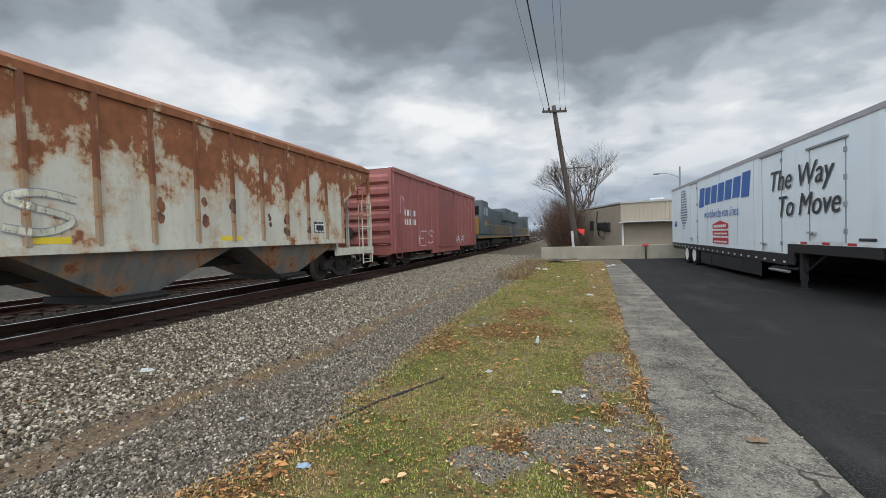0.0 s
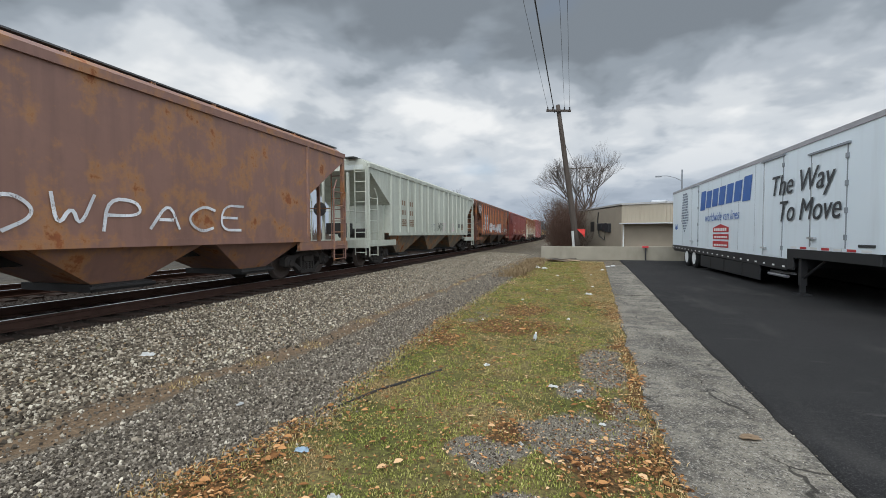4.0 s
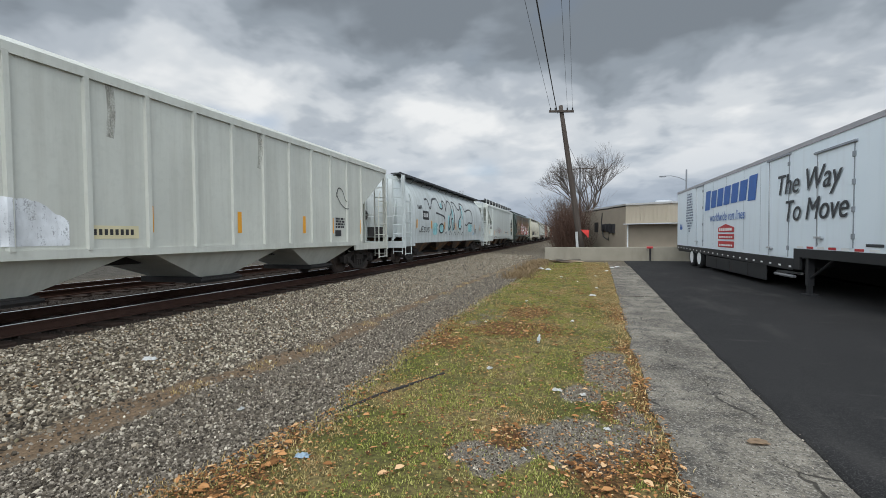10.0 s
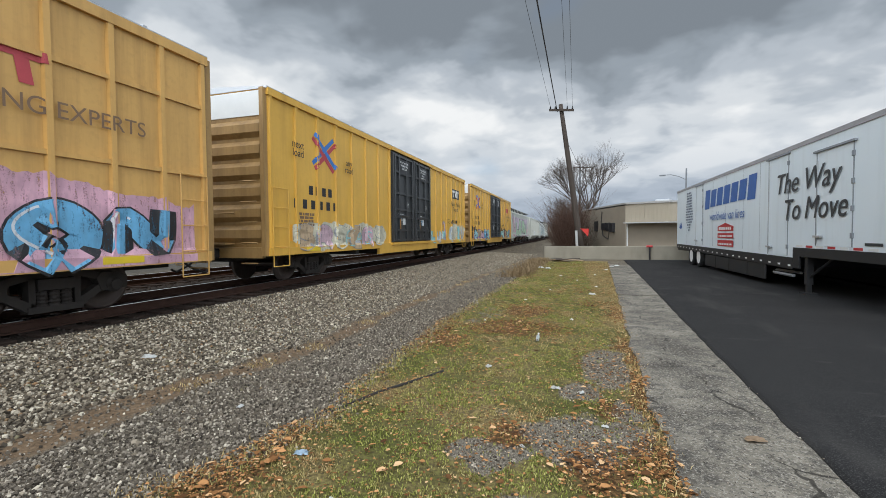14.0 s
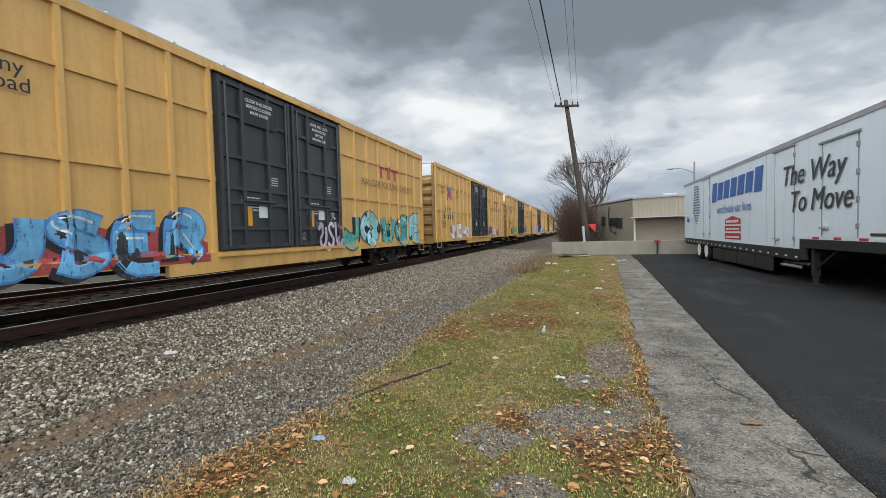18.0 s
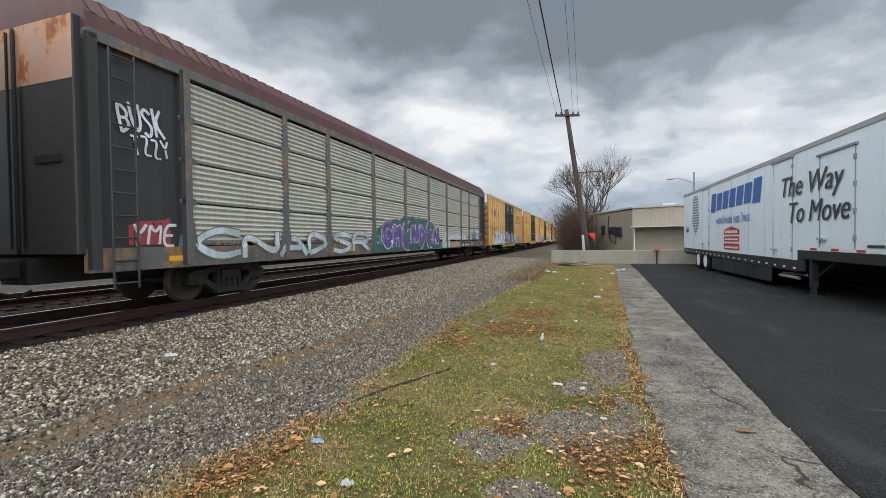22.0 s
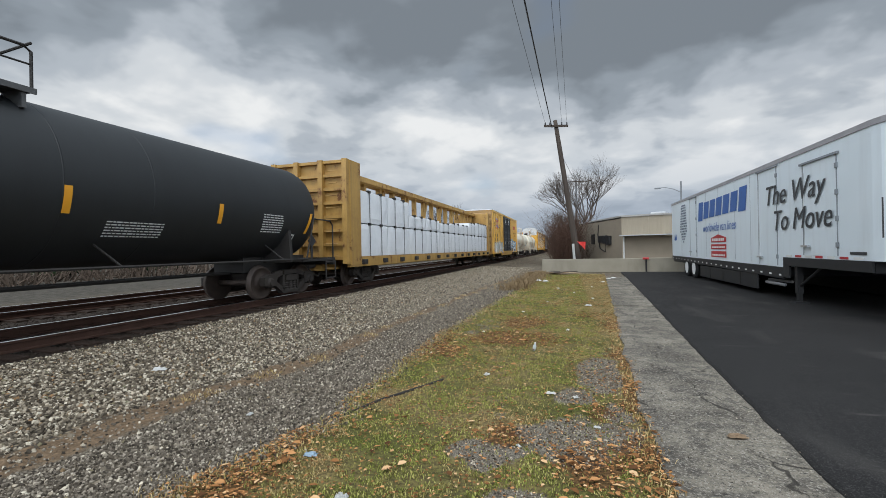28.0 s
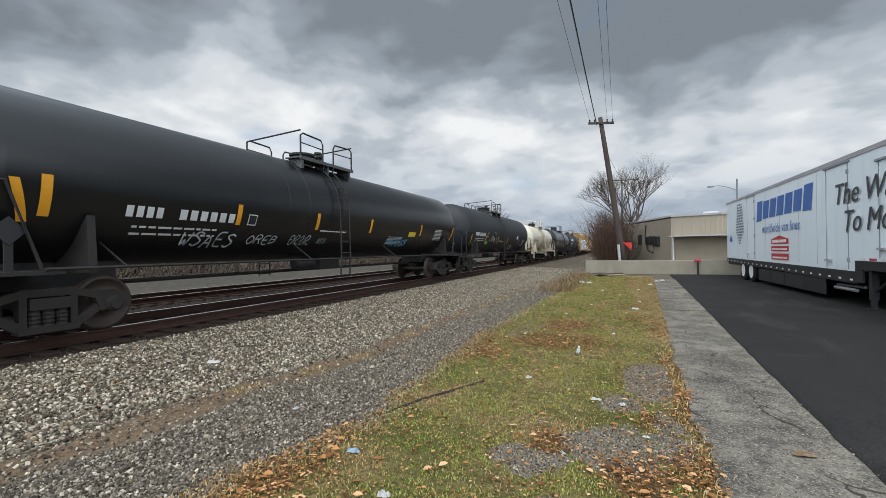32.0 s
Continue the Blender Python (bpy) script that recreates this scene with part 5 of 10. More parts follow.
def boxcar(label, front, rear, paint, top=5.0, sill=0.78, door=None, door_w=4.9, posts=8, end_top=None, end_paint=None, name="boxcar", seam=False, roof=None, plate=None, skirt=True):
    car, L, s0 = make_car(name, label, "boxcar", front, rear)
    hl = L / 2
    dw = door_w / 2
    side_x = 1.55
    bm = bmesh.new()
    box(bm, -side_x, side_x, -hl, hl, sill + 0.05, top)
    part("body", bm, paint, car)
    bm = bmesh.new()
    prism(bm, [(-1.6, top), (1.6, top), (1.6, top + 0.05), (0.0, top + 0.16), (-1.6, top + 0.05)], -hl - 0.02, hl + 0.02, "y")
    for i in range(int(L / 1.2)):
        y = -hl + 0.6 + i * 1.2
        prism(bm, [(-1.6, top + 0.05), (1.6, top + 0.05), (1.6, top + 0.08), (0.0, top + 0.20), (-1.6, top + 0.08)], y - 0.04, y + 0.04, "y")
    part("roof", bm, roof or M["galv"], car)
    rib = bmesh.new()
    prism(rib, [(0.0, -0.06), (0.06, -0.045), (0.06, 0.045), (0.0, 0.06)], sill + 0.1, top - 0.08, "z")
    r0 = part("side_post", rib, paint, car)
    places = []
    span = hl - 0.12 - dw - 0.1
    for i in range(posts):
        places.append(dw + 0.1 + span * i / (posts - 1))
    first = True
    for s in (1, -1):
        for e in (1, -1):
            for y in places:
                ob = r0 if first else share("side_post", r0.data, car)
                first = False
                ob.matrix_basis = pose(s * side_x, e * y, 0, 0, 0, 0 if s > 0 else 180)
    for s in (1, -1):
        bm = bmesh.new()
        xs_ = sorted((s * (side_x - 0.04), s * (side_x + 0.07)))
        box(bm, *xs_, -hl, hl, top - 0.16, top + 0.02)
        box(bm, *xs_, -hl, hl, sill + 0.0, sill + 0.20)
        if skirt:
            box(bm, *xs_, -dw - 1.2, dw + 1.2, sill - 0.22, sill + 0.0)
        part("side_rail", bm, paint, car)
        if seam:
            for e in (-1, 1):
                ya, yb = sorted((e * dw, e * (hl - 0.1)))
                for z in (top - 1.05, top - 2.45):
                    bm = bmesh.new()
                    box(bm, *sorted((s * side_x, s * (side_x + 0.045))), ya, yb, z - 0.04, z + 0.04)
                    part("side_belt", bm, paint, car)
    # doors
    for s in (1, -1):
        n_leaf = 2 if door_w > 3.5 else 1
        for k in range(n_leaf):
            lw = door_w / n_leaf
            c = -dw + lw * (k + 0.5)
            bm = bmesh.new()
            x0 = s * side_x
            box(bm, *sorted((x0, x0 + s * 0.05)), c - lw / 2 + 0.03, c + lw / 2 - 0.03, sill + 0.22, top - 0.18)
            d = part("door", bm, door or paint, car, "black plug door" if door else "")
            if n_leaf == 2:
                bm = bmesh.new()
                for z in (sill + 0.30, sill + 0.72, sill + 1.30, sill + 1.62, sill + 2.32, top - 0.98, top - 0.30):
                    box(bm, *sorted((x0 + s * 0.05, x0 + s * 0.115)), c - lw / 2 + 0.06, c + lw / 2 - 0.06, z - 0.04, z + 0.04)
                for yy in (-0.46, -0.20, 0.14, 0.46):
                    yv = c + yy * lw
                    box(bm, *sorted((x0 + s * 0.05, x0 + s * 0.125)), yv - 0.045, yv + 0.045, sill + 0.24, top - 0.22)
                part("door_frame", bm, door or paint, d)
                bm = bmesh.new()
                for yy in (-0.40, 0.41):
                    yv = c + yy * lw
                    tube(bm, [(x0 + s * 0.13, yv, sill + 0.3), (x0 + s * 0.13, yv, top - 0.3)], 0.028, 6)
                tube(bm, [(x0 + s * 0.14, c - 0.5, sill + 1.35), (x0 + s * 0.14, c + 0.5, sill + 1.35)], 0.03, 6)
                part("lock_rod", bm, door or paint, d)
            else:
                bm = bmesh.new()
                for i in range(16):
                    z = sill + 0.35 + i * (top - sill - 0.75) / 15
                    box(bm, *sorted((x0 + s * 0.05, x0 + s * 0.075)), c - lw / 2 + 0.12, c + lw / 2 - 0.12, z - 0.05, z + 0.05)
                part("door_corrugation", bm, door or paint, d)
                bm = bmesh.new()
                for yv in (c - lw / 2 - 0.03, c + lw / 2 + 0.03):
                    box(bm, *sorted((x0, x0 + s * 0.12)), yv - 0.05, yv + 0.05, sill + 0.2, top - 0.2)
                part("door_frame", bm, door or paint, d)
        for z in (sill + 0.14, top - 0.12):
            bm = bmesh.new()
            box(bm, *sorted((s * (side_x + 0.02), s * (side_x + 0.14))), -dw * 1.02, dw * 1.04, z - 0.04, z + 0.04)
            part("door_track", bm, paint, car)
    # corrugated ends
    for s in (-1, 1):
        bm = bmesh.new()
        n = 6
        z0, z1 = sill + 0.3, top - (0.72 if end_top else 0.2)
        for sx in (-1, 1):
            cb = bmesh.new()
            box(cb, sx * 1.5 - 0.06, sx * 1.5 + 0.055, *sorted((s * (hl - 0.02), s * (hl + 0.12))), sill, top)
            part("corner_post", cb, end_paint or paint, car)
        box(bm, -1.44, 1.45, *sorted((s * (hl - 0.02), s * (hl + 0.012))), sill, top - 0.02)
        end_wall = part("end_wall", bm, end_paint or paint, car)
        hgt = (z1 - z0) / n * 0.42
        bm = bmesh.new()
        prism(bm, [(0.0, -hgt), (s * 0.10, -hgt * 0.45), (s * 0.10, hgt * 0.45), (0.0, hgt)], -1.42, 1.42, "x")
        ridge = part("end_ridge", bm, end_paint or paint, end_wall)
        for i in range(n):
            ob = ridge if i == 0 else share("end_ridge", ridge.data, end_wall)
            ob.matrix_basis = pose(0, s * (hl + 0.012), z0 + (z1 - z0) * (i + 0.5) / n)
        if end_top:
            bm = bmesh.new()
            box(bm, -1.42, 1.42, *sorted((s * hl, s * (hl + 0.03))), top - 0.66, top - 0.04)
            part("end_panel", bm, end_top, car, "white upper end panel")
        for sx in (-1, 1):
            bm = bmesh.new()
            y0 = s * (hl - 0.1)
            dy = -s * 0.62
            rungs(bm, (sx * 1.63, y0, 0.5), (sx * 1.63, y0, sill + 1.75), (0, dy, 0), 5, 0.013)
            tube(bm, [(sx * 1.63, y0, 0.5), (sx * 1.63, y0, sill + 1.75)], 0.013, 6)
            tube(bm, [(sx * 1.63, y0 + dy, 0.5), (sx * 1.63, y0 + dy, sill + 1.75)], 0.013, 6)
            part("side_ladder", bm, paint, car)
        bm = bmesh.new()
        box(bm, -1.45, 1.45, *sorted((s * hl, s * (hl + 0.14))), sill - 0.05, sill + 0.22)
        rungs(bm, (0.85, s * (hl + 0.16), 0.6), (0.85, s * (hl + 0.16), sill + 1.9), (0.5, 0, 0), 5)
        tube(bm, [(-1.35, s * (hl + 0.2), sill + 1.1), (0.7, s * (hl + 0.2), sill + 1.1)], 0.02, 6)
        box(bm, -0.9, 0.5, *sorted((s * hl, s * (hl + 0.32))), sill + 0.3, sill + 0.34)
        part("end_sill", bm, end_paint or paint, car)
    bm = bmesh.new()
    revolve(bm, [(-hl - 0.16, 0.05), (-hl - 0.2, 0.28), (-hl - 0.24, 0.28), (-hl - 0.26, 0.05)], "y", 16)
    bm.transform(Matrix.Translation((-0.55, 0, sill + 0.95)))
    part("brake_wheel", bm, M["steel_dark"], car)
    bm = bmesh.new()
    box(bm, -0.4, 0.4, -hl, hl, 0.62, 0.85)
    box(bm, -0.9, 0.9, -1.2, 1.4, 0.45, 0.72)
    for y in (-3.4, 3.2, -5.2, 5.0):
        box(bm, -1.5, 1.5, y - 0.1, y + 0.1, 0.62, sill + 0.05)
    part("underframe", bm, M["steel_dark"], car)
    bogies(car, hl - 2.55, s0)
    couplers(car, hl + 0.42)
    return car, L, side_x


# ---------------- autorack ----------------


def autorack(label, front, rear, frame_m, panel_m, roof_m, end_m=None, eave=4.72):
    car, L, s0 = make_car("autorack_car", label, "autorack", front, rear)
    hl = L / 2
    side_x = 1.52
    z0, z1 = 1.28, eave - 0.18
    inner = 12.45
    places = [-12.45, -9.5, -7.5, -4.5, -1.5, 1.5, 4.5, 7.5, 9.5, 12.45]
    # corrugated panels, one mesh for each width
    th = (z1 - z0) / 4
    sheets = {}
    for ya, yb in zip(places, places[1:]):
        bw = round(yb - ya, 2)
        if bw in sheets:
            continue
        pb = bmesh.new()
        rows_ = []
        n = 54
        for i in range(n + 1):
            z = th * 0.955 * i / n
            x = 0.024 - 0.024 * math.cos(2 * math.pi * 7 * i / n)
            rows_.append([pb.verts.new((x, -bw / 2 + 0.08, z)), pb.verts.new((x, bw / 2 - 0.08, z))])
        for a, b in zip(rows_, rows_[1:]):
            pb.faces.new((a[0], a[1], b[1], b[0]))
        sheets[bw] = bpy.data.meshes.new("side_panel")
        pb.to_mesh(sheets[bw])
        pb.free()
        sheets[bw].materials.append(panel_m)
    for s in (1, -1):
        for ya, yb in zip(places, places[1:]):
            for t in range(4):
                share("side_panel", sheets[round(yb - ya, 2)], car, pose(s * side_x, (ya + yb) / 2, z0 + th * t, 0, 0, 0 if s > 0 else 180))
    gp = bmesh.new()
    box(gp, 0.0, 0.09, -0.075, 0.075, 0.85, eave)
    prism(gp, [(-0.22, 1.12), (0.22, 1.12), (0.10, 1.75), (-0.10, 1.75)], 0.0, 0.07, "x")
    for t in range(1, 4):
        for k in (-1, 1):
            b2 = bmesh.new()
            revolve(b2, [(0.0, 0.07), (0.05, 0.07)], "x", 10)
            tmp = bpy.data.meshes.new("lug")
            b2.transform(Matrix.Translation((0.03, k * 0.11, z0 + th * t)))
            b2.to_mesh(tmp)
            b2.free()
            gp.from_mesh(tmp)
            bpy.data.meshes.remove(tmp)
    q0 = part("side_post", gp, frame_m, car)
    first = True
    for s in (1, -1):
        for y in places:
            ob = q0 if first else share("side_post", q0.data, car)
            first = False
            ob.matrix_basis = pose(s * side_x, y, 0, 0, 0, 0 if s > 0 else 180)
    for s in (1, -1):
        bm = bmesh.new()
        box(bm, *sorted((s * 1.40, s * 1.58)), -hl, hl, 0.80, 1.20)
        part("side_sill", bm, frame_m, car)
        bm = bmesh.new()
        box(bm, *sorted((s * 1.45, s * 1.60)), -hl, hl, eave - 0.16, eave + 0.02)
        part("top_rail", bm, frame_m, car)
        for e in (-1, 1):
            bm = bmesh.new()
            ya, yb = sorted((e * inner, e * hl))
            box(bm, *sorted((s * 1.44, s * 1.50)), ya, yb, 1.2, eave - 0.1)
            for yy in (ya + 0.08, yb - 0.08):
                box(bm, *sorted((s * 1.49, s * 1.60)), yy - 0.08, yy + 0.08, 0.85, eave - 0.05)
            d = part("corner_panel", bm, end_m or frame_m, car)
            bm = bmesh.new()
            yl = e * (hl - 0.5)
            rungs(bm, (s * 1.64, yl - 0.2, 0.6), (s * 1.64, yl - 0.2, eave - 0.3), (0, 0.42, 0), 11)
            for yy in (yl - 0.2, yl + 0.22):
                tube(bm, [(s * 1.64, yy, 0.5), (s * 1.64, yy, eave - 0.2)], 0.02, 6)
            part("ladder", bm, end_m or frame_m, d)
    bm = bmesh.new()
    pr = [(-1.6, eave), (1.6, eave), (1.56, eave + 0.28), (1.3, eave + 0.62), (0.7, eave + 0.86), (0, eave + 0.92), (-0.7, eave + 0.86), (-1.3, eave + 0.62), (-1.56, eave + 0.28)]
    prism(bm, pr, -hl, hl, "y")
    roof = part("roof", bm, roof_m, car)
    bm = bmesh.new()
    v0 = [bm.verts.new((a * 1.006, -0.05, b + 0.012)) for a, b in pr[2:]]
    v1 = [bm.verts.new((a * 1.006, 0.05, b + 0.012)) for a, b in pr[2:]]
    for k in range(len(v0) - 1):
        bm.faces.new((v0[k], v1[k], v1[k + 1], v0[k + 1]))
    rib = part("roof_rib", bm, roof_m, roof)
    for i in range(int(L / 0.3)):
        ob = rib if i == 0 else share("roof_rib", rib.data, roof)
        ob.matrix_basis = pose(0, -hl + 0.15 + i * 0.3, 0)
    for e in (-1, 1):
        for sx in (-1, 1):
            bm = bmesh.new()
            ya, yb = sorted((e * (hl - 0.02), e * (hl + 0.12)))
            box(bm, *sorted((sx * 0.04, sx * 1.46)), ya, yb, 1.1, eave + 0.2)
            d = part("end_door", bevelled(bm, 0.02), end_m or frame_m, car)
            bm = bmesh.new()
            tube(bm, [(sx * 0.10, e * (hl + 0.16), 1.2), (sx * 0.10, e * (hl + 0.16), eave + 0.1)], 0.022, 6)
            box(bm, *sorted((sx * 0.5, sx * 1.15)), *sorted((e * (hl + 0.12), e * (hl + 0.15))), 2.6, 2.72)
            part("door_latch", bm, M["steel_dark"], d)
    bm = bmesh.new()
    box(bm, -1.3, 1.3, -inner, inner, 1.05, 1.2)
    box(bm, -0.35, 0.35, -hl - 0.2, hl + 0.2, 0.6, 1.05)
    for i in range(11):
        y = -inner + i * 2 * inner / 10
        box(bm, -1.4, 1.4, y - 0.06, y + 0.06, 0.75, 1.0)
    part("underframe", bm, M["steel_dark"], car)
    bogies(car, hl - 3.3, s0)
    couplers(car, hl + 0.45)
    return car, L, side_x


# ---------------- tank car ----------------
TANK_R, TANK_Z, WHITE_R = 1.43, 2.50, 1.33


def tank_x(z, r=TANK_R):
    """Half width of a shell of radius r at a height; all shells have the same underside."""
    return math.sqrt(max(0.0, (r + 0.006) ** 2 - (z - TANK_Z - r + TANK_R) ** 2))


def tank_car(label, front, rear, paint, trim, rail_m=None, platform_at=0.0, name="tank_car", r=TANK_R, ladder=True, head=0.75, red_valve=False, dome=False):
    """front, rear: ends of the end sills."""
    car, L, s0 = make_car(name, label, "tank car", front, rear)
    hl = L / 2
    tl = hl - 0.40
    zc = TANK_Z + r - TANK_R
    rail_m = rail_m or trim
    bm = bmesh.new()
    prof = [(-tl + head * (1 - math.cos(math.pi / 2 * i / 8)), max(0.02, r * math.sin(math.pi / 2 * i / 8))) for i in range(9)]
    for i in range(1, 8):
        prof.append((-tl + head + (2 * tl - 2 * head) * i / 8, r))
    prof += [(-a, b) for a, b in prof[:9][::-1]]
    revolve(bm, prof, "y", 48)
    bm.transform(Matrix.Translation((0, 0, zc)))
    part("shell", bm, paint, car, smooth=True)
    for y in (-tl * 0.33, tl * 0.33, platform_at - 1.35, platform_at + 1.35):
        bm = bmesh.new()
        revolve(bm, [(y - 0.016, r - 0.004), (y - 0.012, r + 0.003), (y + 0.012, r + 0.003), (y + 0.016, r - 0.004)], "y", 48)
        bm.transform(Matrix.Translation((0, 0, zc)))
        part("weld_band", bm, paint, car, smooth=True)
    zt = zc + r
    bm = bmesh.new()
    revolve(bm, [(zt - 0.1, 0.42), (zt + 0.42, 0.42), (zt + 0.44, 0.45), (zt + 0.52, 0.45), (zt + 0.55, 0.3)] if dome else [(zt - 0.1, 0.32), (zt + 0.28, 0.32), (zt + 0.30, 0.38), (zt + 0.36, 0.38), (zt + 0.40, 0.2)], "z", 20)
    bm.transform(Matrix.Translation((0, platform_at, 0)))
    part("manway", bm, paint if dome else M["steel_dark"], car)
    for k in range(3):
        bm = bmesh.new()
        vx, vy, vz = 0.22 * (k - 1), platform_at + (0.62, 0.75, 0.55)[k], zt + (0.30, 0.52, 0.36)[k]
        tube(bm, [(vx, vy, zt - 0.05), (vx, vy, vz)], 0.07, 8)
        tube(bm, [(vx, vy, vz - 0.02), (vx, vy, vz + 0.05)], 0.12, 10)
        tube(bm, [(vx - 0.02, vy - 0.16, vz - 0.14), (vx + 0.02, vy + 0.16, vz - 0.12)], 0.045, 6)
        v = part("valve", bm, M["steel_dark"], car)
        if red_valve and k == 2:
            bm = bmesh.new()
            tube(bm, [(vx, vy, vz + 0.05), (vx, vy, vz + 0.13)], 0.06, 8)
            part("valve_cap", bm, M["red"], v, "red valve cap")
    pz = zt - 0.03
    pl = None
    for s in (-1, 1):
        bm = bmesh.new()
        box(bm, *sorted((s * 0.48, s * 1.0)), platform_at - 1.25, platform_at + 1.25, pz - 0.02, pz + 0.015)
        for e in (-1, 0, 1):
            box(bm, *sorted((s * 0.5, s * 0.98)), platform_at + e * 1.1 - 0.03, platform_at + e * 1.1 + 0.03, pz - 0.30, pz - 0.02)
        box(bm, *sorted((s * 0.99, s * 1.02)), platform_at - 1.25, platform_at + 1.25, pz - 0.06, pz + 0.03)
        pl = part("platform", bm, M["grate"] if rail_m is M["black"] or rail_m is M["steel_dark"] else rail_m, car)
        x = s * 0.98
        for e in (-1, 1):
            bm = bmesh.new()
            tube(bm, [(x, platform_at + e * 0.25, pz), (x, platform_at + e * 0.25, pz + 0.52), (x, platform_at + e * 0.33, pz + 0.64), (x, platform_at + e * 1.1, pz + 0.67), (x, platform_at + e * 1.2, pz + 0.60), (x, platform_at + e * 1.2, pz)], 0.024, 6)
            tube(bm, [(x, platform_at + e * 0.25, pz + 0.38), (x, platform_at + e * 1.2, pz + 0.40)], 0.016, 6)
            part("handrail", bm, rail_m, pl)
    for e in (-1, 1):
        bm = bmesh.new()
        tube(bm, [(-0.98, platform_at + e * 1.2, pz + 0.62), (0.98, platform_at + e * 1.2, pz + 0.74)], 0.022, 6)
        part("cross_rail", bm, rail_m, pl)
    if ladder:
        for s in (-1, 1):
            bm = bmesh.new()
            for yy in (platform_at - 0.22, platform_at + 0.22):
                pts = [(s * 1.56, yy, 0.55), (s * 1.58, yy, 1.2), (s * (tank_x(zc, r) + 0.12), yy, zc)] + [(s * (tank_x(z, r) + 0.10), yy, z + 0.03) for z in (zc + 0.35 * r, zc + 0.63 * r, zc + 0.80 * r)] + [(s * 1.0, yy, pz)]
                tube(bm, pts, 0.024, 6)
                if rail_m is not M["black"] and rail_m is not M["steel_dark"]:
                    tube(bm, [(s * 1.56, yy, 0.58), (s * 1.15, yy - 0.42, 1.55)], 0.022, 5)
            for z in [0.6 + 0.32 * k for k in range(10)]:
                xx = (tank_x(z, r) + 0.11 if z > zc else 1.57)
                tube(bm, [(s * xx, platform_at - 0.22, z), (s * xx, platform_at + 0.22, z)], 0.016, 5)
            part("ladder", bm, rail_m, car)
    for s in (-1, 1):
        bm = bmesh.new()
        box(bm, -1.5, 1.5, *sorted((s * (hl - 1.75), s * hl)), 1.0, 1.06)
        box(bm, -1.5, 1.5, *sorted((s * (hl - 0.1), s * hl)), 0.86, 1.10)
        part("end_platform", bm, trim, car)
        bm = bmesh.new()
        for sx in (-1, 1):
            prism(bm, [(sx * 0.3, 1.0), (sx * 1.42, 1.0), (sx * 1.36, 1.9), (sx * 0.9, 1.4)], *sorted((s * (hl - 2.15) - 0.06, s * (hl - 2.15) + 0.06)), "y")
        box(bm, -0.5, 0.5, *sorted((s * (hl - 3.0), s * (hl - 0.3))), 0.75, 1.2)
        part("saddle", bm, trim, car)
        for sx in (-1, 1):
            bm = bmesh.new()
            tube(bm, [(sx * 1.45, s * (hl - 0.05), 1.0), (sx * 1.45, s * (hl - 0.05), 2.15), (sx * 1.45, s * (hl - 0.2), 2.28), (sx * 1.45, s * (hl - 1.1), 2.3), (sx * 1.45, s * (hl - 1.5), 1.05)], 0.026, 6)
            rungs(bm, (sx * 1.5, s * hl, 0.45), (sx * 1.5, s * hl, 0.95), (0, -s * 0.55, 0), 2, 0.022)
            for yy in (0.0, -0.55):
                tube(bm, [(sx * 1.5, s * (hl + yy), 0.43), (sx * 1.5, s * (hl + yy), 1.0)], 0.022, 6)
            part("end_handrail", bm, rail_m, car)
    for s in (-1, 1):
        bm = bmesh.new()
        tube(bm, [(s * 1.5, -hl + 1.5, 1.08), (s * 1.5, hl - 1.5, 1.08)], 0.028, 6)
        for i in range(4):
            y = -hl + 2.6 + i * (L - 5.2) / 3
            tube(bm, [(s * 1.5, y, 1.08), (s * 1.0, y - 0.15, zc - math.sqrt(r * r - 1.0) + 0.02)], 0.018, 5)
        part("side_rail", bm, rail_m, car)
    bm = bmesh.new()
    box(bm, -0.3, 0.3, -0.5, 0.5, 0.72, 1.1)
    tube(bm, [(0.5, -1.9, 0.95), (0.5, -1.1, 0.95)], 0.13, 12)
    tube(bm, [(0.0, -hl + 1.5, 0.75), (0.0, hl - 1.5, 0.75)], 0.05, 6)
    part("brake_gear", bm, M["steel_dark"], car)
    bogies(car, hl - 1.75, s0)
    couplers(car, hl + 0.12)
    return car, L, tl

# ---------------- centrebeam flat car with wrapped lumber ----------------


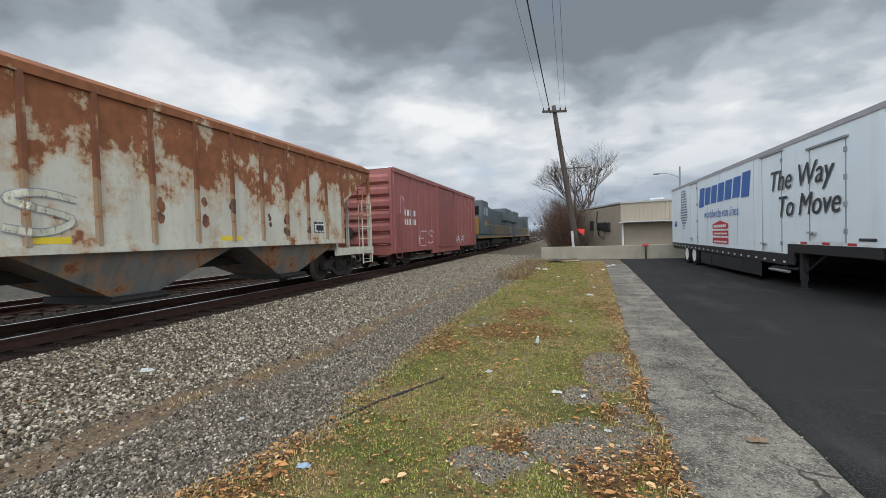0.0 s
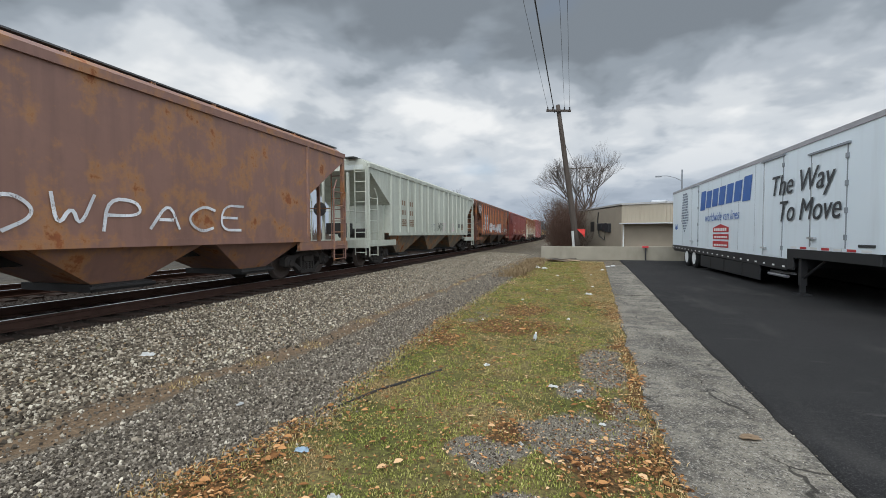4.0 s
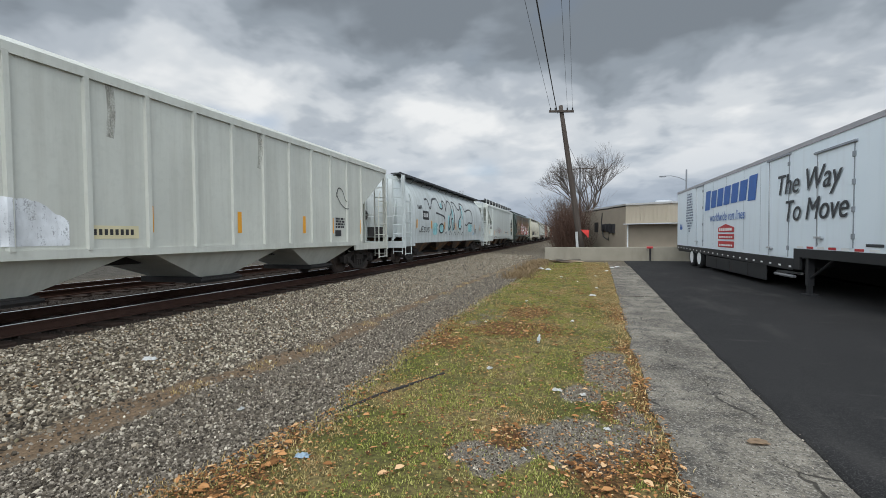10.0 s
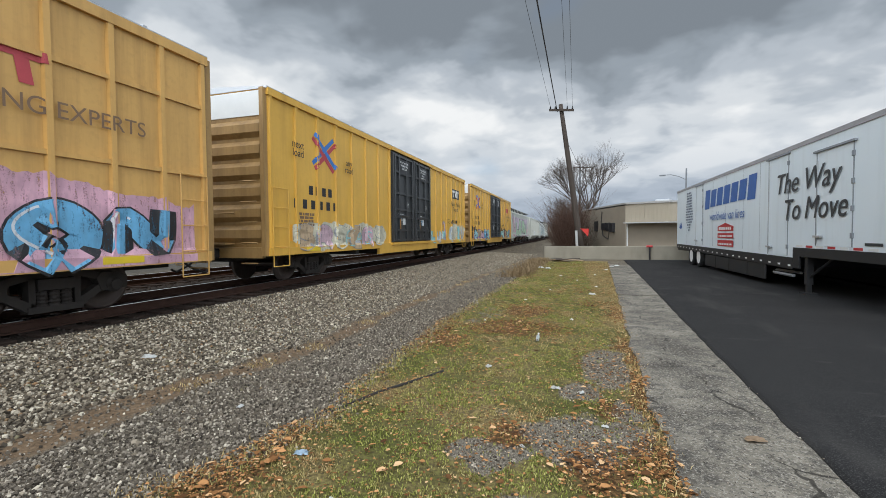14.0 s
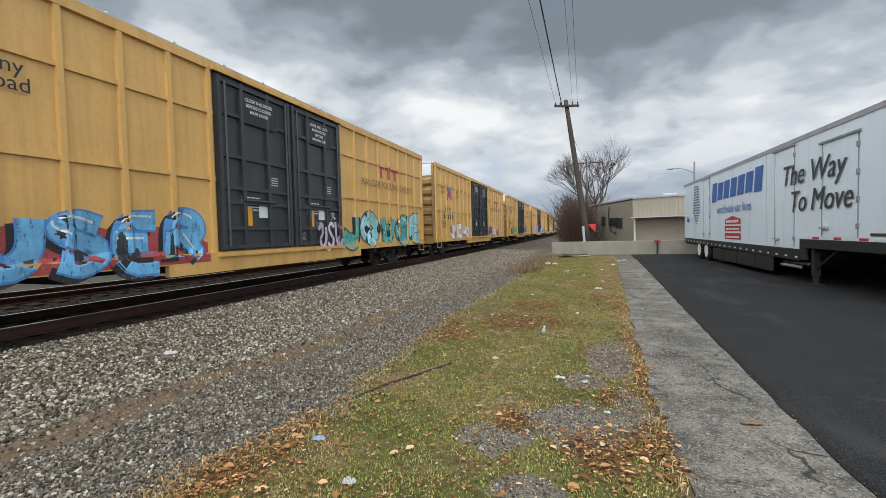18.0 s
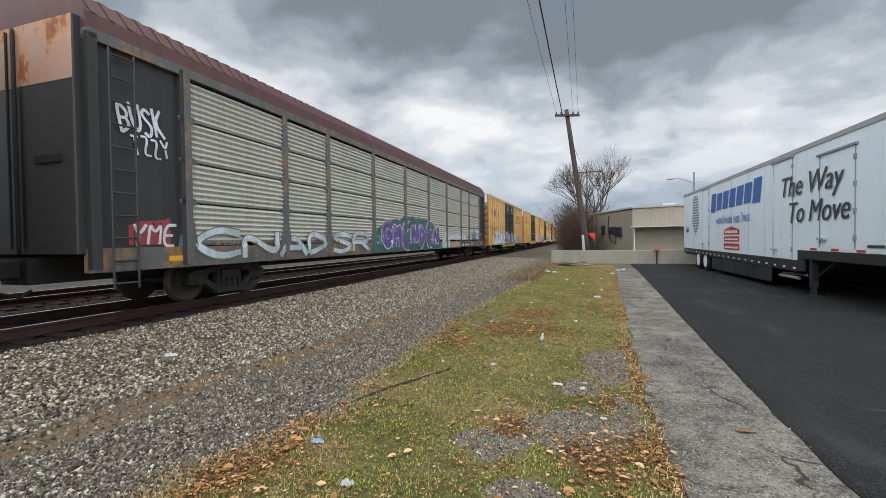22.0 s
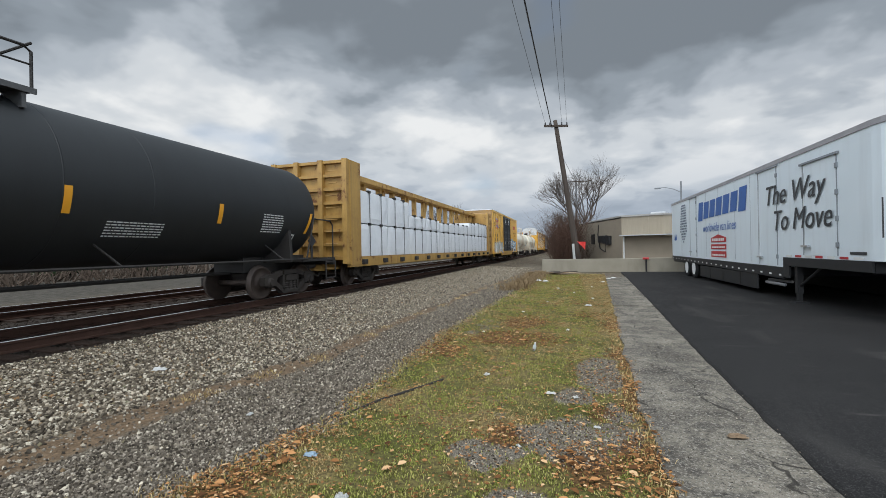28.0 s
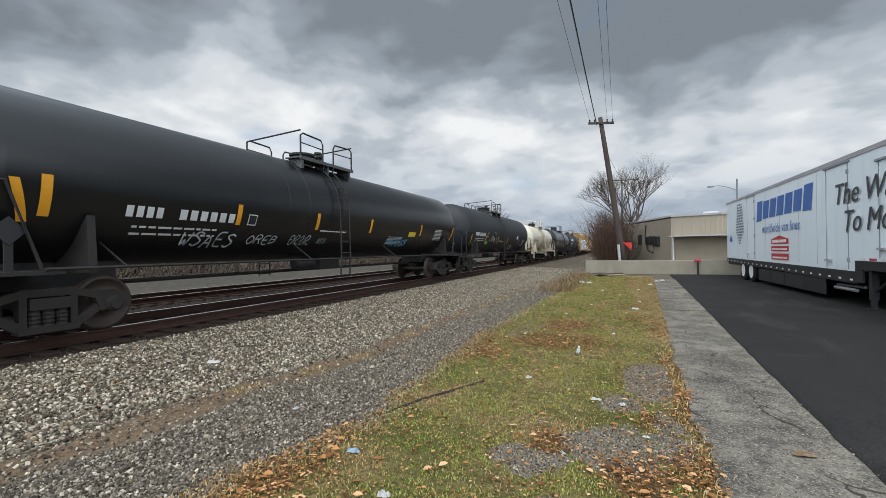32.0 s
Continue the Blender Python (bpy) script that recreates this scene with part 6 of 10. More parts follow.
def centrebeam(label, front, rear, paint):
    car, L, s0 = make_car("centrebeam_flat_car", label, "flat car", front, rear)
    hl = L / 2
    top = 4.5
    for s in (-1, 1):
        bm = bmesh.new()
        box(bm, -1.5, 1.5, *sorted((s * (hl - 0.18), s * hl)), 1.0, top)
        part("bulkhead", bm, paint, car)
        bm = bmesh.new()
        for x in (-1.46, -0.5, 0.5, 1.46):
            box(bm, x - 0.09, x + 0.09, *sorted((s * (hl - 0.02), s * (hl + 0.22))), 0.85, top + 0.02)
        for i in range(8):
            z = 1.05 + i * (top - 1.1) / 7
            box(bm, -1.45, 1.45, *sorted((s * hl, s * (hl + 0.14))), z - 0.05, z + 0.05)
        rungs(bm, (0.75, s * (hl + 0.26), 0.7), (0.75, s * (hl + 0.26), top - 0.4), (0.45, 0, 0), 9)
        part("bulkhead_frame", bm, paint, car)
        bm = bmesh.new()
        for sx in (-1, 1):
            box(bm, *sorted((sx * 1.40, sx * 1.58)), *sorted((s * (hl - 0.75), s * hl)), 0.8, top)
        part("bulkhead_side", bm, paint, car)
    bm = bmesh.new()
    box(bm, -1.5, 1.5, -hl, hl, 0.98, 1.08)
    for s in (-1, 1):
        box(bm, *sorted((s * 1.42, s * 1.54)), -hl, hl, 0.72, 1.08)
    box(bm, -0.4, 0.4, -hl, hl, 0.6, 0.98)
    part("deck", bm, paint, car)
    bm = bmesh.new()
    box(bm, -0.36, 0.36, -hl + 0.1, hl - 0.1, top - 0.22, top)
    part("top_chord", bm, paint, car)
    n = 16
    for i in range(n):
        y = -hl + 0.8 + (L - 1.6) * i / (n - 1)
        bm = bmesh.new()
        box(bm, -0.12, 0.12, y - 0.09, y + 0.09, 1.08, top - 0.2)
        if i % 2:
            prism(bm, [(y + 0.1, 3.4), (y + 0.28, 3.4), (y + 0.75, top - 0.22), (y + 0.5, top - 0.22)], -0.06, 0.06, "x")
        part("web_post", bm, paint, car)
    for i in range(14):
        y = -hl + 1.0 + (L - 2.0) * i / 13
        bm = bmesh.new()
        box(bm, 1.52, 1.66, y - 0.14, y + 0.14, 0.80, 0.98)
        part("strap_winch", bevelled(bm, 0.02), M["steel_dark"], car)
    bogies(car, hl - 2.1, s0)
    couplers(car, hl + 0.4)
    return car, L, s0


def lumber(s0, y0, y1, z0, z1, wrap, rnd):
    """A wrapped pack of lumber with creased plastic and a steel band."""
    bm = bmesh.new()
    nx_, nz_ = 10, 6
    x0, x1 = 0.40, 1.50
    grid = []
    for j in range(nz_ + 1):
        row = []
        for i in range(nx_ + 1):
            y = y0 + 0.02 + (y1 - y0 - 0.04) * i / nx_
            z = z0 + (z1 - z0) * j / nz_
            e = 0.0 if j in (0, nz_) or i in (0, nx_) else 0.02 + 0.025 * noise.noise((y * 2.2 + s0, z * 2.2, 1.0))
            row.append(bm.verts.new((x1 - 0.02 + e, y, z)))
        grid.append(row)
    for j in range(nz_):
        for i in range(nx_):
            bm.faces.new((grid[j][i], grid[j][i + 1], grid[j + 1][i + 1], grid[j + 1][i]))
    box(bm, x0, x1 - 0.025, y0 + 0.02, y1 - 0.02, z0, z1)
    ob = tagged(part("lumber_bundle", bm, wrap), "lumber pack in creased white plastic wrap on the flat car", "lumber", group="lumber bundles on the flat car")
    for yy in (y0 + (y1 - y0) * 0.3, y0 + (y1 - y0) * 0.72):
        bm = bmesh.new()
        box(bm, x1 + 0.028, x1 + 0.034, yy - 0.018, yy + 0.018, z0, z1)
        box(bm, x1 - 0.1, x1 + 0.04, yy - 0.09, yy + 0.09, z1 - 0.04, z1 + 0.06)
        part("strap", bm, M["steel_dark"], ob, "dark tie-down strap")
    TRAIN.append((ob, s0))


# ---------------- locomotive ----------------


def locomotive(label, front, rear, facing):
    car, L, s0 = make_car("diesel_locomotive", label, "locomotive", front, rear)
    hl = L / 2
    f = facing
    blue, gold, grey = M["loco_blue"], M["loco_gold"], M["steel_dark"]

    def b(name, x0, x1, y0, y1, z0, z1, mat, bev=0.04, parent=None):
        bm = bmesh.new()
        box(bm, x0, x1, *sorted((f * y0, f * y1)), z0, z1)
        return part(name, bevelled(bm, bev) if bev else bm, mat, parent or car)
    b("frame", -1.55, 1.55, -hl, hl, 1.15, 1.42, blue, 0.02)
    b("fuel_tank", -1.35, 1.35, -3.2, 3.0, 0.45, 1.15, grey, 0.12)
    b("hood", -0.95, 0.95, -hl + 0.9, hl - 5.0, 1.42, 4.2, blue, 0.08)
    b("radiator", -1.45, 1.45, -hl + 0.8, -hl + 5.6, 3.1, 4.6, blue, 0.06)
    b("cab", -1.5, 1.5, hl - 5.0, hl - 2.3, 1.42, 4.55, blue, 0.10)
    b("nose", -1.15, 1.15, hl - 2.3, hl - 0.7, 1.42, 3.05, gold, 0.12)
    for x in (-0.7, 0.7):
        b("windscreen", x - 0.45, x + 0.45, hl - 2.31, hl - 2.27, 3.25, 4.0, M["glass_dark"], 0)
    for s in (-1, 1):
        for k in (0, 1):
            b("cab_window", *sorted((s * 1.49, s * 1.515)), hl - 4.6 + k * 1.1, hl - 3.8 + k * 1.1, 3.2, 3.95, M["glass_dark"], 0)
        bm = bmesh.new()
        for i in range(12):
            y = -hl + 1.5 + i * (L - 8.0) / 11
            tube(bm, [(s * 1.5, f * y, 1.42), (s * 1.5, f * y, 2.4)], 0.025, 5)
        tube(bm, [(s * 1.5, f * (-hl + 1.0), 2.4), (s * 1.5, f * (hl - 5.0), 2.4)], 0.025, 5)
        part("handrail", bm, gold, car)
        for k in range(7):
            y = -hl + 6.4 + k * 1.3
            b("hood_door", *sorted((s * 0.95, s * 0.975)), y, y + 1.15, 1.7, 3.7, blue, 0)
        b("sill_stripe", *sorted((s * 1.55, s * 1.56)), -hl + 0.3, hl - 0.3, 1.17, 1.28, gold, 0)
        b("numbers_panel", *sorted((s * 1.502, s * 1.51)), hl - 4.3, hl - 3.2, 2.3, 2.7, gold, 0)
    for k in (-1, 1):
        b("coupler", -0.15, 0.15, k * hl, k * (hl + 0.5), 0.75, 1.05, grey, 0.03)
        b("pilot", -1.4, 1.4, k * (hl - 0.1), k * (hl + 0.05), 0.3, 1.15, grey, 0.03)
    for e in (-1, 1):
        bg = share("bogie", BOLSTER, car, pose(0, e * (hl - 4.2), 0))
        for y in (-2.0, 0.0, 2.0):
            w = share("wheelset", WHEELSET, bg, pose(0, y, 0.457))
            WHEELS.append((w, (0, y, 0.457), s0 + e * (hl - 4.2) + y))
        for sx in (-1, 1):
            bm = bmesh.new()
            box(bm, *sorted((sx * 0.98, sx * 1.12)), -2.7, 2.7, 0.62, 0.95)
            for y in (-2.0, 0.0, 2.0):
                box(bm, *sorted((sx * 1.0, sx * 1.2)), y - 0.25, y + 0.25, 0.3, 0.75)
            part("bogie_frame", bevelled(bm, 0.03), grey, bg)
    b("exhaust", -0.4, 0.4, -1.0, 0.4, 4.2, 4.45, grey, 0.05)
    b("horn", -0.3, 0.3, 2.0, 2.4, 4.2, 4.4, grey, 0.03)
    return car


# ---------------- the train, from its head ----------------
M["glass_dark"] = plain("dark_cab_glass", (0.012, 0.014, 0.016), 0.08, 0, 0.1)
M["loco_blue"] = car_paint("locomotive_dark_blue", (0.055, 0.070, 0.075), 0, 0.4, 1)
M["loco_gold"] = car_paint("locomotive_gold", (0.30, 0.17, 0.035), 0, 0.4, 2)
M["chute_grey"] = car_paint("grimy_grey_chute", (0.19, 0.18, 0.165), 0.15, 0.7, 41)
M["chute_tan"] = car_paint("grimy_tan_chute", (0.15, 0.125, 0.095), 0.15, 0.7, 42)
M["chute"] = car_paint("grimy_brown_chute", (0.065, 0.052, 0.042), 0.04, 0.6, 4)
P_CHUTEG = plain("grey_walkway", (0.44, 0.42, 0.36), 0.6, 0, 0.25, 3)
P_RED = car_paint("faded_red_boxcar", (0.26, 0.080, 0.066), 0.0, 0.4, 5)
P_RUST = car_paint("rusted_white_hopper", (0.52, 0.49, 0.40), 0.60, 0.4, 6, (0.19, 0.068, 0.026), 0.7, 0.2, 0.11)
P_RUSTRIB = car_paint("rusted_post", (0.30, 0.22, 0.15), 0.75, 0.4, 44, (0.15, 0.055, 0.025), 0.8, 0.2, 0.08)
P_OXIDE = car_paint("oxide_red_hopper", (0.195, 0.043, 0.032), 0.0, 0.3, 7)
P_BROWN = car_paint("rust_brown_hopper", (0.090, 0.036, 0.022), 0.14, 0.4, 8, (0.20, 0.055, 0.02))
P_RIBO = car_paint("orange_rust_post", (0.33, 0.085, 0.03), 0.2, 0.3, 9)
P_GREY1 = car_paint("dirty_white_hopper", (0.42, 0.43, 0.36), 0.0, 0.55, 10)
P_BROWN2 = car_paint("faded_brown_hopper", (0.22, 0.115, 0.085), 0.1, 0.3, 11)
P_GREY2 = car_paint("light_grey_hopper", (0.37, 0.37, 0.32), 0.0, 0.4, 12)
P_CREAM = car_paint("cream_hopper", (0.55, 0.51, 0.39), 0.0, 0.6, 13)
P_GREEN = car_paint("dark_green_hopper", (0.052, 0.074, 0.060), 0.0, 0.45, 14, rough=0.42)
P_GREENRIB = car_paint("grimy_green_post", (0.075, 0.055, 0.040), 0.5, 0.5, 43, (0.14, 0.055, 0.025))
P_WHITE = car_paint("off_white_hopper", (0.55, 0.57, 0.52), 0.0, 0.22, 15, fade=0.08)
P_SILVER = car_paint("pale_silver_hopper", (0.47, 0.50, 0.485), 0.0, 0.5, 16)
P_WHITE2 = car_paint("warm_white_hopper", (0.50, 0.50, 0.44), 0.0, 0.3, 17)
P_PINKG = car_paint("pale_grey_hopper", (0.50, 0.52, 0.46), 0.0, 0.3, 18)
P_YEL = car_paint("yellow_boxcar", (0.66, 0.375, 0.06), 0.0, 0.24, 19, rough=0.42)
P_YEL2 = car_paint("faded_yellow_boxcar", (0.62, 0.355, 0.105), 0.0, 0.42, 20, rough=0.45)
P_DOOR = car_paint("black_boxcar_door", (0.042, 0.044, 0.045), 0.0, 0.6, 21, rough=0.36)
P_YEND = car_paint("grimy_yellow_end", (0.36, 0.215, 0.075), 0.0, 0.75, 22, (0.12, 0.05, 0.02))
P_BLKTANK = car_paint("black_tank", (0.007, 0.0072, 0.0076), 0.0, 0.25, 23, rough=0.29)
P_DARKTANK = car_paint("dark_grey_tank", (0.011, 0.0125, 0.0135), 0.0, 0.3, 24, rough=0.6)
P_WTANK = car_paint("cream_white_tank", (0.64, 0.585, 0.465), 0.0, 0.10, 25, rough=0.45, fade=0.06, stain=0.95)
P_WTRIM = car_paint("cream_white_trim", (0.60, 0.55, 0.44), 0.10, 0.3, 26)
P_RACKY = car_paint("autorack_yellow", (0.56, 0.29, 0.03), 0.0, 0.3, 27)
P_BEAM = car_paint("centrebeam_yellow", (0.40, 0.235, 0.06), 0.15, 0.5, 28, (0.12, 0.05, 0.02))
P_RACKROOF2 = car_paint("rusty_rack_roof", (0.105, 0.040, 0.032), 0.0, 0.5, 29)
P_RACKEND2 = car_paint("dark_rack_end", (0.036, 0.033, 0.031), 0.0, 0.5, 30)
P_RACKPOST2 = car_paint("grey_rack_post", (0.115, 0.112, 0.100), 0.08, 0.5, 31)


def rack_panel(name, c, metal, rough, dirt):
    m = Mat(name, rough, metal)
    col = m.mix(m.noise(0.8, 5), mul(c, 0.8), mul(c, 1.15))
    col = m.mix(m.math("MULTIPLY", m.noise(3, 5, stretch=(1, 2, 0.3)), dirt), col, mul(c, 0.45))
    vr = m.n.new("ShaderNodeTexVoronoi")
    vr.inputs["Scale"].default_value, vr.inputs["Randomness"].default_value = 9.0, 0.0
    m.l.new(m.vec((0.001, 0.7, 1.0)), vr.inputs["Vector"])
    col = m.mix(m.ramp(vr.outputs["Distance"], [(0.10, 0.4), (0.15, 0.0)]), col, (0.12, 0.12, 0.12))
    m.color(col)
    return m.m


P_GALVP = rack_panel("bright_galvanised_panel", (0.86, 0.87, 0.88), 0.75, 0.30, 0.15)
P_DULLP = rack_panel("dull_galvanised_panel", (0.57, 0.54, 0.45), 0.0, 0.65, 0.6)
P_RACKROOF = plain("galvanised_rack_roof", (0.50, 0.50, 0.49), 0.45, 0.5, 0.12, 2)

locomotive("dark blue and gold diesel locomotive leading the train", 80.4, 58.2, 1)
locomotive("dark blue and gold diesel locomotive, cab towards the cars", 57.0, 34.8, -1)
CARS = {}
CARS[1] = boxcar("faded red ribbed boxcar with a corrugated sliding door", 33.55, 17.30, P_RED, top=4.42, sill=0.70, door_w=3.5, posts=7)
CARS[2] = hopper("heavily rusted white covered hopper car", 15.20, -2.77, P_RUST, ribs=15, bays=3, rib_paint=P_RUSTRIB, chute=M["chute_grey"])
CARS[3] = hopper("oxide red covered hopper car", -4.09, -22.49, P_OXIDE, ribs=16)
CARS[4] = hopper("rust brown covered hopper car with orange posts", -23.97, -42.16, P_BROWN, ribs=16, rib_paint=P_RIBO, chute=M["chute"])
CARS[5] = hopper("dirty white covered hopper car", -43.51, -61.46, P_GREY1, ribs=15, chute=M["chute_tan"])
CARS[6] = hopper("faded brown covered hopper car with white graffiti", -63.30, -77.85, P_BROWN2, ribs=2, sill=1.2, walk_up=0.3)
CARS[7] = hopper("light grey covered hopper car", -79.50, -99.05, P_GREY2, ribs=16, bays=3, walk_up=0.26, chute=M["chute_grey"])
CARS[8] = round_hopper("cream rounded covered hopper car", -100.18, -117.64, P_CREAM, walk_m=P_CHUTEG, sill_m=P_CREAM)
CARS[9] = hopper("dark green covered hopper car with red graffiti", -119.52, -137.25, P_GREEN, ribs=16, walk_up=0.36, rib_paint=P_GREENRIB, chute=M["chute"])
CARS[10] = hopper("off-white smooth-sided covered hopper car", -139.13, -154.58, P_WHITE, ribs=2, slab=True, sill=1.25, bays=4, chute=M["chute"])
CARS[11] = round_hopper("pale silver rounded hopper car with giant graffiti", -156.45, -173.64, P_SILVER, walk_m=M["black"])
CARS[12] = hopper("warm white ribbed covered hopper car", -175.67, -196.13, P_WHITE2, ribs=17, bays=4, sill=1.12, chute=P_WHITE2)
CARS[13] = hopper("pale grey slab-sided hopper with pink and green graffiti", -197.88, -216.93, P_PINKG, ribs=2, slab=True, sill=1.25, bays=4, walk_m=M["black"], chute=M["chute"])
CARS[14] = boxcar("yellow ribbed boxcar with black double doors", -218.83, -238.77, P_YEL, door=P_DOOR, posts=8, end_top=M["white"], end_paint=P_YEND)
CARS[15] = boxcar("yellow boxcar with black doors and pale graffiti", -240.49, -260.32, P_YEL, door=P_DOOR, posts=8, end_top=M["white"], end_paint=P_YEND)
CARS[16] = boxcar("faded yellow boxcar with blue graffiti", -262.15, -282.09, P_YEL2, door=P_DOOR, posts=9, end_top=M["white"], end_paint=P_YEND, seam=True)
CARS[17] = boxcar("faded yellow boxcar with red and yellow graffiti", -284.18, -304.03, P_YEL2, door=P_DOOR, posts=9, end_top=M["white"], end_paint=P_YEND, seam=True)
CARS[18] = boxcar("faded yellow boxcar with black double doors", -306.02, -326.06, P_YEL2, door=P_DOOR, posts=9, end_top=M["white"], end_paint=P_YEND, seam=True)
CARS[19] = boxcar("faded yellow boxcar with teal graffiti", -327.94, -347.74, P_YEL2, door=P_DOOR, posts=9, end_top=M["white"], end_paint=P_YEND, seam=True)
CARS[20] = boxcar("bright yellow boxcar with pink graffiti", -349.60, -369.36, P_YEL, door=P_DOOR, posts=8, end_top=M["white"], end_paint=P_YEND)
CARS[21] = boxcar("faded yellow boxcar with white graffiti", -371.35, -391.13, P_YEL2, door=P_DOOR, posts=9, end_top=M["white"], end_paint=P_YEND, seam=True)
CARS[22] = autorack("dull galvanised autorack with a rusty roof", -392.77, -421.27, P_RACKPOST2, P_DULLP, P_RACKROOF2, P_RACKEND2)
CARS[23] = autorack("bright galvanised autorack with yellow frames", -422.60, -451.26, P_RACKY, P_GALVP, P_RACKROOF)
CARS[24] = tank_car("cream white tank car with rust stains", -452.36, -467.25, P_WTANK, P_WTRIM, red_valve=True, r=WHITE_R)
CARS[25] = tank_car("cream white tank car", -468.48, -484.22, P_WTANK, P_WTRIM, dome=True, r=WHITE_R)
CARS[26] = boxcar("yellow boxcar with blue and white graffiti", -486.16, -503.96, P_YEL, door=P_DOOR, posts=7, end_paint=P_YEND)
CARS[27] = centrebeam("yellow centrebeam flat car loaded with wrapped lumber", -505.55, -531.12, P_BEAM)
CARS[28] = tank_car("dark grey tank car with white lettering", -532.06, -550.35, P_DARKTANK, M["steel_dark"])
CARS[29] = tank_car("glossy black tank car", -551.17, -567.93, P_BLKTANK, M["steel_dark"], platform_at=0.6, dome=True)
CARS[30] = tank_car("cream white tank car with a white handrail", -568.98, -583.41, P_WTANK, P_WTRIM, platform_at=-0.2, r=WHITE_R)
CARS[31] = tank_car("dark grey tank car with a white tag", -584.58, -602.43, P_DARKTANK, M["steel_dark"], platform_at=-1.0)
CARS[32] = tank_car("black tank car with white lettering", -603.08, -622.12, P_BLKTANK, M["steel_dark"], platform_at=-0.9)

# ---------------- the parked moving-van trailer ----------------
TX = 5.82


def trailer():
    tr = tagged(empty("semi_trailer"), "white drop-frame moving-van semi trailer with blue and black lettering", "trailer")
    wm = Mat("trailer_white_panel", 0.35)
    wc = wm.mix(wm.noise(0.6, 5), (0.66, 0.73, 0.77), (0.75, 0.81, 0.84))
    wc = wm.mix(wm.math("MULTIPLY", wm.ramp(wm.noise(1.2, 6, stretch=(1, 2.5, 0.25)), [(0.5, 0.0), (0.8, 1.0)]), 0.25), wc, (0.42, 0.43, 0.42))
    wm.color(wc)
    white = wm.m
    y0, y1, top = 10.25, 27.5, 4.05
    x1 = TX + 2.58
    bm = bmesh.new()
    poly = [(TX, y1), (x1, y1), (x1, y0 - 0.9)]
    for k in range(7):
        a = math.pi / 2 * k / 6
        poly.append((TX + 0.9 - 0.9 * math.sin(a), y0 - 0.9 * math.cos(a)))
    prism(bm, poly, 1.26, top - 0.12, "z")
    part("upper_body", bm, white, tr)
    bm = bmesh.new()
    prism(bm, [(14.0, 0.98), (y1, 1.06), (y1, 1.262), (14.0, 1.262)], TX + 0.002, x1 - 0.002, "x")
    part("lower_body", bm, white, tr)
    bm = bmesh.new()
    roof_poly = [(p[0] - 0.02 if p[0] < TX + 1 else p[0] + 0.02, p[1] + (0.02 if p[1] > 20 else -0.02)) for p in poly]
    prism(bm, roof_poly, top - 0.12, top, "z")
    part("roof_cap", bm, plain("trailer_roof_grey", (0.34, 0.33, 0.34), 0.5), tr, "grey metal roof rail")
    dk = plain("trailer_chassis_black", (0.016, 0.016, 0.017), 0.6, 0, 0.3, 4)
    bm = bmesh.new()
    prism(bm, [(14.0, 0.66), (y1, 0.84), (y1, 1.06), (14.0, 0.98)], TX - 0.004, TX + 0.05, "x")
    box(bm, TX - 0.004, TX + 0.05, 10.3, 13.99, 1.03, 1.26)
    box(bm, TX - 0.004, TX + 0.05, 13.66, 13.99, 0.70, 1.04)
    box(bm, TX + 0.06, x1, 10.3, 13.7, 1.02, 1.255)
    box(bm, TX + 0.06, x1, 14.0, y1, 0.72, 0.97)
    part("chassis_band", bm, dk, tr)
    bm = bmesh.new()
    box(bm, TX + 0.02, TX + 0.08, 15.8, 22.1, 0.20, 0.70)
    sk = part("side_skirt", bevelled(bm, 0.02), dk, tr)
    for y in (17.2, 19.0, 20.6):
        bm = bmesh.new()
        box(bm, TX + 0.005, TX + 0.02, y, y + 0.02, 0.24, 0.66)
        part("skirt_seam", bm, M["steel_dark"], sk)
    # tape: red and white blocks
    for k in range(22):
        y = 14.1 + k * 0.62
        z = 0.70 + (y - 14.0) * 0.0133
        bm = bmesh.new()
        box(bm, TX - 0.010, TX - 0.005, y, y + 0.14, z + 0.03, z + 0.08)
        part("tape", bm, M["white"], tr)
    for k in range(7):
        y = 10.55 + k * 0.49
        bm = bmesh.new()
        box(bm, TX - 0.010, TX - 0.001, y, y + 0.30, 1.275, 1.33)
        part("tape", bm, M["red"] if k % 2 else M["white"], tr)
    # side doors: seams, hinges and handles
    seam = plain("door_gap_grey", (0.25, 0.27, 0.29), 0.6)
    for a, b, z0, z1 in ((14.3, 15.55, 1.02, 3.86), (11.4, 12.85, 1.34, 3.62), (22.5, 23.6, 1.1, 3.9)):
        d = bmesh.new()
        box(d, TX - 0.008, TX - 0.001, a + 0.02, b - 0.02, z0, z1)
        dd = part("side_door", d, white, tr)
        for y in (a, b):
            bm = bmesh.new()
            box(bm, TX - 0.014, TX - 0.001, y - 0.012, y + 0.012, z0, z1)
            part("door_gap", bm, seam, dd)
        bm = bmesh.new()
        box(bm, TX - 0.05, TX - 0.001, a - 0.1, b + 0.1, z1, z1 + 0.05)
        part("drip_rail", bm, seam, dd)
        for k in range(4):
            z = z0 + 0.25 + k * (z1 - z0 - 0.5) / 3
            bm = bmesh.new()
            box(bm, TX - 0.03, TX - 0.001, a - 0.05, a + 0.05, z - 0.06, z + 0.06)
            part("hinge", bevelled(bm, 0.008), seam, dd)
        bm = bmesh.new()
        tube(bm, [(TX - 0.02, b - 0.06, z0 + 0.05), (TX - 0.02, b - 0.06, z1 - 0.2)], 0.010, 6)
        box(bm, TX - 0.09, TX - 0.03, b - 0.35, b - 0.03, z0 + 0.20, z0 + 0.25)
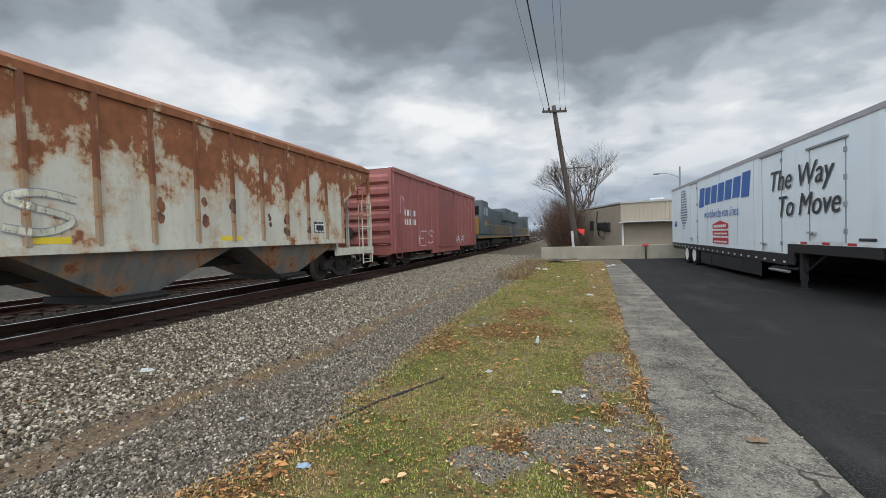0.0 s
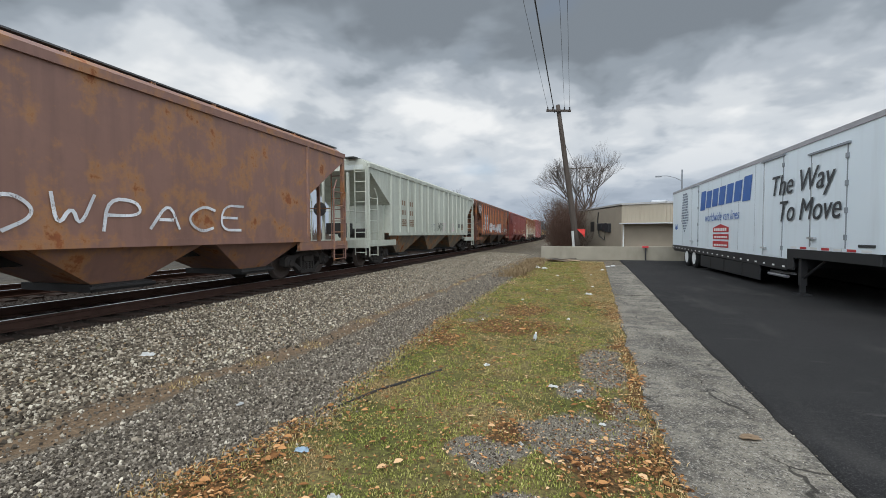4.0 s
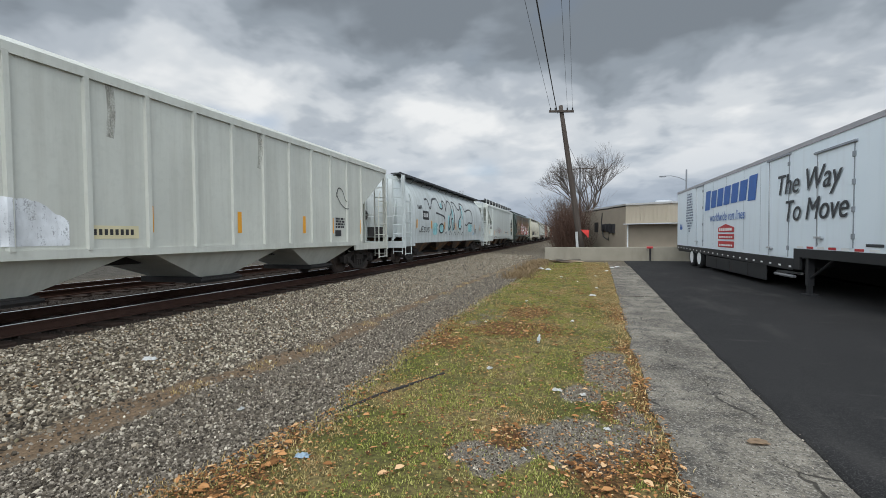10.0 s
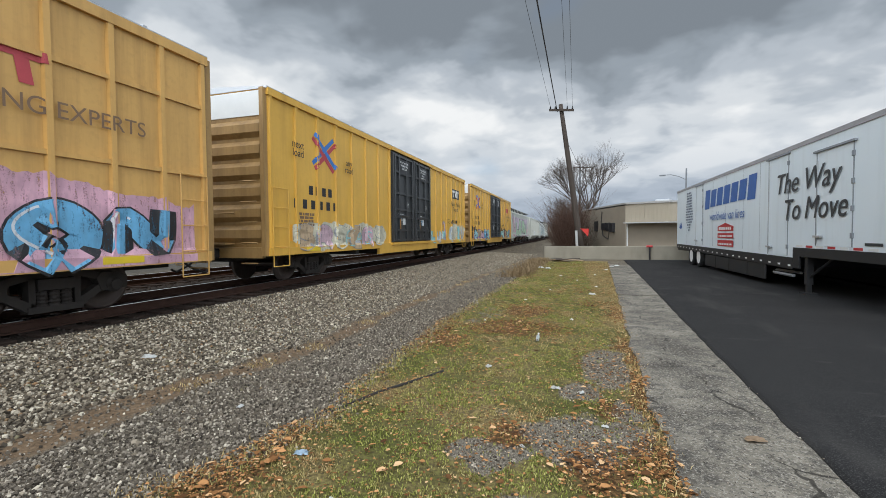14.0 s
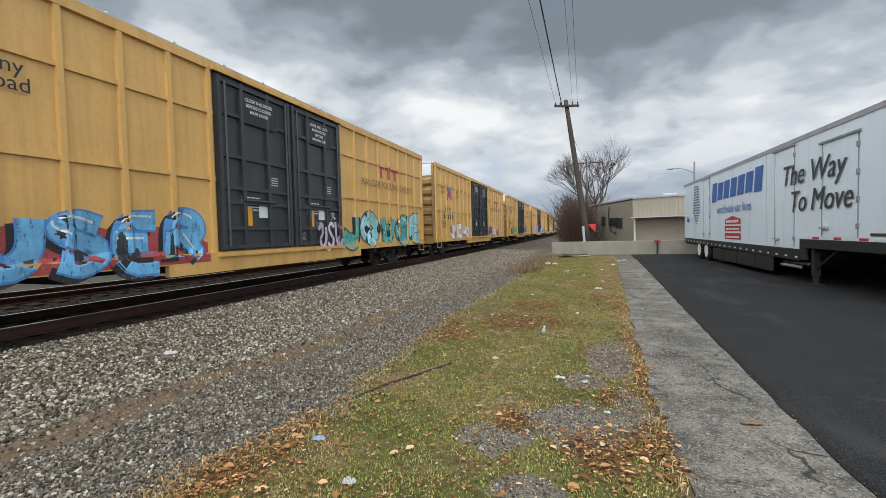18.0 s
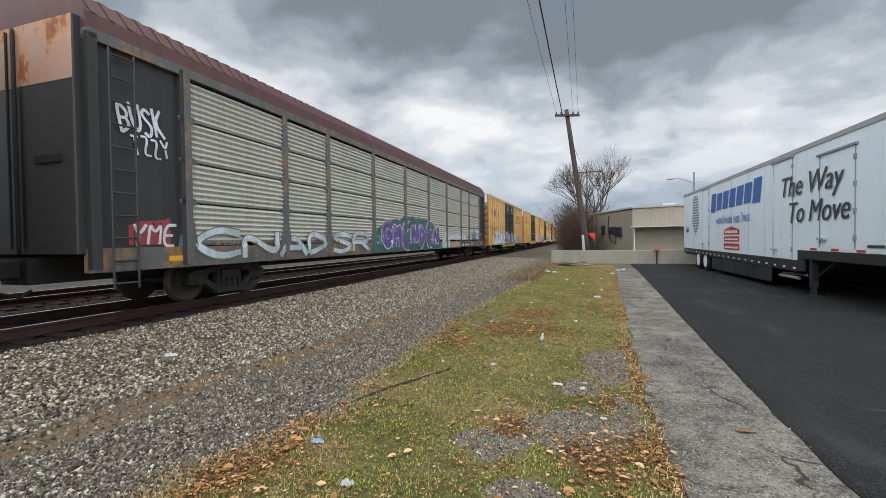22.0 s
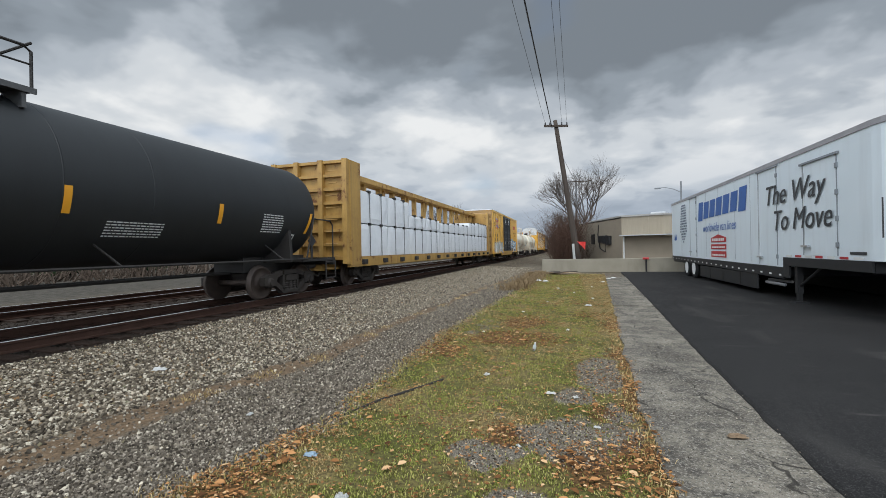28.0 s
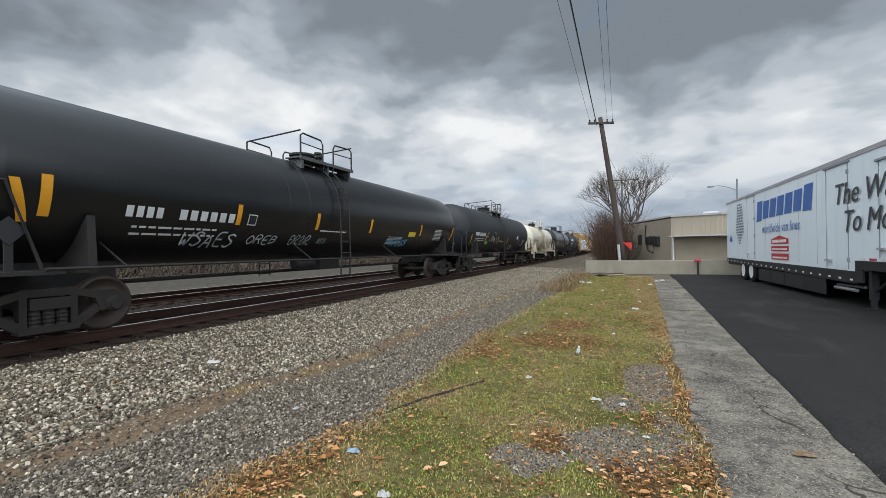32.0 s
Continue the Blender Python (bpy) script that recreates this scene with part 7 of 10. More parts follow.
        part("lock_rod", bm, M["galv"], dd)
    for y in (16.2, 17.6, 19.4, 21.0, 22.4, 25.3):
        bm = bmesh.new()
        box(bm, TX - 0.003, TX - 0.0005, y - 0.006, y + 0.006, 1.1, 3.9)
        part("panel_joint", bm, seam, tr)
    # wheels
    for y in (24.55, 23.25):
        for x in (TX + 0.32, x1 - 0.32):
            bm = bmesh.new()
            revolve(bm, [(-0.28, 0.30), (-0.28, 0.46), (-0.22, 0.505), (0.22, 0.505), (0.28, 0.46), (0.28, 0.30)], "x", 28)
            w = part("wheel", bm, M["rubber"], tr, smooth=False)
            w.location = (x, y, 0.52)
            bm = bmesh.new()
            revolve(bm, [(-0.285, 0.31), (-0.27, 0.27), (-0.18, 0.24), (-0.16, 0.12), (-0.27, 0.10), (-0.28, 0.02)], "x", 24)
            part("rim", bm, M["white"], w, "white painted rim")
    bm = bmesh.new()
    tube(bm, [(TX + 0.3, 23.25, 0.52), (x1 - 0.3, 23.25, 0.52)], 0.09, 10)
    part("axle", bm, dk, tr)
    bm = bmesh.new()
    tube(bm, [(TX + 0.3, 24.55, 0.52), (x1 - 0.3, 24.55, 0.52)], 0.09, 10)
    part("axle", bm, dk, tr)
    for x in (TX + 0.14, x1 - 0.14):
        bm = bmesh.new()
        box(bm, x - 0.07, x + 0.07, 13.38, 13.52, 0.3, 1.05)
        box(bm, x - 0.05, x + 0.05, 13.40, 13.50, 0.08, 0.3)
        box(bm, x - 0.15, x + 0.15, 13.30, 13.60, 0.045, 0.09)
        tube(bm, [(x, 13.4, 0.5), (x, 12.4, 1.02)], 0.03, 6)
        part("landing_leg", bm, dk, tr)
    bm = bmesh.new()
    tube(bm, [(TX + 0.2, 14.4, 0.45), (TX + 0.2, 15.6, 0.45)], 0.05, 6)
    tube(bm, [(TX + 0.3, 14.2, 0.55), (TX + 0.3, 15.7, 0.52)], 0.04, 6)
    part("ramp_rack", bm, M["galv"], tr)
    # lettering and emblems
    tm = Matrix(((0, 0, -1, 0), (-1, 0, 0, 0), (0, 1, 0, 0), (0, 0, 0, 1)))

    def on_trailer(y, z, dx=0.034):
        return Matrix.Translation((TX - dx, y, z)) @ tm
    grey_ink, blue_ink = plain("charcoal_ink", (0.035, 0.038, 0.042), 0.5), plain("blue_ink", (0.035, 0.12, 0.38), 0.5)
    text_part("The Way", 0.81, on_trailer(13.46, 3.02, 0.034), grey_ink, tr, shear=0.25, width=1.04)
    text_part("The Way", 0.81, on_trailer(13.438, 3.02, 0.0355), grey_ink, tr, shear=0.25, width=1.04)
    text_part("To Move", 0.81, on_trailer(13.06, 2.27, 0.034), grey_ink, tr, shear=0.25, width=1.0)
    text_part("To Move", 0.81, on_trailer(13.038, 2.27, 0.0355), grey_ink, tr, shear=0.25, width=1.0)
    text_part("worldwide van lines", 0.50, on_trailer(19.4, 2.36), blue_ink, tr, shear=0.2, width=0.98)
    # brand emblem drawn as plain slanted blocks
    for k in range(7):
        yy = 22.15 - k * 0.82
        hgt = 0.84 if k in (0, 6) else 0.72
        zc = 3.14 + 0.012 * k
        for j, (wa, wb, za, zb) in enumerate(((0.0, 0.66, -0.5, 0.5),)):
            bm = bmesh.new()
            c = [(yy - w - 0.16 * (q + 0.5), zc + hgt * q) for w, q in ((wa, za), (wb, za), (wb, zb), (wa, zb))]
            prism(bm, c, TX - 0.016, TX - 0.012, "x")
            part("emblem_block", bm, blue_ink, tr)
    for z0, z1 in ((1.74, 2.06), (1.46, 1.66), (1.14, 1.38)):
        bm = bmesh.new()
        prism(bm, [(18.5, z0), (20.3, z0), (20.3, z1 - (0.14 if z1 > 2 else 0)), (19.4, z1), (18.5, z1 - (0.14 if z1 > 2 else 0))], TX - 0.016, TX - 0.012, "x")
        pn = part("red_panel", bm, M["red"], tr)
        bm = bmesh.new()
        rnd = random.Random(int(z0 * 10))
        y = 20.15
        while y > 18.7:
            w = rnd.uniform(0.08, 0.2)
            box(bm, TX - 0.0195, TX - 0.0165, y - w, y, z0 + 0.05, z0 + 0.12 + 0.04 * (z1 > 2))
            y -= w + 0.05
        part("panel_writing", bm, M["white"], pn)
    rnd = random.Random(8)
    list_ink = plain("grey_blue_ink", (0.12, 0.15, 0.22), 0.5)
    for k in range(15):
        z = 3.72 - k * 0.135
        half = 0.42 + 0.03 * min(k, 8) if k < 11 else 0.62 - (k - 10) * 0.12
        bm = bmesh.new()
        y = 24.85 + half
        while y > 24.85 - half:
            w = rnd.uniform(0.10, 0.32)
            box(bm, TX - 0.016, TX - 0.012, max(y - w, 24.85 - half), y, z - 0.045, z + 0.03)
            y -= w + 0.09
        part("small_writing", bm, list_ink, tr)
    bm = bmesh.new()
    prism(bm, [(26.9, 1.95), (26.75, 2.25), (26.6, 2.05), (26.45, 2.25), (26.3, 1.95), (26.6, 1.9)], TX - 0.016, TX - 0.012, "x")
    part("small_emblem", bm, blue_ink, tr)
    bm = bmesh.new()
    box(bm, TX - 0.016, TX - 0.012, 10.42, 10.96, 1.38, 1.44)
    part("number_bar", bm, grey_ink, tr)
    # upright number near the rounded front corner, as plain bars
    bm = bmesh.new()
    box(bm, TX + 0.028, TX + 0.036, 10.0, 10.1, 1.72, 2.5)
    part("number_bar", bm, grey_ink, tr)
    return tr


trailer()

# dark box on wheels, added close behind the white trailer to block light
bk = tagged(empty("light_block_box"), "dark box on wheels added behind the white trailer to block light", "trailer")
bm = bmesh.new()
box(bm, 8.56, 11.1, 4.0, 27.2, 0.10, 3.7)
part("box_body", bevelled(bm, 0.04), M["black"], bk)
for y in (9.0, 22.6, 24.0):
    bm = bmesh.new()
    revolve(bm, [(-0.28, 0.30), (-0.28, 0.46), (-0.22, 0.505), (0.22, 0.505), (0.28, 0.46), (0.28, 0.30)], "x", 20)
    w = part("wheel", bm, M["rubber"], bk)
    w.location = (8.9, y, 0.52)

# ---------------- trees and brush ----------------
bark = plain("grey_bark", (0.085, 0.07, 0.06), 0.95, 0, 0.35, 5, 0.3)


def branch(bm, p, d, r, n, rnd, depth, spread_a):
    q = p + d
    mid = p.lerp(q, 0.5) + Vector((rnd.uniform(-1, 1), rnd.uniform(-1, 1), rnd.uniform(-0.4, 0.6))) * d.length * 0.07
    tube(bm, [p, mid, q], [r, r * 0.85, r * 0.68], 6 if r > 0.04 else 4 if r > 0.015 else 3, False)
    if depth == 0:
        return
    for k in range(n):
        a = Vector((rnd.gauss(0, 1), rnd.gauss(0, 1), rnd.gauss(0.25, 0.6))).normalized()
        nd = (d.normalized() + a * spread_a + Vector((0, 0, 0.10))).normalized() * d.length * rnd.uniform(0.64, 0.84)
        st = p.lerp(q, rnd.uniform(0.55, 1.0)) if k else q
        branch(bm, st, nd, r * rnd.uniform(0.48, 0.66), n, rnd, depth - 1, spread_a)


def bare_tree(x, y, h, seed, label, depth=6, r=0.16, spread_a=0.55):
    rnd = random.Random(seed)
    t = tagged(empty("bare_tree", pose(x, y, 0)), label, "tree", group="bare trees")
    bm = bmesh.new()
    tube(bm, [(0, 0, -0.1), (0.05, 0, h * 0.14), (0.0, 0.04, h * 0.26)], [r * 1.25, r, r * 0.9], 9, False)
    part("trunk", bm, bark, t)
    bm = bmesh.new()
    for k in range(5):
        a = 2 * math.pi * k / 5 + rnd.uniform(-0.3, 0.3)
        d = Vector((math.cos(a) * 0.55, math.sin(a) * 0.55, rnd.uniform(0.7, 1.0))).normalized() * h * 0.21
        branch(bm, Vector((0, 0, h * rnd.uniform(0.18, 0.26))), d, r * 0.6, 3, rnd, depth - 1, spread_a)
    part("crown", bm, bark, t, "bare twiggy crown")
    return t


bare_tree(1.35, 47.0, 11.6, 17, "leafless tree spreading behind the warehouse", 7, 0.19, 0.60)
bare_tree(0.1, 52.0, 8.0, 9, "leafless tree beside the line", 5, 0.16)
far_tree = bare_tree(-44, 150, 21.0, 5, "large leafless tree far beyond the tracks", 6, 0.45)
copy_thing(far_tree, pose(-58, 205, -2, 0, 0, 70))
copy_thing(far_tree, pose(-62, 320, -3, 0, 0, 200))
copy_thing(far_tree, pose(-20, 420, -6, 0, 0, 150))

brush_m = plain("dry_brush_twigs", (0.10, 0.075, 0.058), 0.95, 0, 0.4, 8)
brush_red = plain("reddish_brush_twigs", (0.088, 0.052, 0.038), 0.95, 0, 0.5, 8)


def brush(x, y, w, d, h, n, seed, material, label):
    rnd = random.Random(seed)
    bm = bmesh.new()
    for _ in range(n):
        px, py = rnd.gauss(0, 0.35) * w, rnd.gauss(0, 0.35) * d
        hh = h * rnd.uniform(0.45, 1.0) * max(0.25, 1 - (abs(px) / w) ** 2)
        lean = Vector((rnd.gauss(0, 0.28), rnd.gauss(0, 0.28), 1)) * hh
        p = Vector((px, py, -0.05))
        tube(bm, [p, p + lean * 0.55 + Vector((rnd.gauss(0, .06), rnd.gauss(0, .06), 0)) * hh, p + lean], [0.018, 0.012, 0.004], 3, False)
        for _k in range(4):
            q = p + lean * rnd.uniform(0.3, 0.9)
            e = Vector((rnd.gauss(0, 0.5), rnd.gauss(0, 0.5), rnd.uniform(0.1, 0.9))) * hh * 0.28
            tube(bm, [q, q + e], [0.008, 0.003], 3, False)
    ob = part("brush", bm, material)
    ob.location = (x, y, 0)
    return tagged(ob, label, "bush", group="dry brush")


brush(-0.35, 44.0, 1.25, 3.0, 6.2, 520, 11, brush_m, "tall leafless brush beside the pole")
brush(-0.7, 50.0, 1.3, 4.0, 5.2, 340, 12, brush_red, "dense reddish leafless brush")
brush(-0.35, 40.0, 1.0, 1.8, 5.2, 420, 16, brush_red, "dense reddish leafless brush by the pole")
brush(0.6, 40.5, 1.4, 2.0, 3.2, 160, 13, brush_m, "leafless brush at the building's corner")
brush(-0.6, 62.0, 2.2, 8.0, 4.2, 300, 14, brush_m, "leafless brush along the line")
brush(-2.6, 90.0, 2.5, 14.0, 4.0, 260, 15, brush_red, "leafless brush along the distant line")


def conifer(x, y, h, seed):
    rnd = random.Random(seed)
    t = tagged(empty("conifer", pose(x, y, 0)), "dark green conifer beyond the tracks", "conifer", group="conifers beyond the tracks")
    bm = bmesh.new()
    tube(bm, [(0, 0, 0), (0, 0, h * 0.96)], [h * 0.028, 0.02], 7)
    part("trunk", bm, bark, t)
    bm = bmesh.new()
    tiers = 15
    for k in range(tiers):
        u = k / (tiers - 1)
        z = h * (0.10 + 0.88 * u)
        rad = h * 0.30 * (1 - u) ** 0.85 + 0.12
        for j in range(11):
            a = 2 * math.pi * (j + rnd.random()) / 11
            L = rad * rnd.uniform(0.65, 1.15)
            d = Vector((math.cos(a), math.sin(a), rnd.uniform(-0.35, 0.05)))
            for m_ in range(7):
                c = Vector((0, 0, z)) + d * L * (m_ + 0.6) / 7
                w = 0.30 * L * (1.1 - m_ / 8) + 0.06
                e = Vector((rnd.gauss(0, 1), rnd.gauss(0, 1), rnd.gauss(0, 0.5))).normalized() * w
                f = d.cross(e).normalized() * w * 0.55
                v = [bm.verts.new(c + q) for q in (e, f, -e * 0.8, -f + Vector((0, 0, -0.08)))]
                bm.faces.new(v)
    part("crown", bm, M["needle"], t)


nd = Mat("conifer_needles", 0.9)
nd.color(nd.mix(nd.noise(3.0, 4), (0.018, 0.034, 0.016), (0.055, 0.085, 0.038)))
M["needle"] = nd.m
for k, (cx, cy, ch) in enumerate(((-39, 24.5, 7.2), (-41, 19.0, 7.8), (-40, 31, 6.2), (-43, 13, 7.4), (-42, 36.5, 5.6), (-46, 27, 6.8), (-44, 6, 7.6))):
    conifer(cx, cy, ch, 20 + k)

# slender pole farther off with a long crossarm
sp = tagged(empty("utility_pole"), "slender grey utility pole farther along with a crossarm", "utility pole")
bm = bmesh.new()
tube(bm, [(1.02, 60, 0), (1.02, 60, 10.7)], [0.15, 0.11], 9)
part("shaft", bm, LAMP_GREY, sp)
bm = bmesh.new()
box(bm, -0.8, 3.0, 59.8, 59.9, 10.36, 10.48)
part("crossarm", bm, wood.m, sp)

# low far bank and woods beyond the second track
bm = bmesh.new()
rnd = random.Random(4)
for k in range(900):
    y = rnd.uniform(-60, 420)
    x = -75 - rnd.random() * 40 + bend(y) * 0.6
    h = rnd.uniform(3, 7)
    c = Vector((x, y, 0))
    for m_ in range(5):
        p = c + Vector((rnd.gauss(0, 1.6), rnd.gauss(0, 1.6), 0))
        tube(bm, [p, p + Vector((rnd.gauss(0, 0.8), rnd.gauss(0, 0.8), h * rnd.uniform(0.6, 1)))], [0.14, 0.03], 3, False)
for k in range(1300):
    right = rnd.random() < 0.35
    y = rnd.uniform(110, 420) if right else rnd.uniform(420, 760)
    x = rnd.uniform(3, 45) if right else rnd.uniform(-230, 10)
    if not right and abs(x - TRACK_X - bend(y)) < 14:
        continue
    h = rnd.uniform(4, 8) if right else rnd.uniform(7, 13)
    c = Vector((x, y, 0))
    for m_ in range(5):
        p = c + Vector((rnd.gauss(0, 1.8), rnd.gauss(0, 1.8), 0))
        tube(bm, [p, p + Vector((rnd.gauss(0, 0.9), rnd.gauss(0, 0.9), h * rnd.uniform(0.6, 1)))], [0.3, 0.06], 3, False)
for k in range(1500):
    y = rnd.uniform(-25, 230)
    x = -31 - abs(rnd.gauss(0, 3.0)) + bend(y)
    h = rnd.uniform(0.8, 2.3)
    for m_ in range(6):
        p = Vector((x + rnd.gauss(0, 0.6), y + rnd.gauss(0, 0.8), 0))
        tube(bm, [p, p + Vector((rnd.gauss(0, 0.5), rnd.gauss(0, 0.5), h * rnd.uniform(0.5, 1)))], [0.06, 0.015], 3, False)
tagged(part("far_woods", bm, brush_m), "bare grey woodland in the far distance", "woods", kind="stuff")

# signal gantry far down the line
gan = tagged(empty("signal_gantry"), "grey signal bridge over the distant tracks", "signal gantry")
gy = 300.0
gx0 = TRACK_X + bend(gy)
bm = bmesh.new()
for x in (gx0 - 9, gx0 + 4.2):
    box(bm, x - 0.2, x + 0.2, gy - 0.2, gy + 0.2, 0, 8.2)
part("gantry_post", bm, M["galv"], gan)
bm = bmesh.new()
box(bm, gx0 - 9.2, gx0 + 4.4, gy - 0.3, gy + 0.3, 7.6, 8.0)
part("gantry_beam", bm, M["galv"], gan)
for x in (gx0, gx0 - 4.5):
    bm = bmesh.new()
    box(bm, x - 0.4, x + 0.4, gy - 0.5, gy - 0.3, 8.0, 9.9)
    part("signal_head", bm, M["black"], gan)

# ---------------- lumber on the flat car ----------------
wrapm = Mat("white_lumber_wrap", 0.35)
wrapm.color(wrapm.mix(wrapm.noise(1.6, 6, rough=0.65), (0.60, 0.62, 0.64), (0.80, 0.81, 0.82)))
wrapm.bump(wrapm.noise(3.5, 6, stretch=(1, 1, 0.6), rough=0.7), 0.5, 0.05)
_car27, L27, s27 = CARS[27]
rnd = random.Random(31)
y = -L27 / 2 + 0.85
k = 0
while y < L27 / 2 - 1.6:
    ln = min(2.45, L27 / 2 - 0.8 - y)
    lumber(s27, y, y + ln, 1.09, 2.30, wrapm.m, rnd)
    hi = (3.55, 3.55, 2.95, 2.95, 2.85, 2.95, 2.95, 3.25, 3.35)[min(k, 8)]
    lumber(s27, y, y + ln, 2.34, hi, wrapm.m, rnd)
    y += ln
    k += 1

# ---------------- lettering, plates and spray paint ----------------
INK = plain("black_stencil", (0.02, 0.02, 0.022), 0.6)
INK_W = plain("white_stencil", (0.66, 0.66, 0.64), 0.6)
INK_FADE = plain("faded_brown_stencil", (0.20, 0.12, 0.07), 0.7)
LOGO_RED = plain("logo_red", (0.46, 0.06, 0.07), 0.6)
LOGO_BLUE = plain("logo_blue", (0.05, 0.18, 0.50), 0.6)
PATCH = plain("pale_repaint_patch", (0.48, 0.50, 0.46), 0.6)
P_ENDRUST = car_paint("rusty_rack_end_top", (0.50, 0.30, 0.22), 0.25, 0.5, 47, (0.30, 0.11, 0.05))
M["orange_faded"] = plain("faded_orange_label", (0.42, 0.16, 0.06), 0.6)
M["green_tag"] = plain("bright_green_label", (0.08, 0.60, 0.10), 0.4, 0, 0.12, 4)
M["cream_field"] = plain("cream_repaint_field", (0.62, 0.55, 0.34), 0.6)
PATCH_B = plain("blue_grey_repaint_patch", (0.20, 0.24, 0.26), 0.6)


def reflectors(car, ys_, x, z0=1.5, h=0.45, material=None, curve=None):
    for y in ys_:
        patch(car, "reflector", x, y - 0.06, y + 0.06, z0, z0 + h, material or M["orange"], "reflector strip", curve=curve)


def hop_surf(k, ribs):
    return rib_surf(1.492, CARS[k][2], ribs)


RIBS = {2: 15, 3: 16, 4: 16, 5: 15, 7: 16, 9: 16, 12: 17}
for k, ribs in RIBS.items():
    car, L, inn = CARS[k]
    ink = {2: INK, 3: INK_W, 4: INK_W, 5: INK_FADE, 7: INK, 9: INK, 12: INK}[k]
    pitch = (2 * inn - 0.12) / (ribs - 1)
    for j in (1, 2):
        yc = -inn + 0.06 + pitch * (j + 0.5)
        if k in (2, 7, 9):
            patch(car, "number_plate_field", 1.492, yc - pitch * 0.30, yc + pitch * 0.30, 2.15, 2.45, PATCH)
            patch(car, "number_plate_field", 1.492, yc - pitch * 0.30, yc + pitch * 0.30, 2.58, 2.90, PATCH if k != 9 else M["cream_field"])
        if k == 4:
            patch(car, "number_plate_field", 1.492, yc - pitch * 0.42, yc + pitch * 0.42, 2.0, 3.05, PATCH_B)
        bars_between(car, yc - pitch * 0.26, yc + pitch * 0.26, 2.74, 0.22, 2, ink, 1.493)
        bars_between(car, yc - pitch * 0.26, yc + pitch * 0.26, 2.30, 0.22, 2 + j % 2, ink, 1.493)
        marks(car, 1.497, yc, 1.82, pitch * 0.6, 0.34, 4, ink, seed=k * 7 + j)
    marks(car, 1.497, inn - pitch * 1.5, 1.75, pitch * 0.55, 0.36, 4, ink, seed=k + 40)
    for e in (-1, 1):
        bm = bmesh.new()
        box(bm, 0.5, 1.25, e * (L / 2) - (0.006 if e < 0 else -0.0), e * (L / 2) + (0.0 if e < 0 else 0.006), 4.0 - 0.20, 4.0 - 0.02)
        part("end_plate", bm, PATCH, car, "pale number plate")
S = {k: hop_surf(k, r) for k, r in RIBS.items()}
for k, ys_ in ((3, (-4.4, -0.7, 1.09, 4.1, 7.0)), (9, (-7.6, -4.67, -0.9, 1.1, 4.6)), (12, (0.03, 2.22, 4.7, 6.2, 8.1)), (7, (-6.4, 0.0, 4.2)), (4, (-6.0, -2.2, 1.68, 5.4))):
    for y in ys_:
        flat = k == 9
        patch(CARS[k][0], "reflector", 1.494, y - (0.3 if flat else 0.06), y + (0.3 if flat else 0.06), 1.41, 1.52 if flat else 1.90, M["yellow_tag"] if k in (3, 4) else M["orange"], "reflector strip")
# rusted white hopper: faint tag and dark blistered spots
c2 = CARS[2][0]
piece(c2, S[2], "ES", -3.3, -1.25, 1.5, 2.25, ["pale", "cream"], "grey", fat=0.09, edge=0.02, seed=4)
rnd = random.Random(17)
for y, zc, r in ((0.15, 1.95, 0.10), (1.16, 2.0, 0.13), (1.95, 2.05, 0.10), (3.2, 2.05, 0.08), (3.86, 1.8, 0.09), (4.9, 1.75, 0.06)):
    bm = bmesh.new()
    for q in range(5):
        blob(bm, (y + rnd.uniform(-.04, .04), zc + rnd.uniform(-.26, .26)), r * rnd.uniform(0.6, 1.1), S[2], 0.004 + 0.0003 * q, rnd, 0.75)
    part("rust_spot", bm, P_BROWN, c2, "dark rust blister")
for y in (-1.7, 1.9):
    patch(c2, "reflector", 1.494, y - 0.3, y + 0.3, 1.41, 1.51, M["yellow_tag"], "reflector strip")
patch(c2, "dark_panel", 1.493, 5.25, 5.75, 1.62, 1.86, M["white"])
patch(c2, "dark_panel", 1.4975, 5.31, 5.69, 1.66, 1.82, M["black"])
# oxide red hopper: white lines and a small panel
for z, w in ((1.62, 0.62), (1.54, 0.5), (1.46, 0.45)):
    patch(CARS[3][0], "white_line", 1.493, 0.18 - w / 2, 0.18 + w / 2, z, z + 0.03, M["white"])
patch(CARS[3][0], "small_panel", 1.493, 4.8, 5.34, 1.56, 1.80, M["white"])
patch(CARS[3][0], "small_panel", 1.4975, 4.85, 5.29, 1.60, 1.76, M["black"])
scrawl(CARS[3][0], S[3], 1.9, 2.5, 1.6, 2.0, "rose", 31, 2, 0.02)
# brown hopper: silver letters, blue tag and the faded slogan
c4 = CARS[4][0]
piece(c4, S[4], "CHASE", -3.6, 3.3, 1.42, 2.42, ["white", "white", "pale"], "pale", fat=0.30, edge=0.03, seed=11, shine="grey")
tag_word(c4, S[4], "ACTS WUKE", 3.6, 7.2, 1.48, 1.92, "aqua", 0.035)
tag_word(c4, lambda y, z: 1.495, "RESN", -8.5, -7.3, 3.05, 3.75, "white", 0.05)
tag_word(c4, S[4], "PSEA", -7.0, -5.7, 1.5, 2.1, "cream", 0.05)
text_part("the ACTION road", 0.50, on_side(1.552, 3.55, 2.60), P_RIBO, c4, width=1.2, shear=0.2)
for i in range(6):
    a = 0.1 + i * 0.97
    patch_on(c4, "faded_emblem", S[4], 0.003, a + 0.2, a + 0.72, 3.02, 3.5 - 0.12 * (i % 2), P_RIBO)
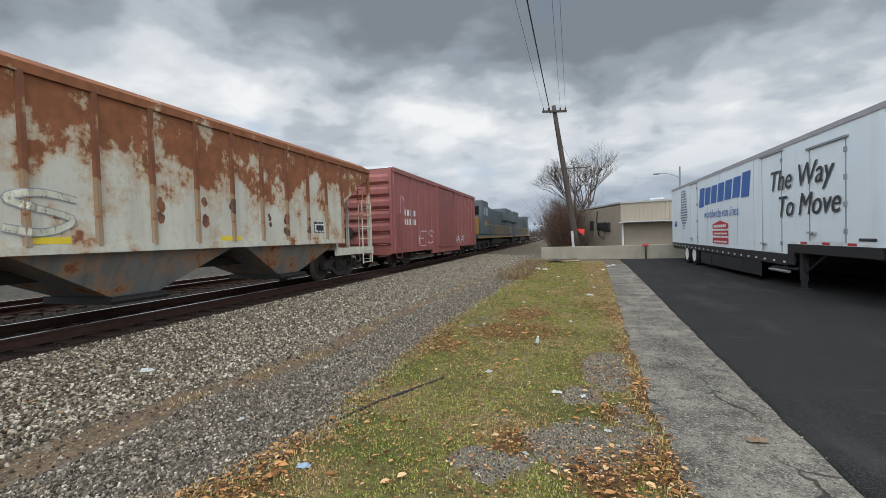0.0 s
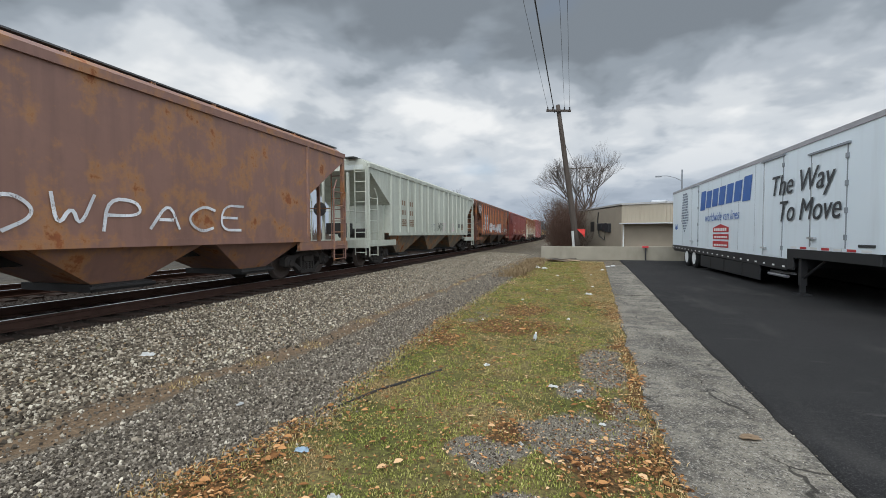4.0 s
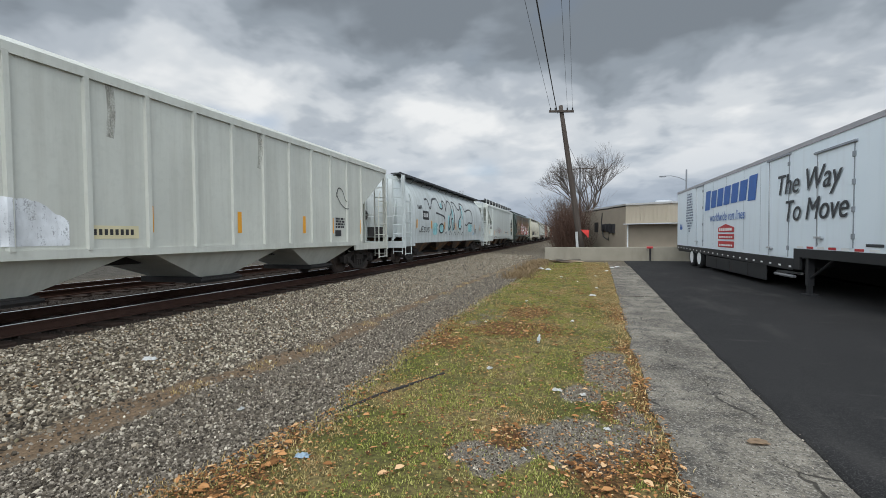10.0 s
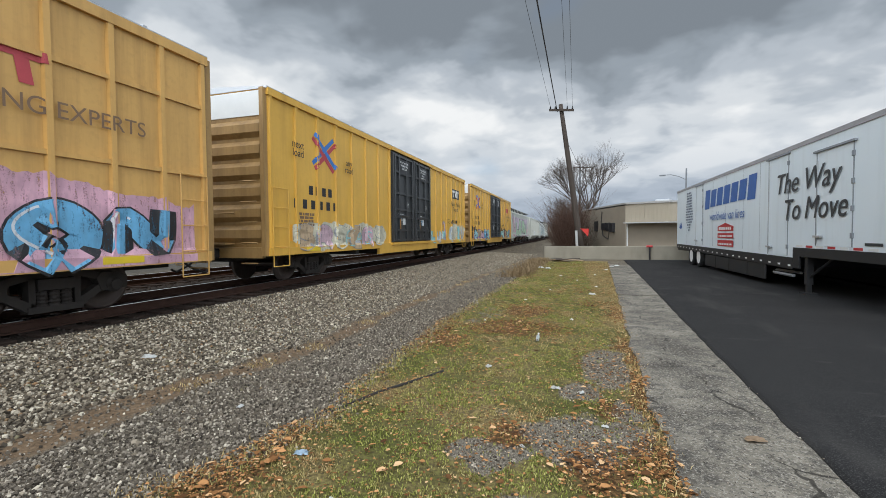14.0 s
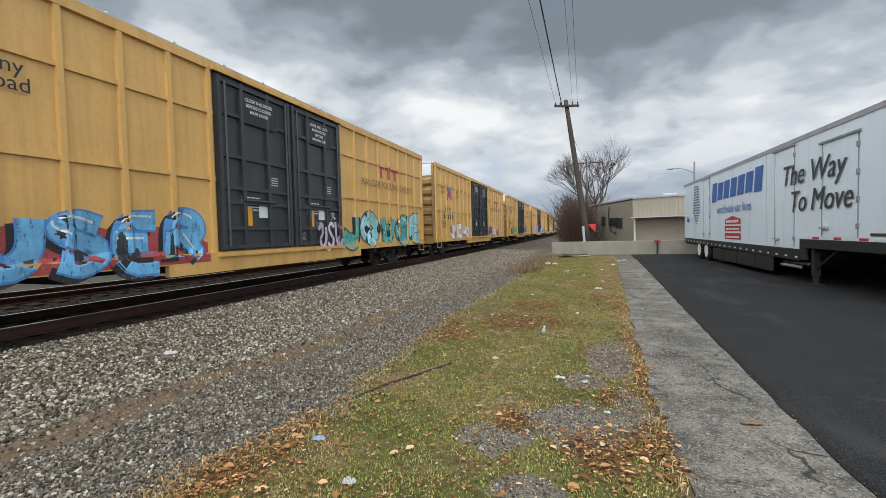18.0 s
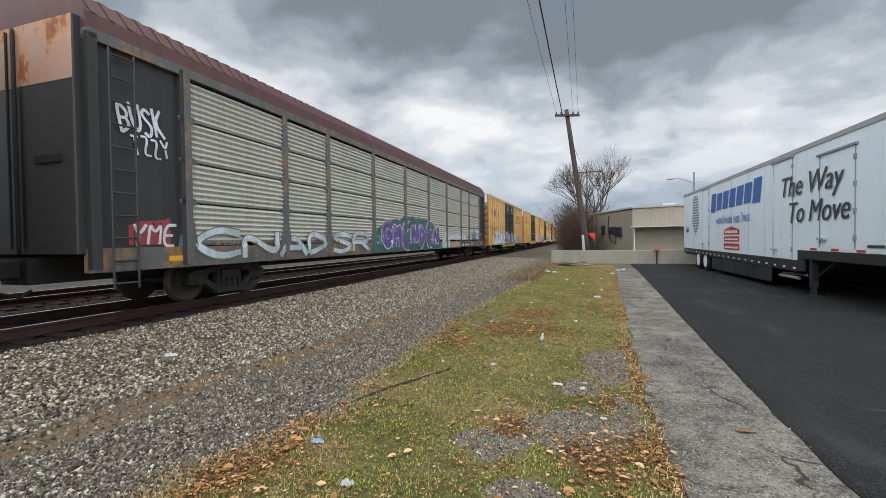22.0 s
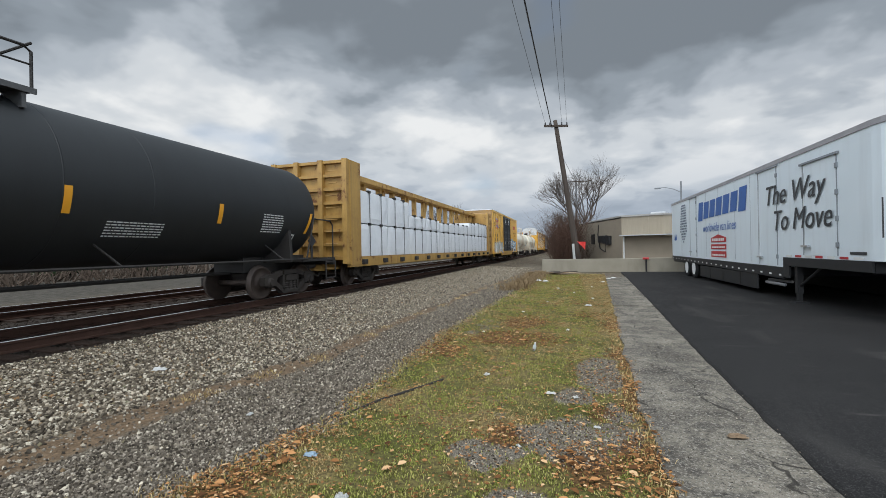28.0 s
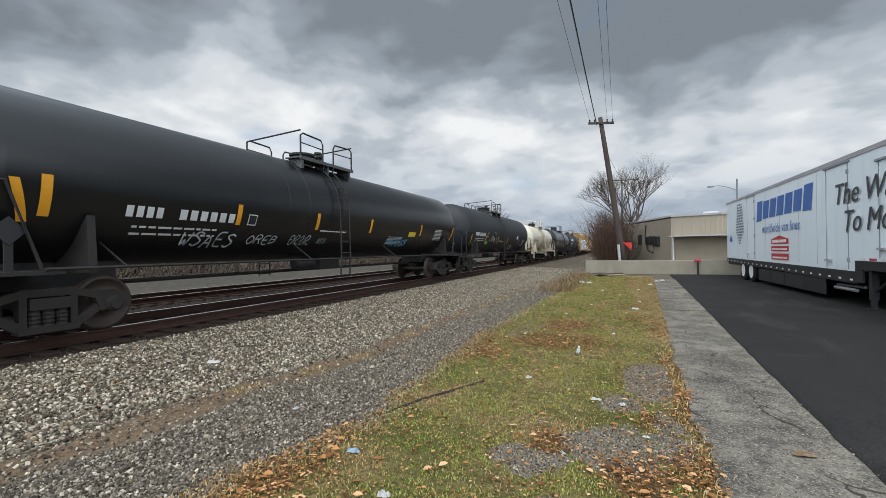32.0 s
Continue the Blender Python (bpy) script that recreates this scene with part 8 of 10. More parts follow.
# dirty white hopper: tags
c5 = CARS[5][0]
tag_word(c5, S[5], "BUCKY", -0.3, 0.72, 1.50, 2.0, "black", 0.04)
scrawl(c5, S[5], 0.74, 1.4, 1.5, 2.0, "rose", 6, 3, 0.03)
scrawl(c5, S[5], 2.4, 3.35, 1.45, 2.0, "rose", 7, 3, 0.03)
scrawl(c5, S[5], -1.5, -0.7, 1.5, 1.9, "grey", 8, 3, 0.03)
for y in (4.61, 5.46):
    patch(c5, "dark_panel", 1.493, y - 0.17, y + 0.17, 1.72, 2.0, M["black"])
tag_word(CARS[6][0], lambda y, z: 1.495, "SLOWPACE", -4.0, 2.6, 1.35, 1.95, "white", 0.06)
bars_between(CARS[6][0], -4.6, -3.4, 3.2, 0.3, 4, INK_FADE, 1.493)
for y0, wd in ((0.8, "GS"), (2.6, "OEN"), (4.4, "TXS"), (5.6, "AE")):
    tag_word(CARS[7][0], S[7], wd, y0, y0 + 0.75, 1.5, 1.95, "black", 0.04)
# dark green hopper: white letters on a red field
c9 = CARS[9][0]
field_on(c9, S[9], [(-2.9, 2.1), (-2.4, 2.66), (-1.2, 2.66), (0.2, 2.55), (0.9, 2.35), (1.1, 2.05), (2.5, 1.98), (2.6, 2.5), (3.6, 2.4), (4.4, 2.1), (5.6, 2.1), (7.0, 1.6)], 1.44, "red", 0.003)
for wd, a, b, z0, z1, w in (("R", -2.75, -1.45, 1.46, 2.62, 0.20), ("PP", -1.05, 0.95, 1.46, 2.52, 0.19), ("ex", 0.95, 2.5, 1.47, 2.15, 0.14), ("Ticket", 2.75, 6.7, 1.47, 2.42, 0.125)):
    tag_word(c9, S[9], wd, a, b, z0, z1, "cream", w * 1.5, 0.06, -0.010)
    tag_word(c9, S[9], wd, a, b, z0, z1, "white", w, 0.06, -0.006)
line_art(c9, S[9], [[(-3.0, 2.05), (-2.4, 2.72), (-1.2, 2.74), (0.3, 2.6), (0.95, 2.4), (1.2, 2.1), (2.5, 2.03), (2.6, 2.62), (3.4, 2.5), (4.2, 2.2), (5.5, 2.2), (7.1, 1.6)]], "orange", 0.035, 0.009)
line_art(c9, S[9], [[(-1.3, 2.0), (-0.75, 1.95)]], "white", 0.10, 0.010)
rnd = random.Random(3)
bm = bmesh.new()
for i in range(46):
    c = (1.7, 2.45) if i % 3 else (-1.4, 2.75)
    blob(bm, (c[0] + rnd.gauss(0, 0.42), c[1] + rnd.gauss(0, 0.16)), rnd.uniform(0.02, 0.075), S[9], 0.012 + 0.0002 * i, rnd, 1.1)
tagged(part("graffiti_spatter", bm, spray("lilac", SPRAY["lilac"]), c9, "lilac sprayed spatter"), kind="stuff")
tag_word(c9, S[9], "ORPYP", -7.2, -5.6, 1.5, 2.0, "grey", 0.03)

# smooth-sided cars
sl = lambda y, z: 1.493 if z > 1.31 else 1.517
car10 = CARS[10][0]
tag_word(car10, sl, "WAREBON", -4.1, -0.2, 1.55, 2.0, "red", 0.035, 0.25)
scrawl(car10, sl, -3.0, -1.7, 1.7, 2.25, "grey", 6, 3, 0.03)
tag_word(car10, sl, "NESTA", -4.9, -3.5, 1.06, 1.26, "black", 0.03)
reflectors(car10, (-6.68, -4.3, -1.51, 1.3, 3.83), 1.494, 1.42, 0.38)
reflectors(car10, (6.60,), 1.494, 1.70, 0.40)
marks(car10, 1.495, 2.9, 1.60, 1.9, 0.12, 2, INK, 7)
marks(car10, 1.52, -2.0, 1.14, 1.6, 0.10, 1, INK, 9)
marks(car10, 1.52, 4.5, 1.16, 1.0, 0.16, 2, INK, 10)
bars_between(car10, -6.7, -5.8, 2.38, 0.24, 4, INK, 1.493)
bars_between(car10, -6.5, -5.8, 2.02, 0.24, 3, INK, 1.493)

car13 = CARS[13][0]
fs = lambda y, z: 1.493
field_on(car13, fs, [(-9.3, 3.75), (-8.0, 3.5), (-2.0, 3.5), (4.0, 3.5), (9.0, 3.75)], 3.2, "lilac", 0.0012, ragged=0.15)
field_on(car13, fs, [(-7.1, 3.2), (0.0, 3.2), (7.1, 3.2)], 1.32, "lilac", 0.0016, ragged=0.0)
field_on(car13, fs, [(-8.6, 3.5), (-7.4, 3.0), (-6.6, 2.2), (-6.1, 1.6)], 1.6, "pink", 0.0024)
field_on(car13, fs, [(5.6, 1.9), (6.6, 2.2), (7.0, 2.8), (8.2, 3.1)], 1.62, "pink", 0.0024)
patch_on(car13, "graffiti_cloud", lambda y, z: 1.517, 0.0014, -9.0, 9.4, 1.0, 1.29, spray("pink", SPRAY["pink"]))
piece(car13, sl, "LERU", -6.0, 5.9, 1.02, 3.28, ["mint"], "black", fat=0.27, edge=0.09, rim="white", shadow="black", seed=33, bounce=0.01, lean=-0.03, block=True)
tag_word(car13, sl, "TMSFL", 6.4, 8.2, 2.75, 3.02, "black", 0.04)
tag_word(car13, sl, "WOTXP", 7.0, 8.3, 2.08, 2.3, "black", 0.035)
line_art(car13, sl, [[(6.35, 1.85), (6.58, 2.25), (6.8, 1.85)], [(6.3, 2.08), (6.85, 2.1)], [(6.85, 2.1), (6.4, 1.86)]], "black", 0.04, 0.02)
tag_word(car13, lambda y, z: 1.517, "CHEOT", -4.6, -3.2, 1.06, 1.24, "black", 0.04)
bars_between(car13, -8.0, -6.8, 2.55, 0.22, 4, INK, 1.497)
bars_between(car13, -8.0, -6.8, 2.15, 0.22, 5, INK, 1.497)
reflectors(car13, (-7.4, -4.3, 0.12, 2.73, 5.69), 1.52, 1.45, 0.5)
reflectors(car13, (8.3,), 1.496, 1.8, 0.42)

# rounded cars
rc = lambda y, z: round_x(z) + 0.002
car8, car11 = CARS[8][0], CARS[11][0]
# row of black flames, a dark blot with a round top, and small tags
field_on(car8, rc, [(-6.1, 1.6), (-5.9, 1.95), (-4.0, 1.85), (-2.1, 1.75), (-2.0, 1.5)], 1.34, "black", 0.003, ragged=0.12)
for i in range(8):
    y = -5.9 + i * 0.53
    line_art(car8, rc, [[(y, 1.5), (y + 0.05, 1.85), (y + 0.28, 2.0), (y + 0.22, 2.28 - 0.03 * i)]], "black", 0.13, 0.006 + 0.0003 * i, "graffiti_flame")
bm = bmesh.new()
rnd = random.Random(2)
for i, (yy, zz, r) in enumerate(((0.76, 2.05, 0.20), (0.76, 1.92, 0.18), (0.62, 1.45, 0.30), (0.85, 1.42, 0.28))):
    blob(bm, (yy, zz), r, rc, 0.001 + 0.0004 * i, rnd, 0.95)
part("graffiti_cloud", bm, spray("black", SPRAY["black"]), car8, "dark sprayed blot")
line_art(car8, rc, [[(0.5, 1.55), (0.76, 1.72), (1.05, 1.5)], [(0.76, 1.85), (0.76, 1.3)]], "white", 0.03, 0.01)
for y0, y1, c in ((1.3, 1.9, "orange"), (2.4, 3.1, "black"), (4.6, 5.6, "black")):
    scrawl(car8, rc, y0, y1, 1.42, 1.95, c, int(y0 * 10), 3, 0.025)
bm = bmesh.new()
blob(bm, (4.33, 1.87), 0.20, rc, 0.004, rnd, 1.2)
part("graffiti_cloud", bm, spray("black", SPRAY["black"]), car8)
line_art(car8, rc, [[(5.98 + 0.22 * math.cos(a / 3), 1.56 + 0.16 * math.sin(a / 3)) for a in range(20)], [(5.9, 1.5), (6.06, 1.5)]], "orange", 0.025, 0.012)
patch(car8, "mark_field", 0, -7.55, -6.65, 2.26, 2.52, M["black"], curve=lambda z: round_x(z) + 0.004)
bars_between(car8, -7.45, -6.7, 2.39, 0.16, 4, INK_W, curve=lambda z: round_x(z) + 0.006)
reflectors(car8, (-7.73, -1.86, 7.3), 0, 1.40, 0.42, curve=lambda z: round_x(z) + 0.006)
marks(car8, 1.505, -3.0, 1.12, 3.0, 0.12, 1, INK_FADE, 4)
for i, y in enumerate((-6.9, -3.9, -0.8, 0.26, 3.3, 6.3)):
    line_art(car8, rc, [[(y, 1.3), (y + 0.02, 2.3), (y, 3.6)]], "stain", 0.035, 0.0012, "weld_stain")
# giant pale letters with thin dark outlines and aqua shading
for y0, y1, z0, z1 in ((-4.9, -3.7, 1.4, 2.0), (-3.6, -2.75, 1.5, 2.0), (-1.95, -1.4, 1.65, 2.5), (-1.1, -0.6, 1.7, 2.9), (0.5, 1.2, 1.7, 2.4), (1.3, 1.7, 2.4, 3.3), (2.8, 4.6, 1.6, 2.1), (-3.35, -2.85, 2.85, 3.2)):
    bm = bmesh.new()
    for q in range(3):
        blob(bm, ((y0 + y1) / 2, z0 + (z1 - z0) * (q + 0.5) / 3), (z1 - z0) * 0.24, rc, 0.004 + 0.0004 * q, random.Random(int(y0 * 10) + q), (y1 - y0) / (z1 - z0) * 1.4)
    part("graffiti_fill", bm, spray("aqua", SPRAY["aqua"]), car11)
BIG = [
    [(-5.9, 3.2), (-5.4, 3.3), (-5.2, 2.6), (-4.7, 3.3), (-4.1, 3.4), (-3.66, 3.42), (-3.6, 3.0), (-3.15, 2.85), (-2.85, 2.95), (-2.8, 3.35), (-2.35, 3.4), (-2.3, 2.75)],
    [(-2.3, 2.75), (-2.0, 3.25), (-1.5, 3.5), (-1.1, 3.3), (-1.05, 2.75), (-1.5, 2.6), (-1.75, 1.9), (-1.7, 1.68), (-1.3, 1.9), (-1.2, 2.4), (-0.85, 2.4), (-0.8, 1.7), (-0.5, 1.75), (-0.45, 2.6), (-0.7, 3.45)],
    [(-0.7, 3.45), (-0.1, 3.45), (0.4, 3.0), (1.0, 3.05), (1.2, 3.46), (1.35, 2.7), (0.4, 2.3), (0.5, 1.8), (1.1, 1.75), (1.2, 2.0)],
    [(1.2, 3.46), (2.0, 3.5), (2.2, 2.9), (3.2, 3.2), (4.4, 3.15), (4.38, 2.14), (3.2, 2.3), (2.7, 2.0), (2.2, 2.1)],
    [(-4.2, 2.6), (-3.4, 2.55), (-2.55, 2.44), (-2.7, 2.3)],
]
line_art(car11, rc, BIG, "grey", 0.10, 0.013)
line_art(car11, rc, [[(a + 0.03, b - 0.02) for a, b in pl] for pl in BIG], "black", 0.085, 0.016)
line_art(car11, rc, [[(-3.2 + 0.46 * math.cos(a / 3), 1.74 + 0.26 * math.sin(a / 3)) for a in range(20)]], "black", 0.09, 0.018)
line_art(car11, rc, [[(-2.5 + i * 0.95, 1.36), (-2.25 + i * 0.95, 1.62), (-2.05 + i * 0.95, 1.36)] for i in range(5)], "black", 0.05, 0.018)
line_art(car11, rc, [[(5.36 + 0.16 * math.cos(a / 3), 1.62 + 0.18 * math.sin(a / 3)) for a in range(20)], [(5.25, 1.5), (5.45, 1.75)]], "black", 0.05, 0.02)
tag_word(car11, rc, "JESUS", -6.9, -5.3, 1.5, 1.78, "black", 0.045)
tag_word(car11, rc, "S", 2.45, 2.65, 1.5, 1.75, "grey", 0.04)
scrawl(car11, rc, 4.4, 5.0, 1.35, 1.6, "sky", 19, 3, 0.04)
reflectors(car11, (-7.2, -5.0, -2.61, -0.2, 5.0, 7.0), 0, 1.7, 0.42, curve=lambda z: round_x(z) + 0.026)
patch(car11, "mark_field", 0, -6.3, -5.4, 2.15, 2.6, M["black"], curve=lambda z: round_x(z) + 0.004)
bars_between(car11, -7.0, -6.3, 2.75, 0.2, 4, INK, curve=lambda z: round_x(z) + 0.004)
bars_between(car11, -6.2, -5.5, 2.38, 0.2, 5, INK_W, curve=lambda z: round_x(z) + 0.006)
# warm white hopper: one looping line, a repaint patch and a cream notice
c12 = CARS[12][0]
line_art(c12, S[12], [[(6.45, 2.6), (6.55, 2.95), (6.85, 2.85), (7.0, 2.5), (7.25, 2.45), (7.15, 2.2), (6.75, 2.35), (6.5, 2.6), (6.45, 2.75)]], "black", 0.035, 0.01)
field_on(c12, S[12], [(-3.2, 1.7), (-2.4, 2.0), (-1.7, 1.8), (-1.3, 1.6)], 1.2, "white", 0.003, "repaint_patch")
patch(c12, "notice", 1.493, -1.02, -0.2, 1.30, 1.52, M["cream_field"])
bars_between(c12, -0.96, -0.26, 1.41, 0.10, 8, INK, 1.497)
patch(c12, "small_panel", 1.493, 6.35, 6.72, 1.32, 1.52, M["black"])
for y in (-0.65, 2.9):
    line_art(c12, S[12], [[(y, 4.0), (y + 0.05, 3.5), (y, 3.0)]], "stain", 0.14, 0.004, "dirt_streak")


def box_surf(k, posts, dw=2.45, sill=0.78):
    car, L, sx = CARS[k]
    hl = L / 2
    span = hl - 0.12 - dw - 0.1
    step = span / (posts - 1)

    def f(y, z):
        if abs(y) < dw:
            return sx + 0.105
        if z < sill + 0.2:
            return sx + 0.072
        u = (abs(y) - dw - 0.1) / step
        d = abs(u - round(u)) * step
        return sx + (0.062 if d < 0.05 else 0.062 * max(0, 1 - (d - 0.05) / 0.03) if d < 0.08 else 0.002)
    return f


def emblem_cross(car, y, z, s, surf):
    """Two crossing pairs of bars, blue and red."""
    e = 0.004
    for a, cols in ((52, (LOGO_BLUE, LOGO_RED)), (-52, (LOGO_RED, LOGO_BLUE))):
        d = Vector((math.sin(radians(a)), math.cos(radians(a))))
        nn = Vector((d.y, -d.x))
        for off, c in zip((-0.085, 0.085), cols):
            p = Vector((y, z)) + nn * off * s
            bm = bmesh.new()
            stroke(bm, [tuple(p - d * s * 0.72), tuple(p), tuple(p + d * s * 0.72)], s * 0.15, surf, e)
            part("emblem_bar", bm, c, car)
            e += 0.0015


def emblem_word(car, y, z, h, material, surf, panel=None):
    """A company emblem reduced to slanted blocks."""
    if panel:
        patch_on(car, "emblem_panel", surf, 0.004, y - h * 2.0, y + h * 2.2, z - h * 0.72, z + h * 0.72, panel)
    for k in range(3):
        a = y - h * 1.7 + k * h * 1.25
        patch_on(car, "emblem_block", surf, 0.008, a, a + h * 1.1, z + h * 0.2, z + h / 2, material, -0.15)
        patch_on(car, "emblem_block", surf, 0.0095, a + h * 0.42, a + h * 0.78, z - h / 2, z + h * 0.21, material, -0.15)


DOOR_WORDS = [("CLOSE THIS DOOR", "BEFORE CLOSING", "MAIN DOOR"), ("CLOSE AND LOCK", "BOTH DOORS", "BEFORE", "MOVING CAR")]
door_text = {}
for k in (14, 15, 16, 17, 18, 19, 20, 21, 26):
    car, L, sx = CARS[k]
    hl = L / 2
    for side, (yc, lines) in enumerate(((-1.17, DOOR_WORDS[0]), (1.27, DOOR_WORDS[1]))):
        bm = bmesh.new()
        box(bm, sx + 0.118, sx + 0.122, yc - 0.62, yc + 0.62, 3.92, 4.60)
        part("door_notice", bm, M["black"], car, "black notice panel with white writing")
        for j, words in enumerate(lines):
            key = words
            if key not in door_text:
                ob = text_part(words, 0.105, on_side(sx + 0.126, yc, 4.46 - j * 0.13), INK_W, car, bold=0.002)
                door_text[key] = ob.data
            else:
                share("lettering", door_text[key], car, on_side(sx + 0.126, yc, 4.46 - j * 0.13))
        marks(car, sx + 0.056, yc - 0.3, 2.05, 0.6, 0.36, 5, INK_W, seed=k + side, name="door_stencil", fill=0.42)
        marks(car, sx + 0.056, yc + 0.45, 2.65, 0.4, 0.24, 4, INK_W, seed=k * 3 + side, name="door_stencil", fill=0.42)
        patch(car, "door_placard", sx + 0.054, yc - 0.05, yc + 0.25, 1.75, 2.15, M["white"], "small white placard")
        bm = bmesh.new()
        box(bm, sx + 0.054, sx + 0.06, yc - 0.42, yc - 0.28, 1.55, 2.0)
        part("reflector", bm, M["orange"], car)
    for j in range(5):
            scrawl(car, lambda y, z: sx + 0.054, yc - 0.95 + j * 0.38, yc - 0.70 + j * 0.38, 1.15 + 0.3 * (j * (k + side) % 3), 1.40 + 0.3 * (j * (k + side) % 3), ("grey", "pale", "sky", "white", "grey")[(j + k) % 5], k * 11 + j + side, 2, 0.022)
    reflectors(car, (-hl + 0.9, hl - 1.1), sx + 0.004, 1.15, 0.45)
    patch(car, "yellow_notice", sx + 0.075, -hl + 1.5, -hl + 2.2, 0.84, 0.96, M["yellow_tag"])
    patch(car, "yellow_notice", sx + 0.075, hl - 2.2, hl - 1.5, 0.84, 0.96, M["yellow_tag"])
    # rear half: marks and crossing-arrow emblem; front half: emblem and slogan
    bsf = box_surf(k, 8 if k in (14, 15, 20) else 7 if k == 26 else 9)
    seamed = k in (16, 17, 18, 19, 21)
    emblem_cross(car, -hl + 2.58, 3.62 if seamed else 3.81, 1.0, bsf)
    bars_between(car, -hl + 1.75, -hl + 3.1, 2.62, 0.26, 4, INK_FADE if seamed else INK, sx + 0.004)
    bars_between(car, -hl + 1.05, -hl + 3.45, 2.2, 0.26, 6, INK, sx + 0.004, fill=0.5)
    marks(car, sx + 0.005, -hl + 1.6, 1.75, 0.8, 0.4, 4, INK_FADE, seed=k)
    if k in (14, 15, 20, 26):
        emblem_word(car, hl - (2.3 if k in (15, 20) else 2.8), 3.86, 0.42, INK_W if k in (15, 20) else LOGO_RED, bsf, M["black"] if k in (15, 20) else None)
        lines = (("Railcar Pooling", 3.20), ("Experts", 2.88))
    else:
        emblem_word(car, hl - 3.8, 3.72, 0.50, LOGO_RED, bsf)
        lines = (("RAILCAR POOLING EXPERTS", 3.18),)
    for words, z in lines:
        if words not in door_text:
            door_text[words] = text_part(words, 0.36, on_side(sx + 0.066, hl - (3.7 if seamed else 2.4), z), INK if k in (14, 15, 20, 26) else INK_FADE, car).data
        else:
            share("lettering", door_text[words], car, on_side(sx + 0.066, hl - (3.7 if seamed else 2.4), z))
    for words, yy, z in (("next", 1.2, 3.82), ("load", 1.2, 3.58), ("any", 3.98, 3.72), ("road", 3.98, 3.48)):
        if words not in door_text:
            door_text[words] = text_part(words, 0.30, on_side(sx + 0.066, -hl + yy, z), INK, car).data
        else:
            share("lettering", door_text[words], car, on_side(sx + 0.066, -hl + yy, z))

B8 = {k: box_surf(k, 8) for k in (14, 15, 20)}
B9 = {k: box_surf(k, 9) for k in (16, 17, 18, 19, 21)}
c14, c15, c16, c17, c18, c19, c20, c21 = (CARS[k][0] for k in range(14, 22))
# yellow boxcar: dark leafy cloud with pale blue letters and a row of small black tags
field_on(c14, B8[14], [(3.0, 1.5), (3.5, 1.95), (4.3, 1.75), (5.4, 1.9), (6.2, 1.75), (8.0, 1.6), (9.0, 1.5)], 1.2, "black", 0.003, ragged=0.2)
piece(c14, B8[14], "NEMOS", 3.1, 9.0, 0.80, 1.78, ["aqua", "aqua", "tan", "aqua", "sky"], "maroon", fat=0.30, edge=0.045, shine="white", seed=52)
for y0, wd in ((3.07, "REIM"), (4.0, "ABAZ"), (4.9, "CPCK"), (5.65, "BECT")):
    tag_word(c14, B8[14], wd, y0, y0 + 0.62, 2.02 + 0.05 * (y0 > 4), 2.32, "black", 0.03)
field_on(c14, B8[14], [(-9.8, 1.8), (-9.3, 2.0), (-8.6, 1.7), (-6.0, 1.6), (-3.6, 1.55), (-2.7, 1.3)], 0.9, "black", 0.003, ragged=0.15)
piece(c14, B8[14], "OENES", -9.0, -2.7, 0.80, 1.72, ["aqua", "tan", "rose", "sky"], "purple", fat=0.28, edge=0.04, shine="white", seed=51)
# yellow boxcar: pale letters, a pink curl and aqua letters
piece(c15, B8[15], "LUN", 2.7, 5.4, 0.82, 1.66, ["aqua", "pale"], "grey", fat=0.30, edge=0.03, shine="white", seed=53)
line_art(c15, B8[15], [[(4.75, 1.85), (4.95, 2.05), (5.2, 1.9), (5.1, 1.6), (5.45, 1.45), (5.4, 1.15)]], "rose", 0.16, 0.022)
line_art(c15, B8[15], [[(4.75, 1.95), (4.95, 2.14), (5.3, 1.95), (5.2, 1.62), (5.55, 1.45), (5.5, 1.1)]], "grey", 0.03, 0.024)
piece(c15, B8[15], "ENZO", 6.2, 9.6, 0.85, 1.80, ["pale", "cream", "aqua"], "cream", fat=0.24, edge=0.03, seed=54, cloud="cream")
for y0, wd in ((5.65, "LCE"), (6.6, "BASO"), (7.4, "DAPE")):
    tag_word(c15, B8[15], wd, y0, y0 + 0.6, 1.98, 2.24, "black", 0.035)
piece(c15, B8[15], "SRSERS", -8.8, -3.1, 0.84, 1.66, ["tan", "rose", "cream"], "grey", fat=0.24, edge=0.02, seed=57, cloud="cream")
tag_word(c15, B8[15], "EAS", -6.2, -4.2, 0.95, 1.5, "aqua", 0.05)
# faded boxcar: blue letters on both halves, pink haze behind and across the doors
field_on(c16, B9[16], [(-8.0, 1.3), (-7.2, 2.0), (-4.8, 2.15), (-2.6, 1.8)], 0.80, "pink", 0.003, ragged=0.15)
field_on(c16, B9[16], [(-2.4, 1.4), (-1.2, 1.1), (0.0, 1.2), (1.4, 1.5), (2.3, 1.8)], 1.05, "pink", 0.014, ragged=0.2)
field_on(c16, B9[16], [(2.6, 2.0), (4.0, 2.35), (7.0, 2.2), (9.6, 1.9)], 0.80, "pink", 0.003, ragged=0.15)
piece(c16, B9[16], "STEMS", -7.3, -1.8, 0.72, 2.05, ["sky", "pale", "sky"], "blue", fat=0.25, edge=0.04, shine="white", seed=56)
piece(c16, B9[16], "HERON", 2.7, 9.1, 0.72, 1.98, ["sky"], "black", fat=0.28, edge=0.04, shine="white", seed=58)
